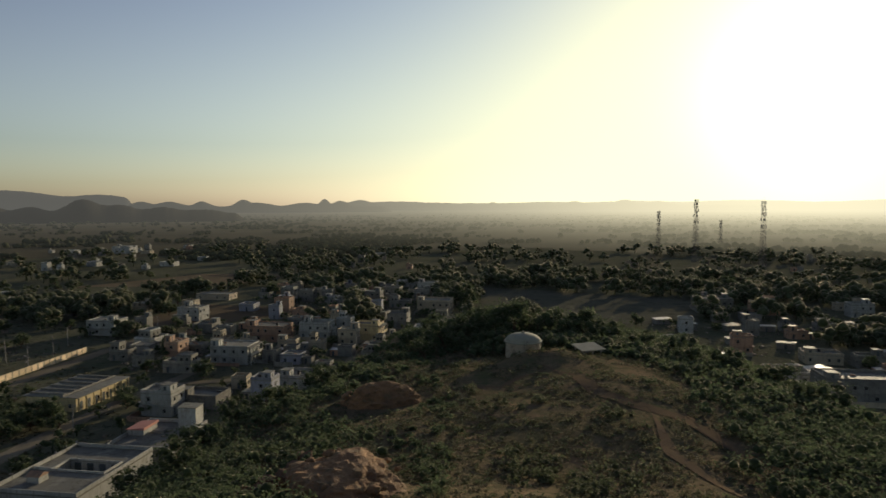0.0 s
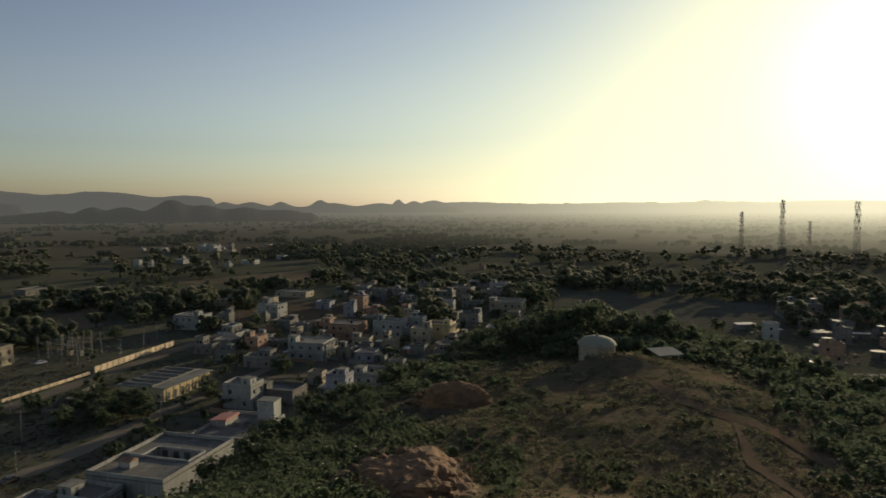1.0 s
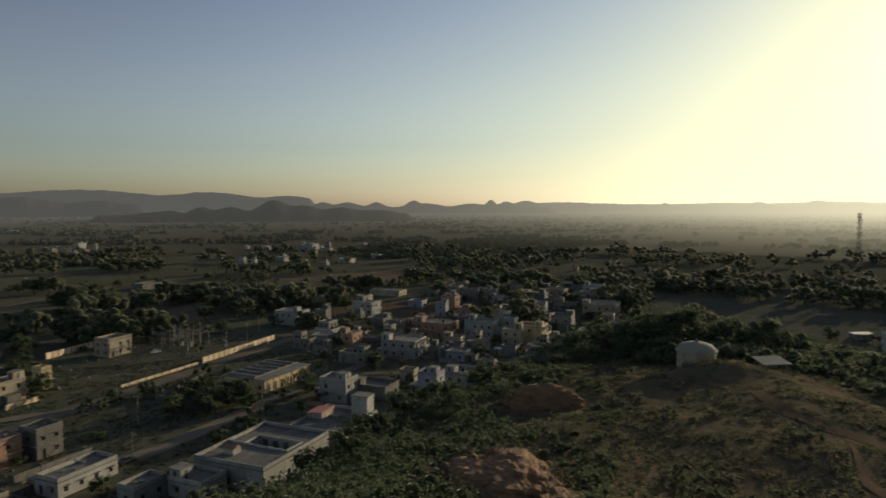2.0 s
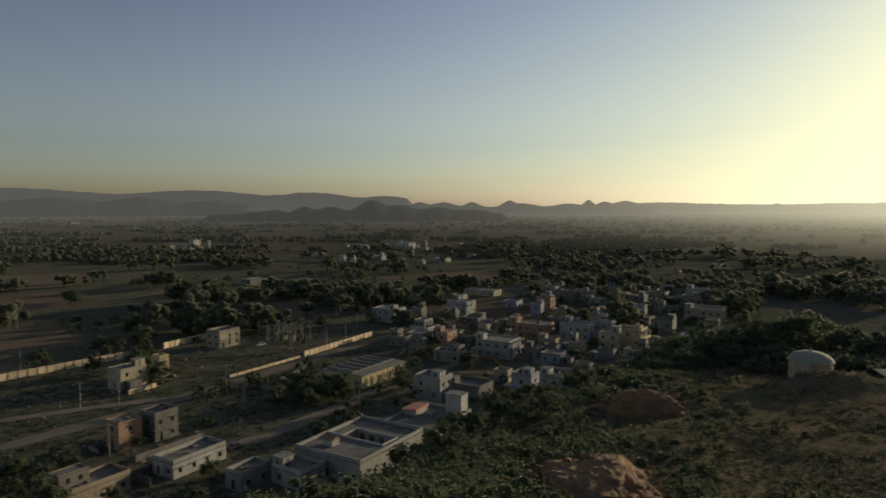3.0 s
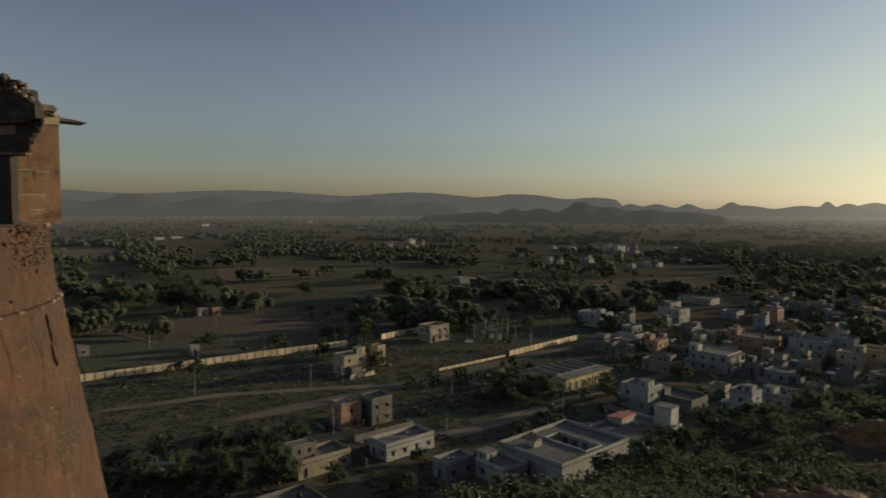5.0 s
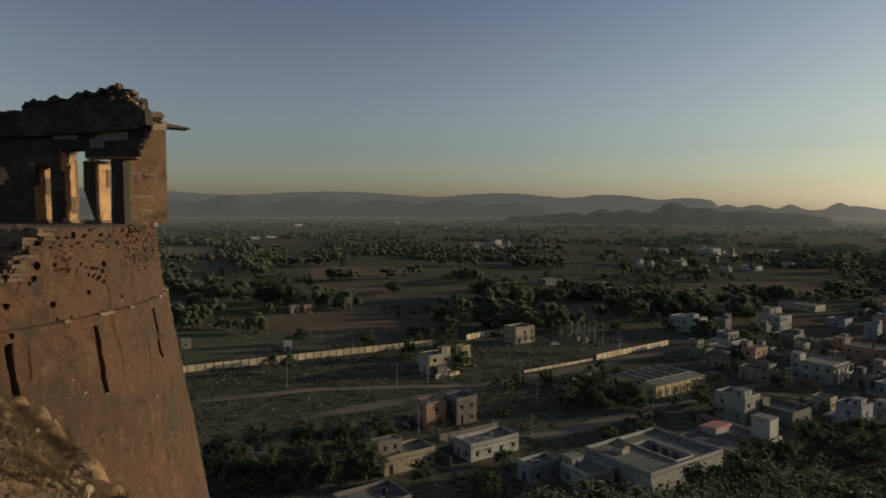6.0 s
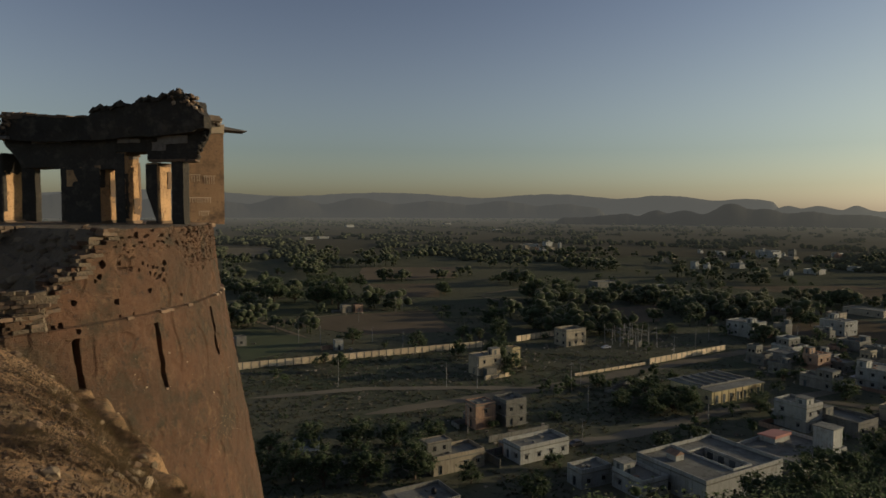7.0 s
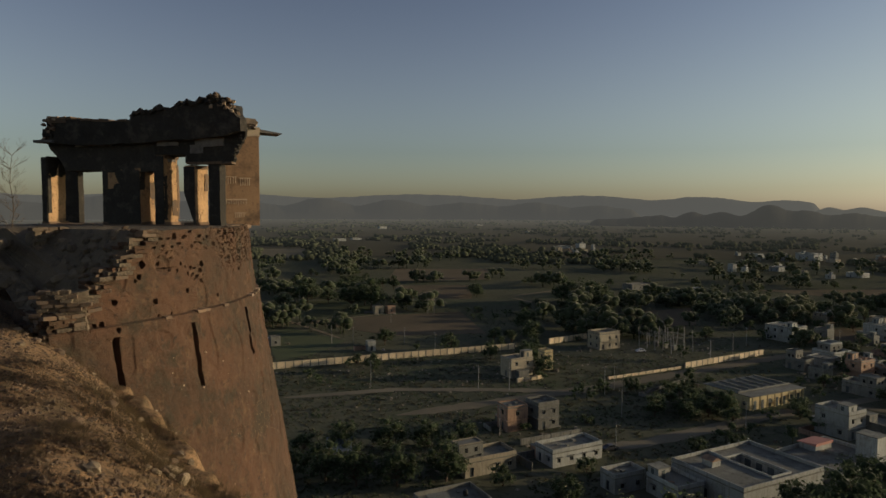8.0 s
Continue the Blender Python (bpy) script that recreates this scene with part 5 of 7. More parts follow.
def house(x, y, w, d, storeys, colour, opts="", turn=-9.0, far=False):
    """A flat-roofed house with parapet. opts: m stair room on the roof, t water tank, b columned balcony, s tin roof."""
    seed = len(HOUSES)
    rng = random.Random(seed)
    HOUSES.append((x, y, max(w, d) * 0.62))
    turn += rng.uniform(-3, 3)
    top = thing("house", x, y, 0, turn, "%s flat-roofed %s village house" % (WORDS[colour], "two-storey" if storeys > 1 else "single-storey"), "house", "village houses")
    mat = PAINT[colour]
    h = storeys * 3.1 + 0.1
    x0, x1, y0, y1 = -w / 2, w / 2, -d / 2, d / 2
    b, wins = Build(), []
    every = 2.9 if not far else 4.5
    corners = [(Vector((x0, y0, 0)), Vector((1, 0, 0)), Vector((0, -1, 0)), w), (Vector((x1, y0, 0)), Vector((0, 1, 0)), Vector((1, 0, 0)), d),
               (Vector((x1, y1, 0)), Vector((-1, 0, 0)), Vector((0, 1, 0)), w), (Vector((x0, y1, 0)), Vector((0, -1, 0)), Vector((-1, 0, 0)), d)]
    for k, (p, u, n, l) in enumerate(corners):
        facade(b, wins, p, u, n, l, -0.4, h, storeys, every, 0 if k == seed % 2 else -1, seed + k)
    wall = part("wall", b, mat, top)
    par = 0.85 if rng.random() < 0.75 else 0.35
    part("roof", Build().box(x0 - 0.18, x1 + 0.18, y0 - 0.18, y1 + 0.18, h, h + 0.16), DECK, top, "flat screed roof")
    pb = Build()
    ring(pb, x0, x1, y0, y1, 0.2, h + 0.16, h + 0.16 + par)
    part("parapet", pb, mat, top)
    if storeys > 1 and not far:
        part("ledge", Build().box(x0 - 0.45, x1 + 0.45, y0 - 0.45, y0, 3.0, 3.1), mat, top)
        part("ledge", Build().box(x1, x1 + 0.45, y0, y1 + 0.3, 3.0, 3.1), mat, top)
    for p, a, what in wins:
        ob = part(what, WINDOW if what == "window" else DOOR, None, top)
        ob.matrix_basis = Matrix.Translation(p) @ pose(0, 0, 0, 0, 0, a)
        if what == "window":
            if not far:
                part("sunshade", SHADE, None, ob)
            part("pane", PANE, None, ob)
    z = h + 0.16
    if "m" in opts:
        mw, md = min(3.0, w * 0.4), min(3.4, d * 0.45)
        mx, my = rng.choice((x0 + 0.2, x1 - 0.2 - mw)), rng.choice((y0 + 0.2, y1 - 0.2 - md))
        room = part("stair_room", Build().box(mx, mx + mw, my, my + md, z, z + 2.3), mat, top)
        part("stair_roof", Build().box(mx - 0.2, mx + mw + 0.2, my - 0.2, my + md + 0.2, z + 2.3, z + 2.42), DECK, room)
        part("stair_door", Build().box(mx + mw * 0.3, mx + mw * 0.3 + 0.85, my - 0.03, my + 0.05, z, z + 1.9), DOOR_AND_SHADE, room)
        part("stair_door", Build().box(mx + mw - 0.04, mx + mw + 0.03, my + md * 0.3, my + md * 0.3 + 0.8, z, z + 1.9), DOOR_AND_SHADE, room)
    if "t" in opts:
        m = pose(x, y, 0, 0, 0, turn)
        p = m @ Vector((rng.uniform(x0 * 0.5, x1 * 0.5), rng.uniform(y0 * 0.5, y1 * 0.5), z))
        roof_tank(p.x, p.y, p.z, rng.random() < 0.7)
    if "b" in opts:
        bal = part("balcony", Build().box(x1, x1 + 1.5, y0, y1, 3.0, 3.15), DECK, top)
        part("balcony_wall", Build().box(x1 + 1.35, x1 + 1.5, y0, y1, 3.15, 4.0), mat, bal)
        n = max(2, int(d / 2.6))
        for i in range(n + 1):
            yy = y0 + 0.15 + (d - 0.3) * i / n
            part("column", Build().box(x1 + 1.2, x1 + 1.45, yy - 0.13, yy + 0.13, -0.3, 6.2 if storeys > 1 else 3.0), PAINT["white"], bal)
        if storeys > 1:
            part("balcony_roof", Build().box(x1, x1 + 1.6, y0, y1, 6.2, 6.34), DECK, bal)
    if not far and rng.random() < 0.6:
        aw, ad, ah = rng.uniform(2.2, 3.6), min(d, rng.uniform(2.8, 5.0)), rng.uniform(2.3, 2.8)
        side = rng.choice((-1, 1))
        ax = x1 + 0.003 if side > 0 else x0 - aw - 0.003
        ay = rng.uniform(y0, y1 - ad)
        shed = part("annexe", Build().box(ax, ax + aw, ay, ay + ad, -0.3, ah), PAINT[rng.choice(("grey", "brown", colour))], top)
        part("annexe_roof", Build().box(ax - 0.15, ax + aw + 0.15, ay - 0.2, ay + ad + 0.2, ah, ah + 0.1), TIN if rng.random() < 0.25 else DECK, shed)
        part("annexe_door", Build().box(ax + aw * 0.3, ax + aw * 0.3 + 0.9, ay - 0.03, ay + 0.04, 0, 1.9), DOOR_AND_SHADE, shed)
    if not far and rng.random() < 0.55:
        yd, yh = rng.uniform(2.5, 5.0), rng.uniform(1.1, 1.9)
        yw = Build().box(x0 - 1.0, x0 - 0.8, y0 - yd, y1, -0.3, yh).box(x0 - 0.8, x1 - rng.uniform(1.0, 2.5), y0 - yd, y0 - yd + 0.2, -0.3, yh)
        part("yard_wall", yw, PAINT[rng.choice(("grey", "brown", "cream"))], top, "low yard wall")
    if not far and "m" not in opts and "n" not in opts and w > 5.5 and rng.random() < 0.6:
        uw, ud, uh = w * rng.uniform(0.35, 0.6), d * rng.uniform(0.4, 0.75), rng.uniform(2.5, 2.9)
        ux, uy = rng.choice((x0 + 0.2, x1 - 0.2 - uw)), rng.choice((y0 + 0.2, y1 - 0.2 - ud))
        up = part("upper_room", Build().box(ux, ux + uw, uy, uy + ud, z, z + uh), PAINT[rng.choice((colour, colour, "grey"))], top)
        part("upper_roof", Build().box(ux - 0.3, ux + uw + 0.3, uy - 0.3, uy + ud + 0.3, z + uh, z + uh + 0.13), DECK, up)
        rim = Build()
        ring(rim, ux, ux + uw, uy, uy + ud, 0.15, z + uh + 0.13, z + uh + rng.choice((0.3, 0.75)))
        part("upper_parapet", rim, mat, up)
        for q in (0.3, 0.7):
            part("upper_window", Build().box(ux + uw * q - 0.4, ux + uw * q + 0.4, uy - 0.02, uy + 0.05, z + 0.95, z + 1.95), GLASS, up)
            part("upper_window", Build().box(ux + uw - 0.05, ux + uw + 0.02, uy + ud * q - 0.4, uy + ud * q + 0.4, z + 0.95, z + 1.95), GLASS, up)
    # clutter of bricks, sheets and bundles on the roof
    for _ in range(3 if not far else 0):
        cx, cy, s = rng.uniform(x0 * 0.6, x1 * 0.6), rng.uniform(y0 * 0.6, y1 * 0.6), rng.uniform(0.3, 0.7)
        part("roof_lumber", Build().box(cx - s, cx + s, cy - s * 0.6, cy + s * 0.6, z, z + s * 0.7), rng.choice((PAINT["brown"], PAINT["grey"], DECK)), top)
    return top


house(-151, 301, 13.2, 10.6, 2, "white", "m")
house(-126, 338, 11.9, 9.5, 2, "white", "m")
house(-200, 353, 14.3, 8.6, 1, "white", "m")
house(-255, 392, 6.3, 5.0, 2, "white", "", far=True)
house(-312, 406, 10.4, 20.9, 1, "grey", "", far=True)
house(-187, 221, 7.6, 10.8, 2, "cream", "")
house(-173, 159, 6.5, 9.2, 2, "cream", "m")
house(-174, 174, 4.2, 3.5, 2, "yellow", "")
house(-131, 119, 5.5, 6.1, 2, "brown", "n")
house(-128, 127, 6.0, 6.6, 2, "grey", "n")
house(-107, 115, 6.6, 14.2, 1, "white", "n")
house(-114, 95, 6.8, 13.0, 1, "cream", "")
house(-99, 75, 8.6, 12.3, 1, "grey", "mt")
house(-80, 117, 8.7, 7.0, 1, "white", "m")
house(-89, 112, 4.7, 7.9, 1, "white", "")
house(-257, 395, 6.2, 5.0, 1, "white", "", far=True)
house(-203, 397, 14.7, 7.3, 1, "grey", "", far=True)
house(-139, 412, 21.4, 10.7, 1, "cream", "", far=True)
house(-125, 286, 5.8, 5.2, 1, "cream", "m")
house(-101, 253, 5.6, 7.9, 2, "brown", "m")
house(-120, 250, 7.2, 5.8, 1, "grey", "")
house(-108, 240, 5.7, 4.6, 1, "grey", "m")
house(-91, 232, 10.6, 6.4, 1, "grey", "")
house(-77, 247, 14.0, 11.2, 2, "white", "bm")
house(-98, 262, 9.7, 6.8, 1, "grey", "m")
house(-74, 287, 15.9, 11.1, 2, "brown", "mt")
house(-55, 292, 13.0, 9.1, 2, "white", "m")
house(-53, 198, 6.4, 6.4, 2, "blue", "mt")
house(-44, 214, 13.4, 10.7, 1, "white", "mt")
house(-78, 185, 9.0, 7.2, 2, "white", "m")
house(-69, 192, 11.6, 9.3, 1, "grey", "m")
house(-51, 293, 7.1, 5.7, 1, "white", "")
house(-32, 288, 11.0, 8.8, 2, "yellow", "mb")
house(-21, 316, 9.4, 8.5, 2, "grey", "m")
house(-4, 360, 17.3, 13.8, 2, "cream", "m")
house(-53, 409, 10.9, 8.7, 1, "grey", "")
house(-41, 398, 9.6, 7.7, 2, "grey", "m")
house(-10, 439, 12.3, 9.9, 2, "white", "m", far=True)
house(-58, 340, 8.3, 6.6, 1, "brown", "")
house(-47, 330, 7.4, 5.9, 2, "grey", "m")
house(-26, 266, 5.7, 4.6, 1, "grey", "")
house(-41, 230, 5.3, 3.7, 1, "grey", "")
house(-24, 379, 11.0, 8.8, 1, "grey", "t")
house(-33, 439, 11.4, 9.1, 1, "cream", "", far=True)
house(-26, 475, 12.4, 9.9, 1, "white", "", far=True)
house(-62, 451, 12.9, 9.1, 1, "grey", "", far=True)
house(1, 323, 8.8, 7.0, 1, "cream", "t")
house(-58, 256, 5.3, 4.2, 1, "grey", "")
house(-50, 266, 5.9, 4.7, 1, "cream", "t")
house(-37, 256, 5.9, 4.1, 1, "grey", "")
house(-64, 249, 5.7, 4.6, 1, "grey", "m")
house(-27, 248, 5.7, 4.5, 1, "grey", "")
house(-64, 211, 4.9, 4.4, 1, "cream", "")
house(-39, 277, 7.8, 6.2, 2, "cream", "m")
house(146, 364, 18.4, 12.9, 2, "grey", "m")
house(167, 352, 11.1, 8.9, 2, "brown", "")
house(213, 343, 11.0, 7.7, 2, "white", "m")
house(138, 244, 12.5, 8.8, 1, "cream", "mt")
house(123, 198, 21.2, 12.7, 2, "grey", "mt")
house(111, 224, 6.2, 4.3, 1, "grey", "")
house(114, 215, 7.4, 5.2, 1, "white", "")
house(152, 238, 9.6, 6.7, 1, "grey", "m")
house(177, 283, 9.9, 6.9, 1, "grey", "")
house(172, 302, 8.5, 6.0, 1, "grey", "")
house(-442, 802, 13.7, 9.6, 1, "white", "", far=True)
house(-390, 822, 20.1, 14.1, 2, "white", "m", far=True)
house(-328, 633, 10.8, 7.6, 1, "white", "", far=True)
house(-347, 791, 11.9, 8.3, 1, "cream", "", far=True)
house(-258, 633, 11.7, 8.2, 1, "white", "", far=True)
house(-336, 890, 10.4, 7.3, 1, "white", "", far=True)
house(-411, 646, 11.1, 7.8, 1, "cream", "", far=True)
house(-247, 694, 9.5, 6.7, 1, "white", "", far=True)
house(-70, 743, 13.6, 9.5, 1, "white", "", far=True)
house(-130, 787, 14.0, 9.8, 1, "grey", "", far=True)
house(-689, 759, 8.7, 12.4, 2, "white", "m", far=True)
house(-551, 636, 12.5, 17.9, 1, "cream", "", far=True)
house(-704, 740, 12.9, 18.5, 1, "white", "", far=True)
house(-397, 629, 9.0, 6.3, 1, "cream", "", far=True)
house(-422, 543, 3.8, 5.5, 2, "white", "", far=True)
house(-330, 640, 11.9, 8.3, 1, "white", "", far=True)
house(-377, 801, 21.1, 14.8, 2, "white", "m", far=True)
house(-258, 635, 14.3, 10.0, 1, "white", "", far=True)
house(-427, 782, 9.4, 6.6, 1, "white", "", far=True)
house(-1103, 609, 12.4, 17.7, 1, "white", "", far=True)
house(-1682, 1014, 15.3, 21.9, 2, "white", "", far=True)
house(-1080, 563, 10.0, 19.9, 1, "white", "", far=True)
house(-1276, 929, 18.2, 26.0, 1, "white", "", far=True)
house(-1799, 1472, 17.8, 25.4, 1, "white", "", far=True)
house(-1220, 1160, 12.0, 17.1, 1, "white", "", far=True)
house(-321, 191, 4.1, 5.1, 1, "cream", "")
house(-318, 197, 3.7, 4.6, 1, "brown", "")
house(-238, 138, 2.7, 3.4, 1, "white", "")
house(-270, 110, 3.3, 4.1, 1, "grey", "")

# the rest of the village, packed between
rv = random.Random(17)
for az0, az1, d0, d1, want in ((0.5, 15, 245, 470, 42), (15, 26, 255, 420, 14), (-35, -17, 255, 430, 16)):
    made = tries = 0
    while made < want and tries < 3000:
        tries += 1
        az, dd = rv.uniform(az0, az1), rv.uniform(d0, d1)
        x, y, w = -dd * math.sin(radians(az)), dd * math.cos(radians(az)), rv.uniform(5, 9.5)
        if land(x, y) > 0.5 or any(math.hypot(x - hx, y - hy) < hr + w * 0.62 + 0.8 for hx, hy, hr in HOUSES) or any((x - px) ** 2 + (y - py) ** 2 < (w * 0.7 + 2) ** 2 for line, _ in ROADS for px, py in line):
            continue
        house(round(x), round(y), w, w * rv.uniform(0.7, 1.1), rv.choice((1, 1, 1, 2)), rv.choice(("grey", "grey", "cream", "white", "brown", "blue")), rv.choice(("", "m", "m", "t")), far=dd > 330)
        made += 1


# hamlets among the trees of the far plain
for az0, az1, d0, d1, want in ((20, 31, 640, 960, 18), (41, 44.5, 900, 985, 9), (2, 12, 560, 760, 9), (-30, -12, 560, 800, 8)):
    made = 0
    while made < want:
        az, dd = rv.uniform(az0, az1), rv.uniform(d0, d1)
        x, y, w = -dd * math.sin(radians(az)), dd * math.cos(radians(az)), rv.uniform(4, 8)
        if any(math.hypot(x - hx, y - hy) < hr + w for hx, hy, hr in HOUSES):
            continue
        house(round(x), round(y), w, w * rv.uniform(0.6, 1.0), rv.choice((1, 1, 1, 2)), rv.choice(("white", "white", "cream", "grey", "brown")), rv.choice(("", "m")), far=True)
        made += 1


# small huts with tin sheets beyond the hill
def shanty(x, y, w, d, turn, pale):
    HOUSES.append((x, y, max(w, d) * 0.62))
    top = thing("shanty", x, y, 0, turn, "low shanty with a %s sheet roof" % ("pale shiny" if pale else "rusty grey"), "shanty", "shanties below the hill")
    b = Build()
    b.box(-w / 2, w / 2, -d / 2, d / 2, -0.3, 2.2)
    part("wall", b, PAINT["grey"], top)
    r = Build()
    n = 10
    for i in range(n + 1):
        xx = -w / 2 - 0.3 + (w + 0.6) * i / n
        zz = 2.45 + (0.05 if i % 2 else 0.0) + 0.3 * i / n
        r.v += [(xx, -d / 2 - 0.3, zz), (xx, d / 2 + 0.3, zz), (xx, -d / 2 - 0.3, zz - 0.03), (xx, d / 2 + 0.3, zz - 0.03)]
    for i in range(n):
        k = i * 4
        r.f += [(k, k + 4, k + 5, k + 1), (k + 2, k + 3, k + 7, k + 6), (k, k + 2, k + 6, k + 4), (k + 1, k + 5, k + 7, k + 3)]
    part("roof_sheet", r, TIN if pale else DECK, top)
    part("door", Build().box(-0.4, 0.4, -d / 2 - 0.03, -d / 2 + 0.02, 0, 1.9), DOOR_AND_SHADE, top)


rs = random.Random(3)
for i in range(34):
    az, dd = rs.uniform(-34, -15.5), rs.uniform(232, 345)
    if any(math.hypot(dd * math.sin(radians(-az)) - hx, dd * math.cos(radians(az)) - hy) < hr + 6 for hx, hy, hr in HOUSES):
        continue
    shanty(dd * math.sin(radians(-az)), dd * math.cos(radians(az)), rs.uniform(4, 8), rs.uniform(3.5, 6), rs.uniform(-30, 20), rs.random() < 0.6)


def tin_shed(x, y, turn):
    HOUSES.append((x, y, 4))
    top = thing("tin_shed", x, y, 0, turn, "small shed with a sloping blue-grey tin roof", "shed")
    part("wall", Build().box(-2.6, 2.6, -1.8, 1.8, -0.3, 2.1), PAINT["grey"], top)
    r = Build()
    for i in range(21):
        xx, zz = -3.0 + 0.3 * i, 0.05 if i % 2 else 0.0
        r.v += [(xx, -2.3, 2.15 + zz), (xx, 2.3, 4.0 + zz), (xx, -2.3, 2.12 + zz), (xx, 2.3, 3.97 + zz)]
    for i in range(20):
        k = i * 4
        r.f += [(k, k + 4, k + 5, k + 1), (k + 2, k + 3, k + 7, k + 6), (k, k + 2, k + 6, k + 4), (k + 1, k + 5, k + 7, k + 3)]
    r.f += [(0, 1, 3, 2), (80, 82, 83, 81)]
    part("roof_sheet", r, BLUETIN, top, "sloping blue-grey tin sheets")
    gable = Build()
    for xx in (-2.6, 2.6):
        gable.face((xx, -1.8, 2.1), (xx, 1.8, 2.1), (xx, 1.8, 3.75))
    gable.face((-2.6, 1.8, 2.1), (2.6, 1.8, 2.1), (2.6, 1.8, 3.75), (-2.6, 1.8, 3.75))
    part("gable_wall", gable, PAINT["grey"], top)
    part("door", Build().box(-0.45, 0.45, -1.84, -1.78, 0, 1.9), DOOR_AND_SHADE, top)


tin_shed(-139, 72, 60)


def school():
    x, y = -108.5, 198
    HOUSES.append((x, y, 17))
    top = thing("school", x, y, 0, -9, "long low yellow building with a ribbed grey flat roof", "building")
    w, d, h = 15.5, 23.0, 4.0
    b, wins = Build(), []
    x0, x1, y0, y1 = -w / 2, w / 2, -d / 2, d / 2
    for k, (p, u, n, l) in enumerate([(Vector((x0, y0, 0)), Vector((1, 0, 0)), Vector((0, -1, 0)), w), (Vector((x1, y0, 0)), Vector((0, 1, 0)), Vector((1, 0, 0)), d),
                                      (Vector((x1, y1, 0)), Vector((-1, 0, 0)), Vector((0, 1, 0)), w), (Vector((x0, y1, 0)), Vector((0, -1, 0)), Vector((-1, 0, 0)), d)]):
        facade(b, wins, p, u, n, l, -0.4, h, 1, 3.2, 3 if k == 1 else -1, k)
    part("wall", b, PAINT["yellow"], top)
    part("roof", Build().box(x0 - 1.0, x1 + 1.0, y0 - 0.5, y1 + 0.5, h, h + 0.2), DECK, top, "flat grey roof")
    for i in range(6):
        yy = y0 + 1.8 + i * (d - 3.6) / 5
        part("roof_beam", Build().box(x0, x1 - 4.6, yy - 0.3, yy + 0.3, h + 0.2, h + 0.75), PAINT["grey"], top)
    part("roof_beam", Build().box(x1 - 4.3, x1 - 3.9, y0, y1, h + 0.2, h + 0.6), PAINT["grey"], top)
    for i in range(8):
        yy = y0 + 0.3 + i * (d - 0.6) / 7
        part("column", Build().box(x1 + 0.65, x1 + 0.9, yy - 0.15, yy + 0.15, -0.3, h), PAINT["yellow"], top)
    # dark panels on the wall stand for the gloom between the columns
    for i in range(7):
        yy = y0 + 0.3 + (i + 0.5) * (d - 0.6) / 7
        part("doorway", Build().box(x1 - 0.02, x1 + 0.03, yy - 1.0, yy + 1.0, 0.0, 2.5), DOOR_AND_SHADE, top, "dark panel for a wide shaded opening")
    for p, a, what in wins:
        ob = part(what, WINDOW if what == "window" else DOOR, None, top)
        ob.matrix_basis = Matrix.Translation(p) @ pose(0, 0, 0, 0, 0, a)
        if what == "window":
            part("pane", PANE, None, ob)


school()


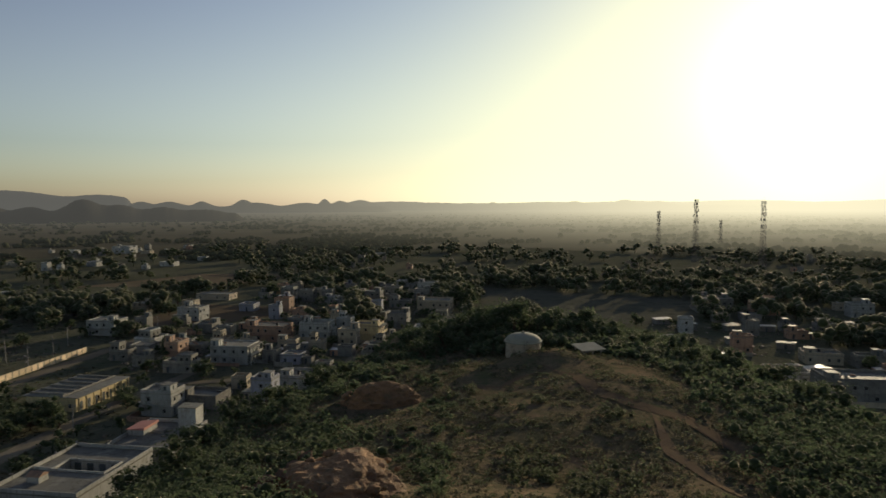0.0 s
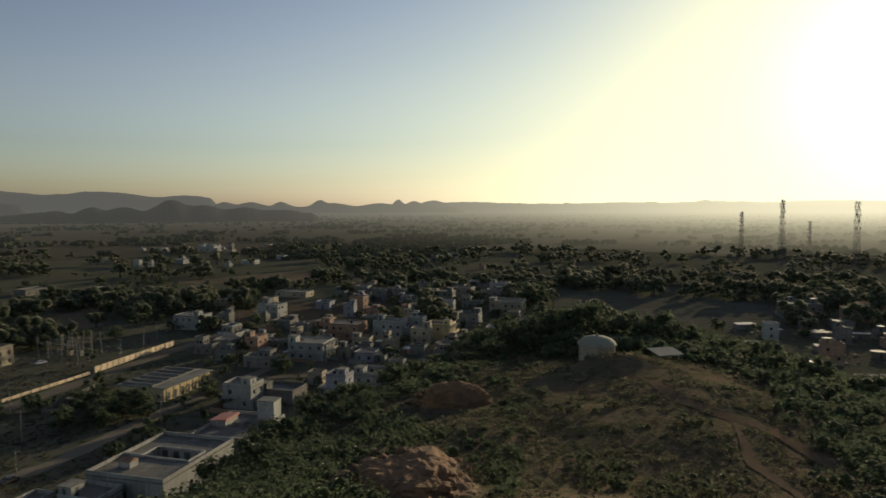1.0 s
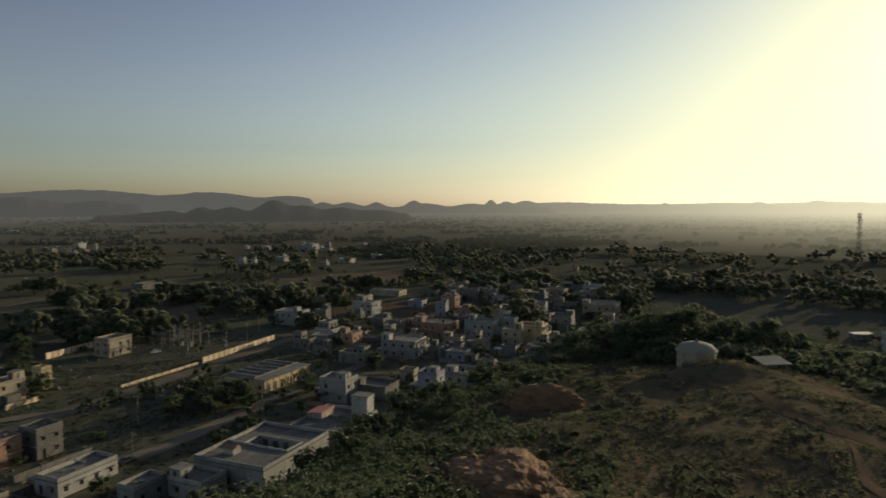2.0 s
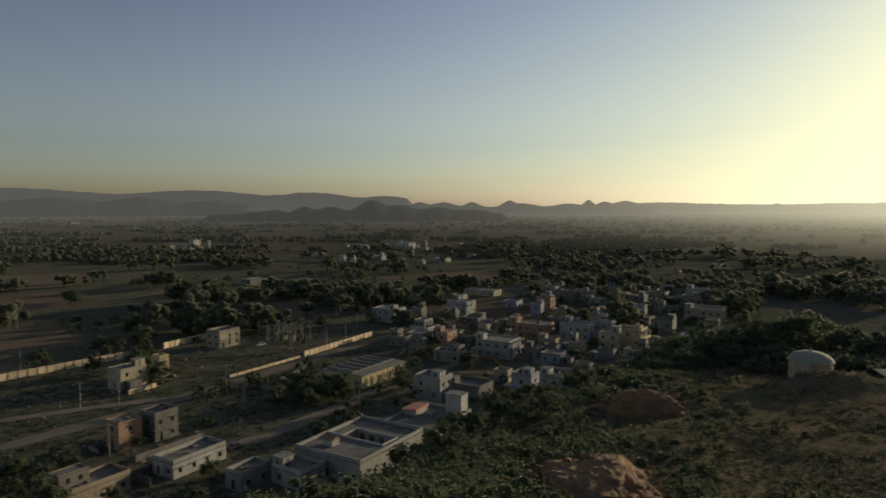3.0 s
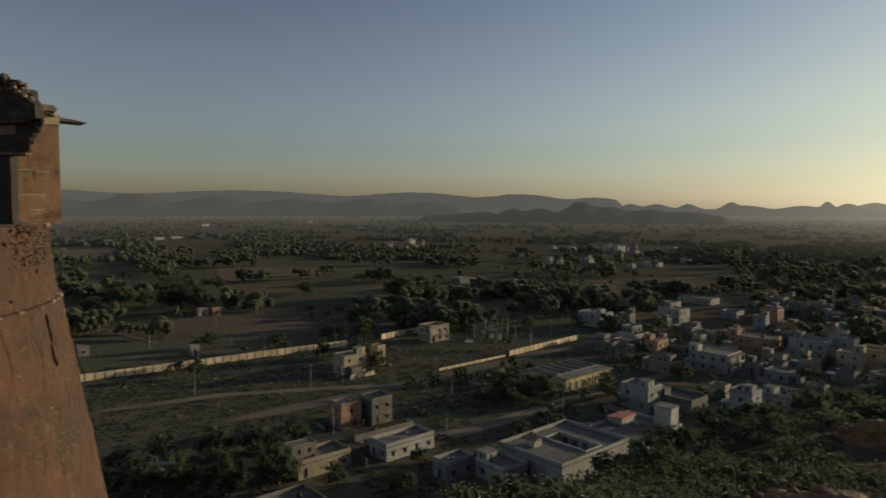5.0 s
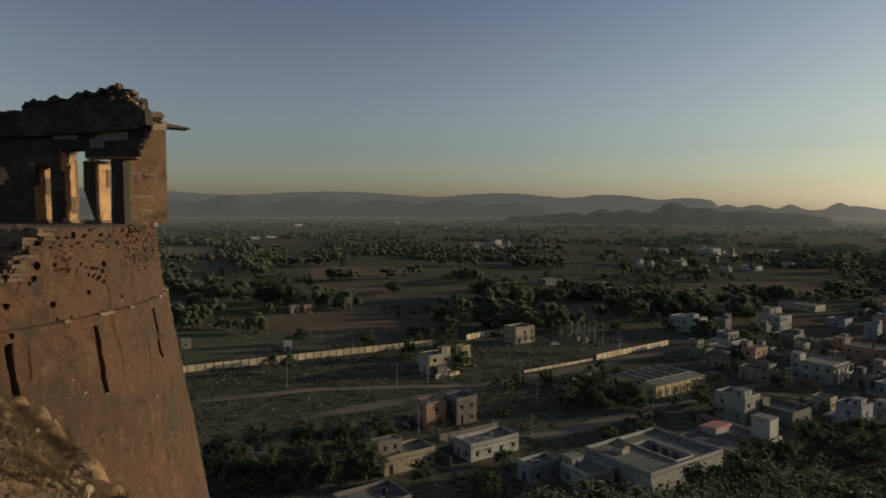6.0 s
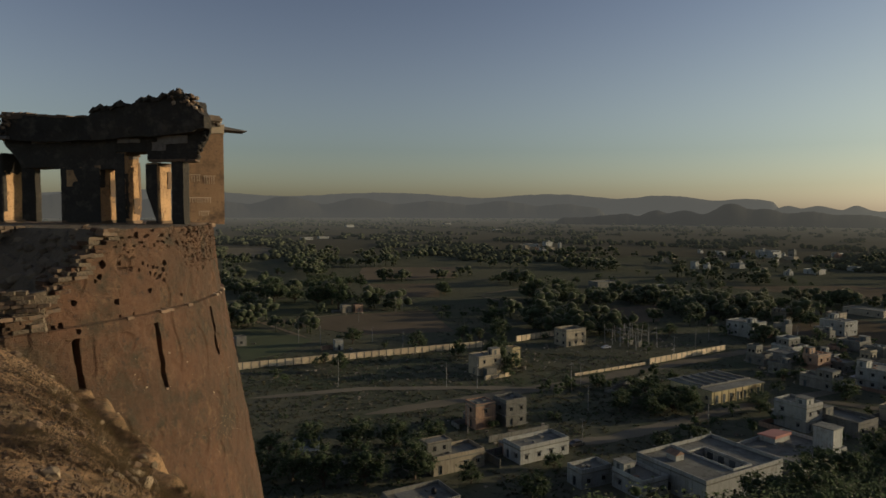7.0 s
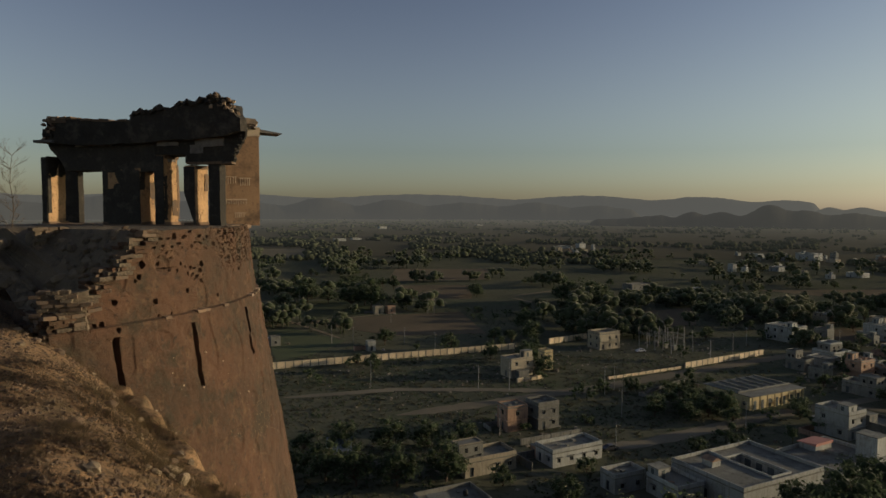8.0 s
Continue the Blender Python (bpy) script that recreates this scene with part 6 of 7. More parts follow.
def courtyard_house():
    x, y, w, d, h = -73.8, 132.8, 18.0, 24.0, 4.6
    HOUSES.append((x, y, 16))
    top = thing("courtyard_house", x, y, 0, -9, "large whitewashed house with flat roofs round a courtyard", "house")
    x0, x1, y0, y1 = -w / 2, w / 2, -d / 2, d / 2
    cx0, cx1, cy0, cy1 = -4.6, 6.8, -1.2, 4.2
    b, wins = Build(), []
    for k, (p, u, n, l) in enumerate([(Vector((x0, y0, 0)), Vector((1, 0, 0)), Vector((0, -1, 0)), w), (Vector((x1, y0, 0)), Vector((0, 1, 0)), Vector((1, 0, 0)), d),
                                      (Vector((x1, y1, 0)), Vector((-1, 0, 0)), Vector((0, 1, 0)), w), (Vector((x0, y1, 0)), Vector((0, -1, 0)), Vector((-1, 0, 0)), d)]):
        facade(b, wins, p, u, n, l, -0.4, h, 1, 3.0, 2 if k == 0 else -1, k)
    inner = [(Vector((cx0, cy0, 0)), Vector((0, 1, 0)), Vector((1, 0, 0)), cy1 - cy0), (Vector((cx0, cy1, 0)), Vector((1, 0, 0)), Vector((0, -1, 0)), cx1 - cx0),
             (Vector((cx1, cy1, 0)), Vector((0, -1, 0)), Vector((-1, 0, 0)), cy1 - cy0), (Vector((cx1, cy0, 0)), Vector((-1, 0, 0)), Vector((0, 1, 0)), cx1 - cx0)]
    for k, (p, u, n, l) in enumerate(inner):
        facade(b, wins, p, u, n, l, -0.4, h, 1, 2.2, 1, k)
    part("wall", b, PAINT["white"], top)
    deck = Build()
    deck.box(x0 - 0.2, cx0, y0 - 0.2, y1 + 0.2, h, h + 0.18)
    deck.box(cx1, x1 + 0.2, y0 - 0.2, y1 + 0.2, h, h + 0.18)
    deck.box(cx0, cx1, y0 - 0.2, cy0, h, h + 0.18)
    deck.box(cx0, cx1, cy1, y1 + 0.2, h, h + 0.18)
    part("roof", deck, DECK, top, "flat screed roof")
    p1, p2 = Build(), Build()
    ring(p1, x0, x1, y0, y1, 0.25, h + 0.18, h + 0.95)
    ring(p2, cx0 - 0.25, cx1 + 0.25, cy0 - 0.25, cy1 + 0.25, 0.25, h + 0.18, h + 0.6)
    part("parapet", p1, PAINT["white"], top)
    part("parapet", p2, PAINT["white"], top)
    part("parapet", Build().box(x0 + 0.25, cx0 - 0.25, -1.45, -1.2, h + 0.18, h + 0.8), PAINT["white"], top)
    part("court_terrace", Build().box(cx0 + 0.003, cx1 - 0.003, cy0 + 0.003, cy1 - 0.003, h - 2.1, h - 1.9), DECK, top, "sunken grey terrace floor")
    # openings are not cut here: flat dark panels imitate their shade
    for i in range(4):
        xx = cx0 + 1.6 + i * 2.8
        part("doorway", Build().box(xx - 0.75, xx + 0.75, cy1 - 0.04, cy1 + 0.03, h - 1.9, h - 0.2), DOOR_AND_SHADE, top, "dark panel for a shaded open door")
    shed = part("roof_shed", Build().box(x0 + 4.2, x0 + 6.8, y0 + 4.4, y0 + 6.8, h + 0.18, h + 1.5), PAINT["white"], top, "small gabled roof shed")
    gable = Build()
    gable.v = [(x0 + 4.0, y0 + 4.2, h + 1.45), (x0 + 7.0, y0 + 4.2, h + 1.45), (x0 + 7.0, y0 + 7.0, h + 1.45), (x0 + 4.0, y0 + 7.0, h + 1.45), (x0 + 4.0, y0 + 5.6, h + 2.2), (x0 + 7.0, y0 + 5.6, h + 2.2)]
    gable.f = [(3, 2, 1, 0), (0, 1, 5, 4), (2, 3, 4, 5), (0, 4, 3), (1, 2, 5)]
    part("shed_roof", gable, PAINT["brown"], shed)
    for i in range(3):
        part("finial", Build().cyl(x0 + 0.12, y1 - 0.4 - i * 3.2, [(h + 0.95, 0.16), (h + 1.3, 0.2), (h + 1.5, 0.1)], 8), PAINT["white"], top)
    for p, a, what in wins:
        ob = part(what, WINDOW if what == "window" else DOOR, None, top)
        ob.matrix_basis = Matrix.Translation(p) @ pose(0, 0, 0, 0, 0, a)
        if what == "window":
            part("pane", PANE, None, ob)


courtyard_house()


def salmon_house():
    x, y = -67.5, 157
    HOUSES.append((x, y, 13))
    top = house(x, y, 15, 19, 1, "white", "", -9)
    top["label"] = "whitewashed house with a salmon rooftop room and a broad terrace"
    z = 3.36
    room = part("roof_room", Build().box(-7.2, -3.2, -1.0, 5.0, z, z + 1.4), PAINT["white"], top)
    r = Build()
    r.v = [(-7.5, -1.3, z + 1.4), (-2.9, -1.3, z + 1.4), (-2.9, 5.3, z + 1.4), (-7.5, 5.3, z + 1.4), (-7.5, -1.3, z + 1.52), (-2.9, -1.3, z + 2.0), (-2.9, 5.3, z + 2.0), (-7.5, 5.3, z + 1.52)]
    r.f = [(3, 2, 1, 0), (4, 5, 6, 7), (0, 1, 5, 4), (1, 2, 6, 5), (2, 3, 7, 6), (3, 0, 4, 7)]
    part("room_roof", r, PAINT["pink"], room, "salmon-pink sloping roof")
    tower = part("stair_room", Build().box(2.0, 6.6, 5.4, 9.3, z, z + 5.0), PAINT["white"], top)
    part("stair_roof", Build().box(1.8, 6.8, 5.2, 9.5, z + 5.0, z + 5.15), DECK, tower)
    part("roof_lumber", rough_box(-2.4, 0.6, 1.0, 3.0, z, z + 0.7, 0.4, 0.15, 4), PAINT["grey"], top)


salmon_house()


# ---- boundary walls ----
def panel_wall(name, label, x0, y0, x1, y1, high, bay, mat):
    l = math.hypot(x1 - x0, y1 - y0)
    n = max(1, round(l / bay))
    bay = l / n
    top = thing(name, x0, y0, 0, math.degrees(math.atan2(y1 - y0, x1 - x0)), label, "wall")
    panel = Build().box(0.16, bay - 0.16, -0.09, 0.09, -0.3, high)
    pm = panel.mesh("panel", mat)
    pier = Build().box(-0.17, 0.17, -0.17, 0.17, -0.3, high + 0.12).mesh("pier", PAINT["grey"])
    cope = Build().box(0.18, bay - 0.18, -0.13, 0.13, high + 0.003, high + 0.08).mesh("coping", mat)
    for i in range(n + 1):
        part("pier", pier, None, top).location = (i * bay, 0, 0)
        if i < n:
            part("panel", pm, None, top).location = (i * bay, 0, random.uniform(-0.04, 0.04))
            part("coping", cope, None, top).location = (i * bay, 0, 0.0)
    return top


panel_wall("boundary_wall", "long cream boundary wall of panels between piers", -238, 62, -206, 188, 2.4, 3.0, WALLPANEL)
panel_wall("boundary_wall", "cream boundary wall of panels between piers", -205, 207, -204, 230, 2.4, 3.0, WALLPANEL)
panel_wall("boundary_wall", "cream roadside wall of panels", -144.5, 216, -140, 262, 2.1, 3.0, WALLPANEL)
panel_wall("low_wall", "low dusty roadside wall", -150, 180, -145, 214, 0.9, 3.4, WALLPANEL)
panel_wall("low_wall", "low grey garden wall", -131, 172, -133, 200, 1.1, 3.4, PAINT["grey"])
panel_wall("low_wall", "low grey garden wall", -131, 172, -116, 175, 1.1, 3.4, PAINT["grey"])
panel_wall("low_wall", "low cream wall", -165, 152, -164, 163, 1.4, 2.8, WALLPANEL)
panel_wall("low_wall", "low grey yard wall", -120, 112, -117, 130, 1.5, 3.0, PAINT["grey"])
panel_wall("low_wall", "low grey yard wall", -133, 74, -118, 78, 1.5, 3.0, PAINT["grey"])


# ---- poles, substation, masts, vehicles ----
def pole(x, y, high=8.0, arm=True):
    top = thing("utility_pole", x, y, 0, random.uniform(-30, 30), "slim concrete utility pole", "pole", "utility poles")
    part("shaft", Build().tube((0, 0, -0.5), (0, 0, high), 0.12, 0.08, 8), CONCRETE, top)
    if arm:
        bar = part("crossarm", Build().box(-0.9, 0.9, -0.05, 0.05, high - 0.6, high - 0.5), STEEL, top)
        for s in (-0.8, 0.0, 0.8):
            part("insulator", Build().cyl(s, 0, [(high - 0.5, 0.05), (high - 0.4, 0.07), (high - 0.25, 0.04)], 6), PAINT["white"], bar)


for px, py, ph in [(-359, 161, 8), (-303, 212, 9), (-300, 214, 9), (-261, 132, 8), (-251, 137, 8), (-242, 157, 7), (-225, 161, 7), (-188, 109, 9), (-166, 136, 8), (-159, 143, 10), (-138, 164, 9), (-140, 171, 8),
                   (-154, 274, 8), (-147, 236, 8), (-149, 255, 8), (-128, 112, 8), (-120, 150, 8), (-95, 170, 7), (-104, 128, 7), (-330, 205, 8), (-290, 180, 7), (-60, 236, 7), (-34, 262, 7), (-130, 305, 7)]:
    pole(px, py, ph)


POLEWHITE = material("pale_pole_paint", (0.30, 0.28, 0.25), (0.21, 0.195, 0.17), 1.0, 0.8, 0.1, vary=0.15)


def substation():
    top = thing("substation", -170, 240, 0, -9, "small substation of slim poles and steel gantries", "substation")
    for i, j in itertools.product(range(5), range(3)):
        part("post", Build().tube((i * 4.5 - 9, j * 6 - 6, -0.4), (i * 4.5 - 9 + random.uniform(-0.9, 0.9), j * 6 - 6, random.uniform(7.0, 10.0)), 0.2, 0.13, 6), POLEWHITE, top)
    for j in range(3):
        g = Build()
        for z in (5.6, 6.1):
            g.box(-9, 9, j * 6 - 6.06, j * 6 - 5.94, z, z + 0.1)
        for i in range(18):
            g.tube((i - 9, j * 6 - 6, 5.65), (i - 8.5, j * 6 - 6, 6.15), 0.03, n=4)
        part("gantry", g, POLEWHITE, top)
    for i in range(3):
        t = part("transformer", Build().box(i * 5 - 6.2, i * 5 - 4.6, -1.0, 0.8, 0.3, 2.3), PAINT["grey"], top)
        for s in range(3):
            part("bushing", Build().cyl(i * 5 - 5.9 + s * 0.5, 0, [(2.3, 0.08), (2.9, 0.05)], 6), PAINT["white"], t)


substation()


def mast(x, y, high, wide, group="telecom masts"):
    top = thing("telecom_mast", x, y, 0, 20, "tall steel lattice telecom mast with panel antennas", "mast", group)
    n = int(high / 2.6)

    def half(z):
        return wide * (0.5 - 0.34 * z / high)

    for sx, sy in ((-1, -1), (1, -1), (1, 1), (-1, 1)):
        part("leg", Build().tube((sx * half(0), sy * half(0), -0.5), (sx * half(high), sy * half(high), high), 0.16, 0.1, 5), STEEL, top)
    b = Build()
    c = ((-1, -1), (1, -1), (1, 1), (-1, 1))
    for i in range(n):
        z0, z1 = high * i / n, high * (i + 1) / n
        for k in range(4):
            (ax, ay), (bx, by) = c[k], c[(k + 1) % 4]
            b.tube((ax * half(z0), ay * half(z0), z0), (bx * half(z1), by * half(z1), z1), 0.07, n=4)
            b.tube((bx * half(z0), by * half(z0), z0), (ax * half(z1), ay * half(z1), z1), 0.07, n=4)
            b.tube((ax * half(z0), ay * half(z0), z0), (bx * half(z0), by * half(z0), z0), 0.07, n=4)
    part("bracing", b, STEEL, top)
    for q, z in enumerate((high - 1.5, high - 4.5, high - 7.5, high - 11, high - 16, high - 22)):
        r = half(z) + 0.9
        for k in range(4 if q % 2 else 3):
            a = radians(120 * k + z * 11)
            part("panel_antenna", Build().box(r * math.cos(a) - 0.3, r * math.cos(a) + 0.3, r * math.sin(a) - 0.2, r * math.sin(a) + 0.2, z - 1.3, z + 1.3), CONCRETE, top)
    part("dish", Build().cyl(1.4, 0.4, [(high - 13.4, 0.1), (high - 13.2, 0.7), (high - 12.2, 0.7), (high - 12.0, 0.1)], 12), PAINT["white"], top)
    part("spike", Build().tube((0, 0, high - 0.5), (0, 0, high + 3.5), 0.06, 0.03, 4), STEEL, top)


mast(260, 815, 49, 4.2)
mast(245, 655, 62, 4.6)
mast(405, 985, 34, 3.6)
mast(274, 578, 60, 4.6)


def car(x, y, turn, paint, label):
    top = thing("car", x, y, 0.02, turn, label, "car", "parked vehicles")
    b = Build()
    prof = [(-1.95, 0.35), (-1.98, 0.8), (-1.1, 0.95), (-0.5, 1.42), (0.75, 1.45), (1.5, 1.0), (1.95, 0.85), (1.95, 0.35)]
    k = len(prof)
    b.v = [(px, -0.78 if pz < 1.1 else -0.62, pz) for px, pz in prof] + [(px, 0.78 if pz < 1.1 else 0.62, pz) for px, pz in prof]
    b.f = [tuple(range(k)), tuple(reversed(range(k, 2 * k)))] + [((i + 1) % k, i, k + i, k + (i + 1) % k) for i in range(k)]
    part("body", b, paint, top)
    for s in (-1, 1):
        part("side_window", Build().box(-0.75, 0.95, s * 0.73 - 0.03, s * 0.73 + 0.03, 1.0, 1.32), GLASS, top)
        for wx in (-1.25, 1.25):
            wh = Build().tube((wx, s * 0.62, 0.32), (wx, s * 0.82, 0.32), 0.32, n=12)
            wheel = part("wheel", wh, RUBBER, top)
            part("rim", Build().tube((wx, s * 0.8, 0.32), (wx, s * 0.835, 0.32), 0.18, n=10), STEEL, wheel)
    for s in (-0.5, 0.5):
        part("headlight", Build().box(-2.0, -1.93, s - 0.15, s + 0.15, 0.6, 0.75), GLASS, top)


car(-172, 226, 70, CARPAINT, "small white car parked on a dusty road")
car(-105, 127, 75, DARKPAINT, "small dark car parked on a village street")


# ---- trees, woods and scrub ----
def free(x, y, gap=1.5):
    if land(x, y) > 3 or math.hypot(x, y) < 60:
        return False
    if any((x - hx) ** 2 + (y - hy) ** 2 < (hr + gap) ** 2 for hx, hy, hr in HOUSES):
        return False
    for line, w in ROADS:
        if any((x - px) ** 2 + (y - py) ** 2 < (w * 0.5 + gap) ** 2 for px, py in line[::3]):
            return False
    for poly in FIELDS:
        inside = False
        for (xa, ya), (xb, yb) in zip(poly, poly[1:] + poly[:1]):
            if (ya > y) != (yb > y) and x < (xb - xa) * (y - ya) / (yb - ya) + xa:
                inside = not inside
        if inside:
            return False
    return True


for tx, ty, k, s in [(13, 377, 2, 1.5), (-142, 347, 2, 1.0), (-108, 422, 2, 1.1), (184, 432, 2, 1.3), (-80, 222, 0, 1.1), (-90, 189, 1, 1.0), (-334, 194, 2, 2.0), (-344, 186, 2, 1.7), (-352, 200, 2, 1.6), (-384, 178, 2, 1.7), (-372, 186, 0, 1.7),
                     (-396, 186, 2, 1.0), (-245, 149, 0, 1.2), (-168, 167, 0, 1.1), (-214, 205, 2, 1.2), (-222, 214, 0, 1.3), (-236, 222, 2, 1.3), (-205, 246, 2, 1.2), (-261, 258, 2, 1.0), (-286, 303, 2, 2.0), (-276, 314, 2, 1.9), (-262, 308, 2, 1.7), (-295, 315, 0, 1.9), (-212, 329, 2, 1.0), (-231, 301, 0, 1.0), (-187, 176, 2, 0.9), (-180, 172, 0, 1.0),
                     (-117, 74, 2, 1.1), (-113, 84, 2, 1.0), (-122, 67, 2, 1.0), (-133, 58, 0, 1.1), (-128, 63, 2, 1.0), (-121, 90, 0, 1.1), (-99, 170, 1, 1.0), (-111, 183, 1, 0.9), (-94, 196, 3, 1.1), (-123, 197, 1, 0.8),
                     (-126, 190, 3, 0.9), (-111, 166, 0, 0.9), (-115, 158, 2, 0.8), (-119, 165, 0, 0.8), (-110, 174, 1, 0.9), (-99, 112, 3, 0.8), (-96, 104, 5, 1.0),
                     (-127, 100, 0, 1.0), (-132, 92, 2, 0.9), (-136, 84, 2, 1.0), (-141, 74, 2, 1.0), (-146, 66, 1, 1.1), (-91, 97, 3, 1.1), (-104, 92, 1, 0.9), (-128, 120, 5, 1.1), (-122, 138, 5, 1.0), (-151, 50, 0, 1.1), (-140, 50, 1, 1.0),
                     (-106, 170, 0, 1.0), (-104, 176, 2, 0.8), (-107, 163, 1, 1.0), (-113, 171, 0, 0.9), (-116, 178, 1, 1.0), (-120, 172, 0, 0.8), (-122, 180, 1, 1.0), (-117, 188, 5, 1.2), (-128, 183, 3, 1.0), (-88, 258, 0, 0.9), (-70, 262, 1, 1.0), (-110, 268, 0, 0.9), (-118, 276, 1, 0.9), (-56, 250, 1, 0.8), (-108, 262, 2, 0.8)]:
    tree(tx, ty, k, s)
for tx, ty, k, s in [(9, 121, 3, 1.5), (12, 118, 1, 1.25), (17, 122, 3, 1.4), (21, 119, 3, 1.35), (25, 121, 1, 1.2), (28, 117, 3, 1.15), (4, 119, 3, 1.2), (0, 117, 3, 1.1), (-4, 112, 3, 0.85), (-8, 108, 3, 0.85), (-2, 124, 1, 0.8),
                     (-11, 102, 3, 0.8), (-14, 97, 3, 0.8), (-6, 116, 1, 0.8), (2, 111, 3, 0.7), (-3, 105, 3, 0.7), (-7, 100, 3, 0.7), (-17, 90, 3, 0.8), (-20, 84, 3, 0.8), (-15, 84, 3, 0.7), (-24, 77, 3, 0.9), (-20, 74, 1, 0.7), (-27, 70, 3, 0.9),
                     (-24, 66, 3, 0.8), (-29, 62, 3, 0.8), (6, 126, 0, 0.8), (10, 127, 0, 0.85), (33, 112, 3, 0.9), (38, 106, 3, 0.9), (42, 99, 3, 0.9), (46, 92, 3, 0.9), (36, 98, 3, 0.8), (49, 84, 3, 0.9), (44, 80, 3, 0.8), (-23, 58, 3, 0.8)]:
    tree(tx, ty, k, s * (0.85 if tx < -5 else 1.0))
    PLANTED.pop()
rt = random.Random(11)
while len(PLANTED) < 285:
    az, dd = rt.uniform(-36, 72), 110 + 480 * math.sqrt(rt.random())
    x, y = -dd * math.sin(radians(az)), dd * math.cos(radians(az))
    dense = noise.noise((x / 48, y / 48, 6)) + 0.5 * noise.noise((x / 17, y / 17, 2))
    town = -70 < x < 10 and 180 < y < 340
    if dense < (-0.1 if town else -0.06) + (0.25 if az > 40 and dd < 260 else 0) or not free(x, y) or any((x - a) ** 2 + (y - b_) ** 2 < 12 for a, b_ in PLANTED):
        continue
    tree(x, y, rt.choice((0, 0, 1, 1, 2, 3, 3, 4, 5)), rt.uniform(0.75, 1.15))


def wild_tree(b, rw, x, y, s, fine):
    """A wide uneven crown of overlapping clumps over a short trunk; s is half its width."""
    z = land(x, y)
    b.tube((x, y, z - 0.3), (x + rw.uniform(-0.1, 0.1) * s, y, z + 0.8 * s), 0.06 * s, 0.03 * s, 4)
    wide, tall = rw.uniform(0.8, 1.15), rw.uniform(0.85, 1.2)
    for q in range(11 if fine else 7):
        a, r = rw.uniform(0, 6.28), 0.62 * s * math.sqrt(rw.random())
        up = s * tall * (0.45 + 0.75 * rw.random() * (1 - (r / s) ** 2))
        leaf_clump(b, Vector((x + wide * r * math.cos(a), y + r * math.sin(a), z + up)), s * rw.uniform(0.34, 0.52), 30 if fine else 13, 0.028 * s + 0.15, 0.64)


def far_woods():
    b, far = Build(), Build()
    rw = random.Random(5)
    random.seed(21)
    n = tries = 0
    while n < 1650 and tries < 60000:
        tries += 1
        az, dd = rw.uniform(-40, 92), 310 * math.exp(rw.random() * 1.0)
        x, y = -dd * math.sin(radians(az)), dd * math.cos(radians(az))
        # belts along the field edges, thickets between, open land elsewhere
        belt = noise.noise((x / 120 + 0.5 * y / 120, y / 55, 6)) + 0.55 * noise.noise((x / 38, y / 30, 9))
        if belt < (0.16 if az > 34 and dd < 760 else 0.06) or not free(x, y, 3):
            continue
        wild_tree(b, rw, x, y, rw.uniform(3.2, 5.5) if rw.random() < 0.35 else rw.uniform(5.5, 10.0), dd < 560)
        n += 1
    n = tries = 0
    while n < 5200 and tries < 90000:
        tries += 1
        az, dd = rw.uniform(-40, 96), 720 * math.exp(rw.random() * 1.66)
        x, y = -dd * math.sin(radians(az)), dd * math.cos(radians(az))
        belt = noise.noise((x / 300, y / 120, 16)) + 0.6 * noise.noise((x / 70, y / 50, 19))
        if belt < 0.12 or not free(x, y, 3):
            continue
        s, z = rw.uniform(3.5, 8.0), land(x, y)
        for q in range(3):
            leaf_clump(far, Vector((x + rw.uniform(-0.9, 0.9) * s, y + rw.uniform(-0.9, 0.9) * s, z + s * rw.uniform(0.2, 0.6))), s * rw.uniform(0.5, 0.8), 2, 0.5, 0.9)
        n += 1
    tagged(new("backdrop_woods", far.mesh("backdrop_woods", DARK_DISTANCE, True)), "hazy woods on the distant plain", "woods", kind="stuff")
    tagged(new("far_woods", b.mesh("far_woods", WOODS, True)), "belts of dusty green trees over the far plain", "woods", kind="stuff")


def plain_trees():
    """Lesser trees between the houses and fields, past those that stand alone."""
    b = Build()
    rw = random.Random(31)
    random.seed(24)
    n = tries = 0
    while n < 350 and tries < 20000:
        tries += 1
        az, dd = rw.uniform(-38, 70), 120 + 420 * math.sqrt(rw.random())
        x, y = -dd * math.sin(radians(az)), dd * math.cos(radians(az))
        dense = noise.noise((x / 48, y / 48, 6)) + 0.5 * noise.noise((x / 17, y / 17, 2))
        if dense < (0.1 if az > 38 else -0.12) or not free(x, y, 2) or land(x, y) > 3:
            continue
        s = rw.uniform(2.2, 4.2)
        b.tube((x, y, -0.3), (x, y, s * 0.9), 0.18, 0.1, 4)
        for _ in range(7):
            leaf_clump(b, Vector((x + rw.gauss(0, 0.36) * s, y + rw.gauss(0, 0.36) * s, s * rw.uniform(0.55, 1.25))), s * rw.uniform(0.28, 0.46), 20, 0.28, 0.6)
        n += 1
    n = 0
    while n < 130:
        x, y = rw.uniform(-112, 12), rw.uniform(178, 430)
        if not free(x, y, -1.2) or land(x, y) > 3:
            continue
        s = rw.uniform(1.7, 3.3)
        b.tube((x, y, -0.3), (x, y, s * 0.9), 0.16, 0.1, 4)
        for _ in range(6):
            leaf_clump(b, Vector((x + rw.gauss(0, 0.36) * s, y + rw.gauss(0, 0.36) * s, s * rw.uniform(0.6, 1.4))), s * rw.uniform(0.28, 0.46), 20, 0.28, 0.6)
        n += 1
    tagged(new("plain_trees", b.mesh("plain_trees", LEAF, True)), "low green trees among the houses and fields", "trees", kind="stuff")


far_woods()
plain_trees()


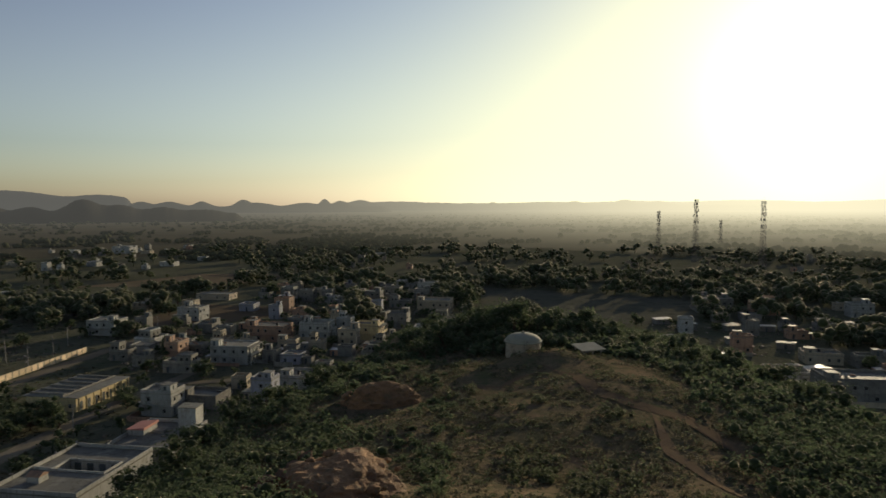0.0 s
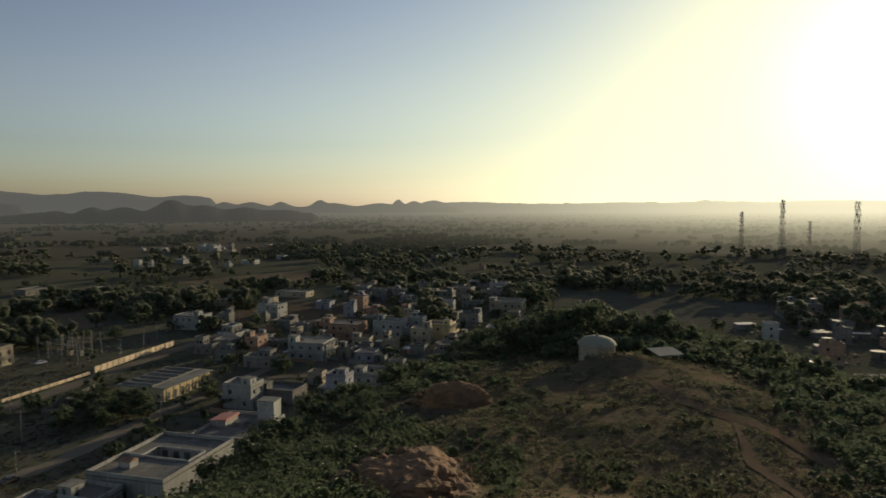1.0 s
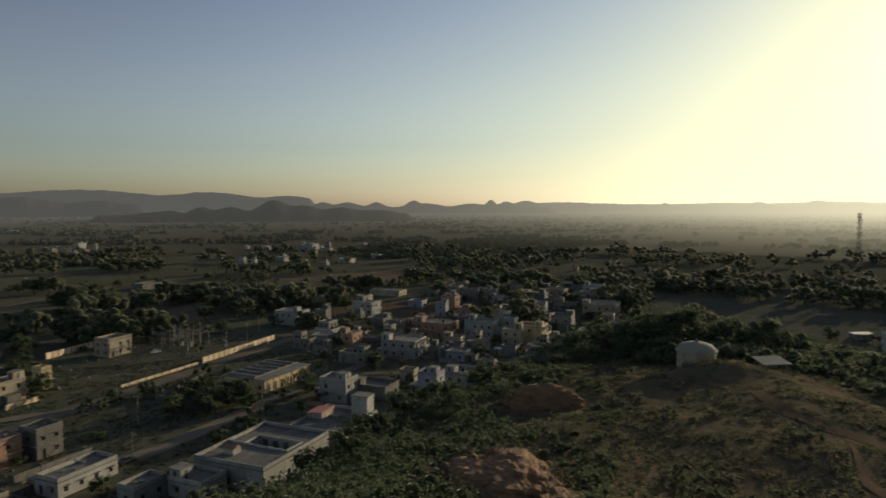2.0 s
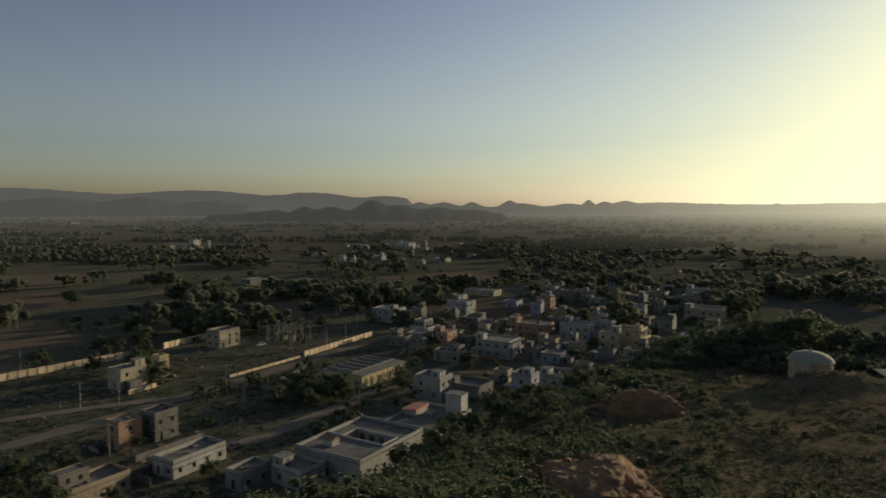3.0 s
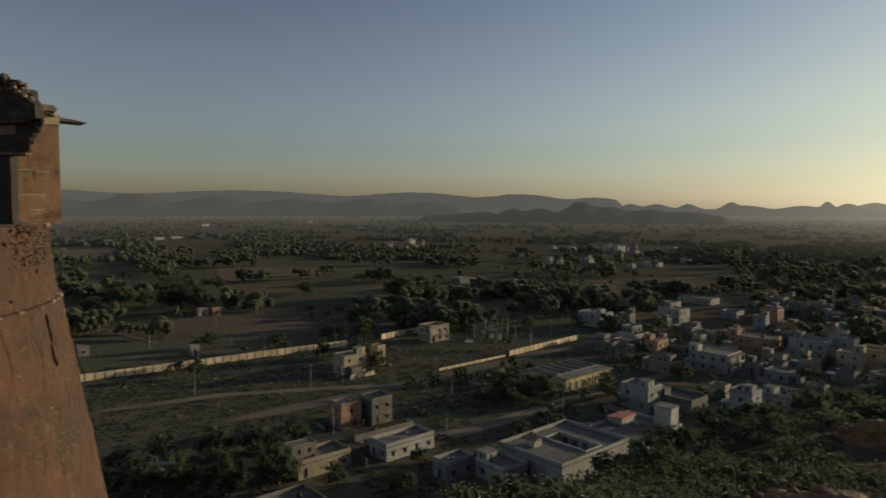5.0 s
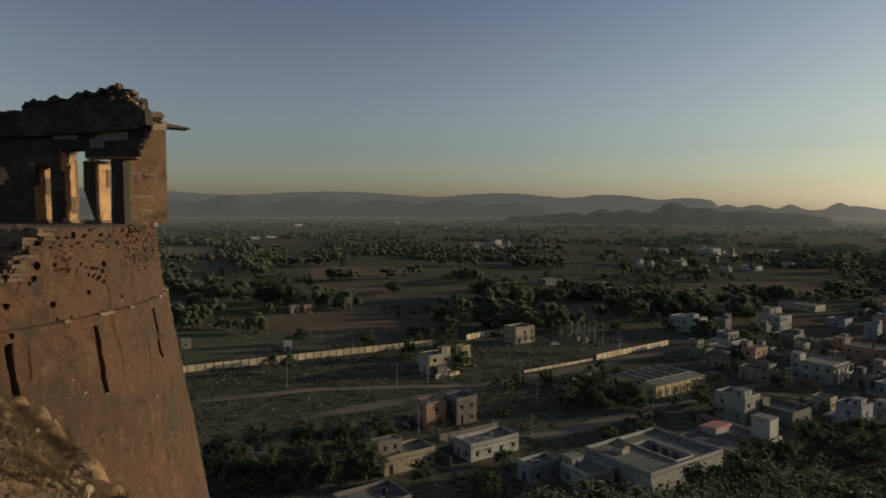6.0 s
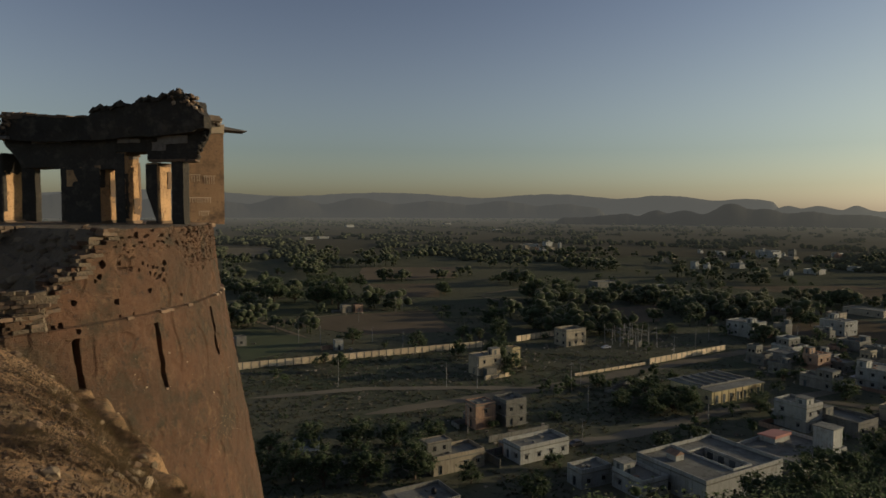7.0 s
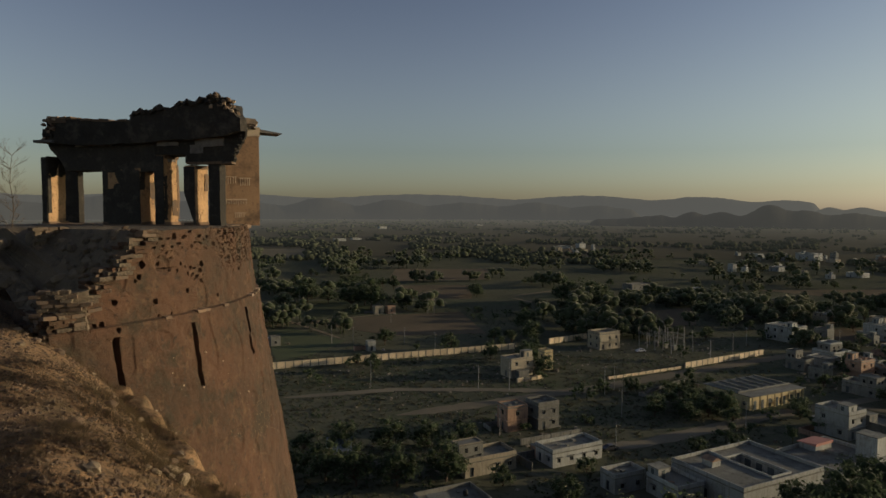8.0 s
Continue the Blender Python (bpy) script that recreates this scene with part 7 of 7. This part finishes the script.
def ground_scrub():
    green, dry = Build(), Build()
    rw = random.Random(15)
    random.seed(22)
    n = 0
    while n < 11000:
        az, dd = (rw.uniform(28, 70), rw.uniform(130, 270)) if n % 2 else (rw.uniform(-36, 74), 100 + 300 * math.sqrt(rw.random()))
        x, y = -dd * math.sin(radians(az)), dd * math.cos(radians(az))
        patch = noise.noise((x / 14, y / 14, 33)) + 0.4 * noise.noise((x / 4, y / 4, 35))
        if patch < (-0.3 if n % 2 else -0.1) or not free(x, y, 0.6):
            continue
        s = rw.uniform(0.2, 0.6) if n % 9 else rw.uniform(0.7, 1.4)
        to = green if rw.random() < 0.25 + 0.5 * smooth(0.0, 0.5, patch) else dry
        for k in range(2):
            leaf_clump(to, Vector((x + rw.uniform(-0.6, 0.6) * s, y + rw.uniform(-0.6, 0.6) * s, land(x, y) + s * 0.25)), s * rw.uniform(0.5, 0.9), 5, 0.22, 0.45, True)
        n += 1
    tagged(new("ground_scrub", green.mesh("ground_scrub", THICKET, True)), "low green scrub on waste ground", "scrub", kind="stuff")
    tagged(new("dry_weeds", dry.mesh("dry_weeds", BRUSH, True)), "low dry weeds on waste ground", "weeds", kind="stuff")


def yard_clutter():
    """Rubbish, stacked fuel, stones and bricks that lie round the houses and on the waste ground."""
    b = Build()
    rw = random.Random(41)

    def heap(x, y, s):
        k = len(b.v)
        b.box(-s * rw.uniform(0.7, 1.6), s, -s, s * rw.uniform(0.5, 1.2), -0.1, s * rw.uniform(0.4, 1.5))
        turn = rw.uniform(0, 6.28)
        for i in range(k, len(b.v)):
            vx, vy, vz = b.v[i]
            top = 1.0 if vz < 0 else rw.uniform(0.5, 1.0)
            b.v[i] = (x + (vx * math.cos(turn) - vy * math.sin(turn)) * top, y + (vx * math.sin(turn) + vy * math.cos(turn)) * top, vz + land(x, y))

    for hx, hy, hr in HOUSES:
        if math.hypot(hx, hy) > 420 or land(hx, hy) > 2:
            continue
        for _ in range(9):
            a, dd = rw.uniform(0, 6.28), hr + rw.uniform(0.3, 6.0)
            x, y = hx + dd * math.cos(a), hy + dd * math.sin(a)
            if land(x, y) < 2 and not any((x - px) ** 2 + (y - py) ** 2 < (r * 0.9) ** 2 for px, py, r in HOUSES):
                heap(x, y, rw.uniform(0.12, 0.55))
    for x0, x1, y0, y1, count, most in ((-132, -118, 176, 199, 60, 0.6), (-226, -150, 90, 200, 420, 0.4), (-190, -150, 205, 262, 120, 0.5)):
        for _ in range(count):
            x, y = rw.uniform(x0, x1), rw.uniform(y0, y1)
            if free(x, y, 0.5):
                heap(x, y, rw.uniform(0.1, most))
    tagged(new("yard_clutter", b.mesh("yard_clutter", HEAP)), "heaps of stones, bricks and fuel between the houses", "clutter", kind="stuff")


HEAP = material("mixed_heaps", (0.280, 0.238, 0.182), (0.126, 0.105, 0.084), 2.0, 0.9, 0.3, vary=0.6, island=True)
yard_clutter()
ground_scrub()


def hill_scrub():
    b, thick = Build(), Build()
    rw = random.Random(9)
    random.seed(23)
    n = 0
    tries = 0
    while n < 4300 and tries < 90000:
        tries += 1
        az, dd = rw.uniform(-42, 40), 34 + 176 * rw.random() ** 0.8
        x, y = -dd * math.sin(radians(az)), dd * math.cos(radians(az))
        z = land(x, y)
        if z < 7 or (x < -34 and y > 84):
            continue
        l = x - ridge_x(y)
        clear = noise.noise((x / 11, y / 11, 3)) + 0.5 * noise.noise((x / 4, y / 4, 5))
        crest = y > 104
        flank = l > 14 or l < -16
        if not crest and not flank and clear < (0.12 if l > -9 else -0.1):
            continue
        if crest is False and flank and clear < -0.4:
            continue
        if (x - 12) ** 2 + (y - 96) ** 2 < 36 or (abs(x - 13) < 8 and 82 < y < 97) or (x + 6.6) ** 2 + (y - 45.2) ** 2 < 34 or (x + 7.5) ** 2 + (y - 71) ** 2 < 30:
            continue
        if any((x - px) ** 2 + (y - py) ** 2 < 2.5 for line, w in ROADS[-3:] for px, py in line[::2]):
            continue
        if 66 < y < 98 and 2 < x < 29 and rw.random() < 0.85:
            continue
        s = rw.uniform(0.4, 1.0) if not crest and not flank else rw.uniform(0.9, 1.8)
        if crest and 104 < y < 132 and -2 < l < 22:
            s = rw.uniform(1.6, 2.8)
        if l < -9 and y > 58:
            s *= 0.55 if y > 75 else 0.75
        near = dd < 80
        to = thick if crest or flank or l < -9 else b
        for k in range(3):
            leaf_clump(to, Vector((x + rw.gauss(0, 0.55) * s, y + rw.gauss(0, 0.55) * s, z + s * rw.uniform(0.3, 0.75))), s * rw.uniform(0.55, 0.95), 34 if near else 13, 0.12 if near else 0.24, 0.34 if near else 0.42)
        n += 1
    n = 0
    brush = Build()
    while n < 11000:
        x, y = rw.uniform(-30, 56), rw.uniform(34, 118)
        z = land(x, y)
        bare = noise.noise((x / 7, y / 7, 8)) + 0.5 * noise.noise((x / 2.2, y / 2.2, 4))
        if z < 12 or bare < (-0.1 if 2 < x < 30 and 66 < y < 98 else -0.38) or (x + 6.6) ** 2 + (y - 45.2) ** 2 < 22 or (x + 7.2) ** 2 + (y - 74) ** 2 < 16 or (x - 11.7) ** 2 + (y - 97.8) ** 2 < 14:
            continue
        if any((x - px) ** 2 + (y - py) ** 2 < 0.6 for line, w in ROADS[-3:] for px, py in line):
            continue
        s = rw.uniform(0.25, 0.75)
        for k in range(2):
            leaf_clump(b if rw.random() < 0.4 else brush, Vector((x + rw.uniform(-0.5, 0.5) * s, y + rw.uniform(-0.5, 0.5) * s, z + s * 0.12)), s * rw.uniform(0.5, 1.0), 11, 0.12, 0.0)
        n += 1
    tagged(new("hill_brush", brush.mesh("hill_brush", BRUSH, True)), "dry brown brush and grass over the hill", "brush", kind="stuff")
    tagged(new("hill_thicket", thick.mesh("hill_thicket", THICKET, True)), "dense dark green thicket on the hill flanks", "thicket", kind="stuff")
    tagged(new("hill_scrub", b.mesh("hill_scrub", SCRUB, True)), "low green thorn scrub over the hill", "scrub", kind="stuff")


hill_scrub()
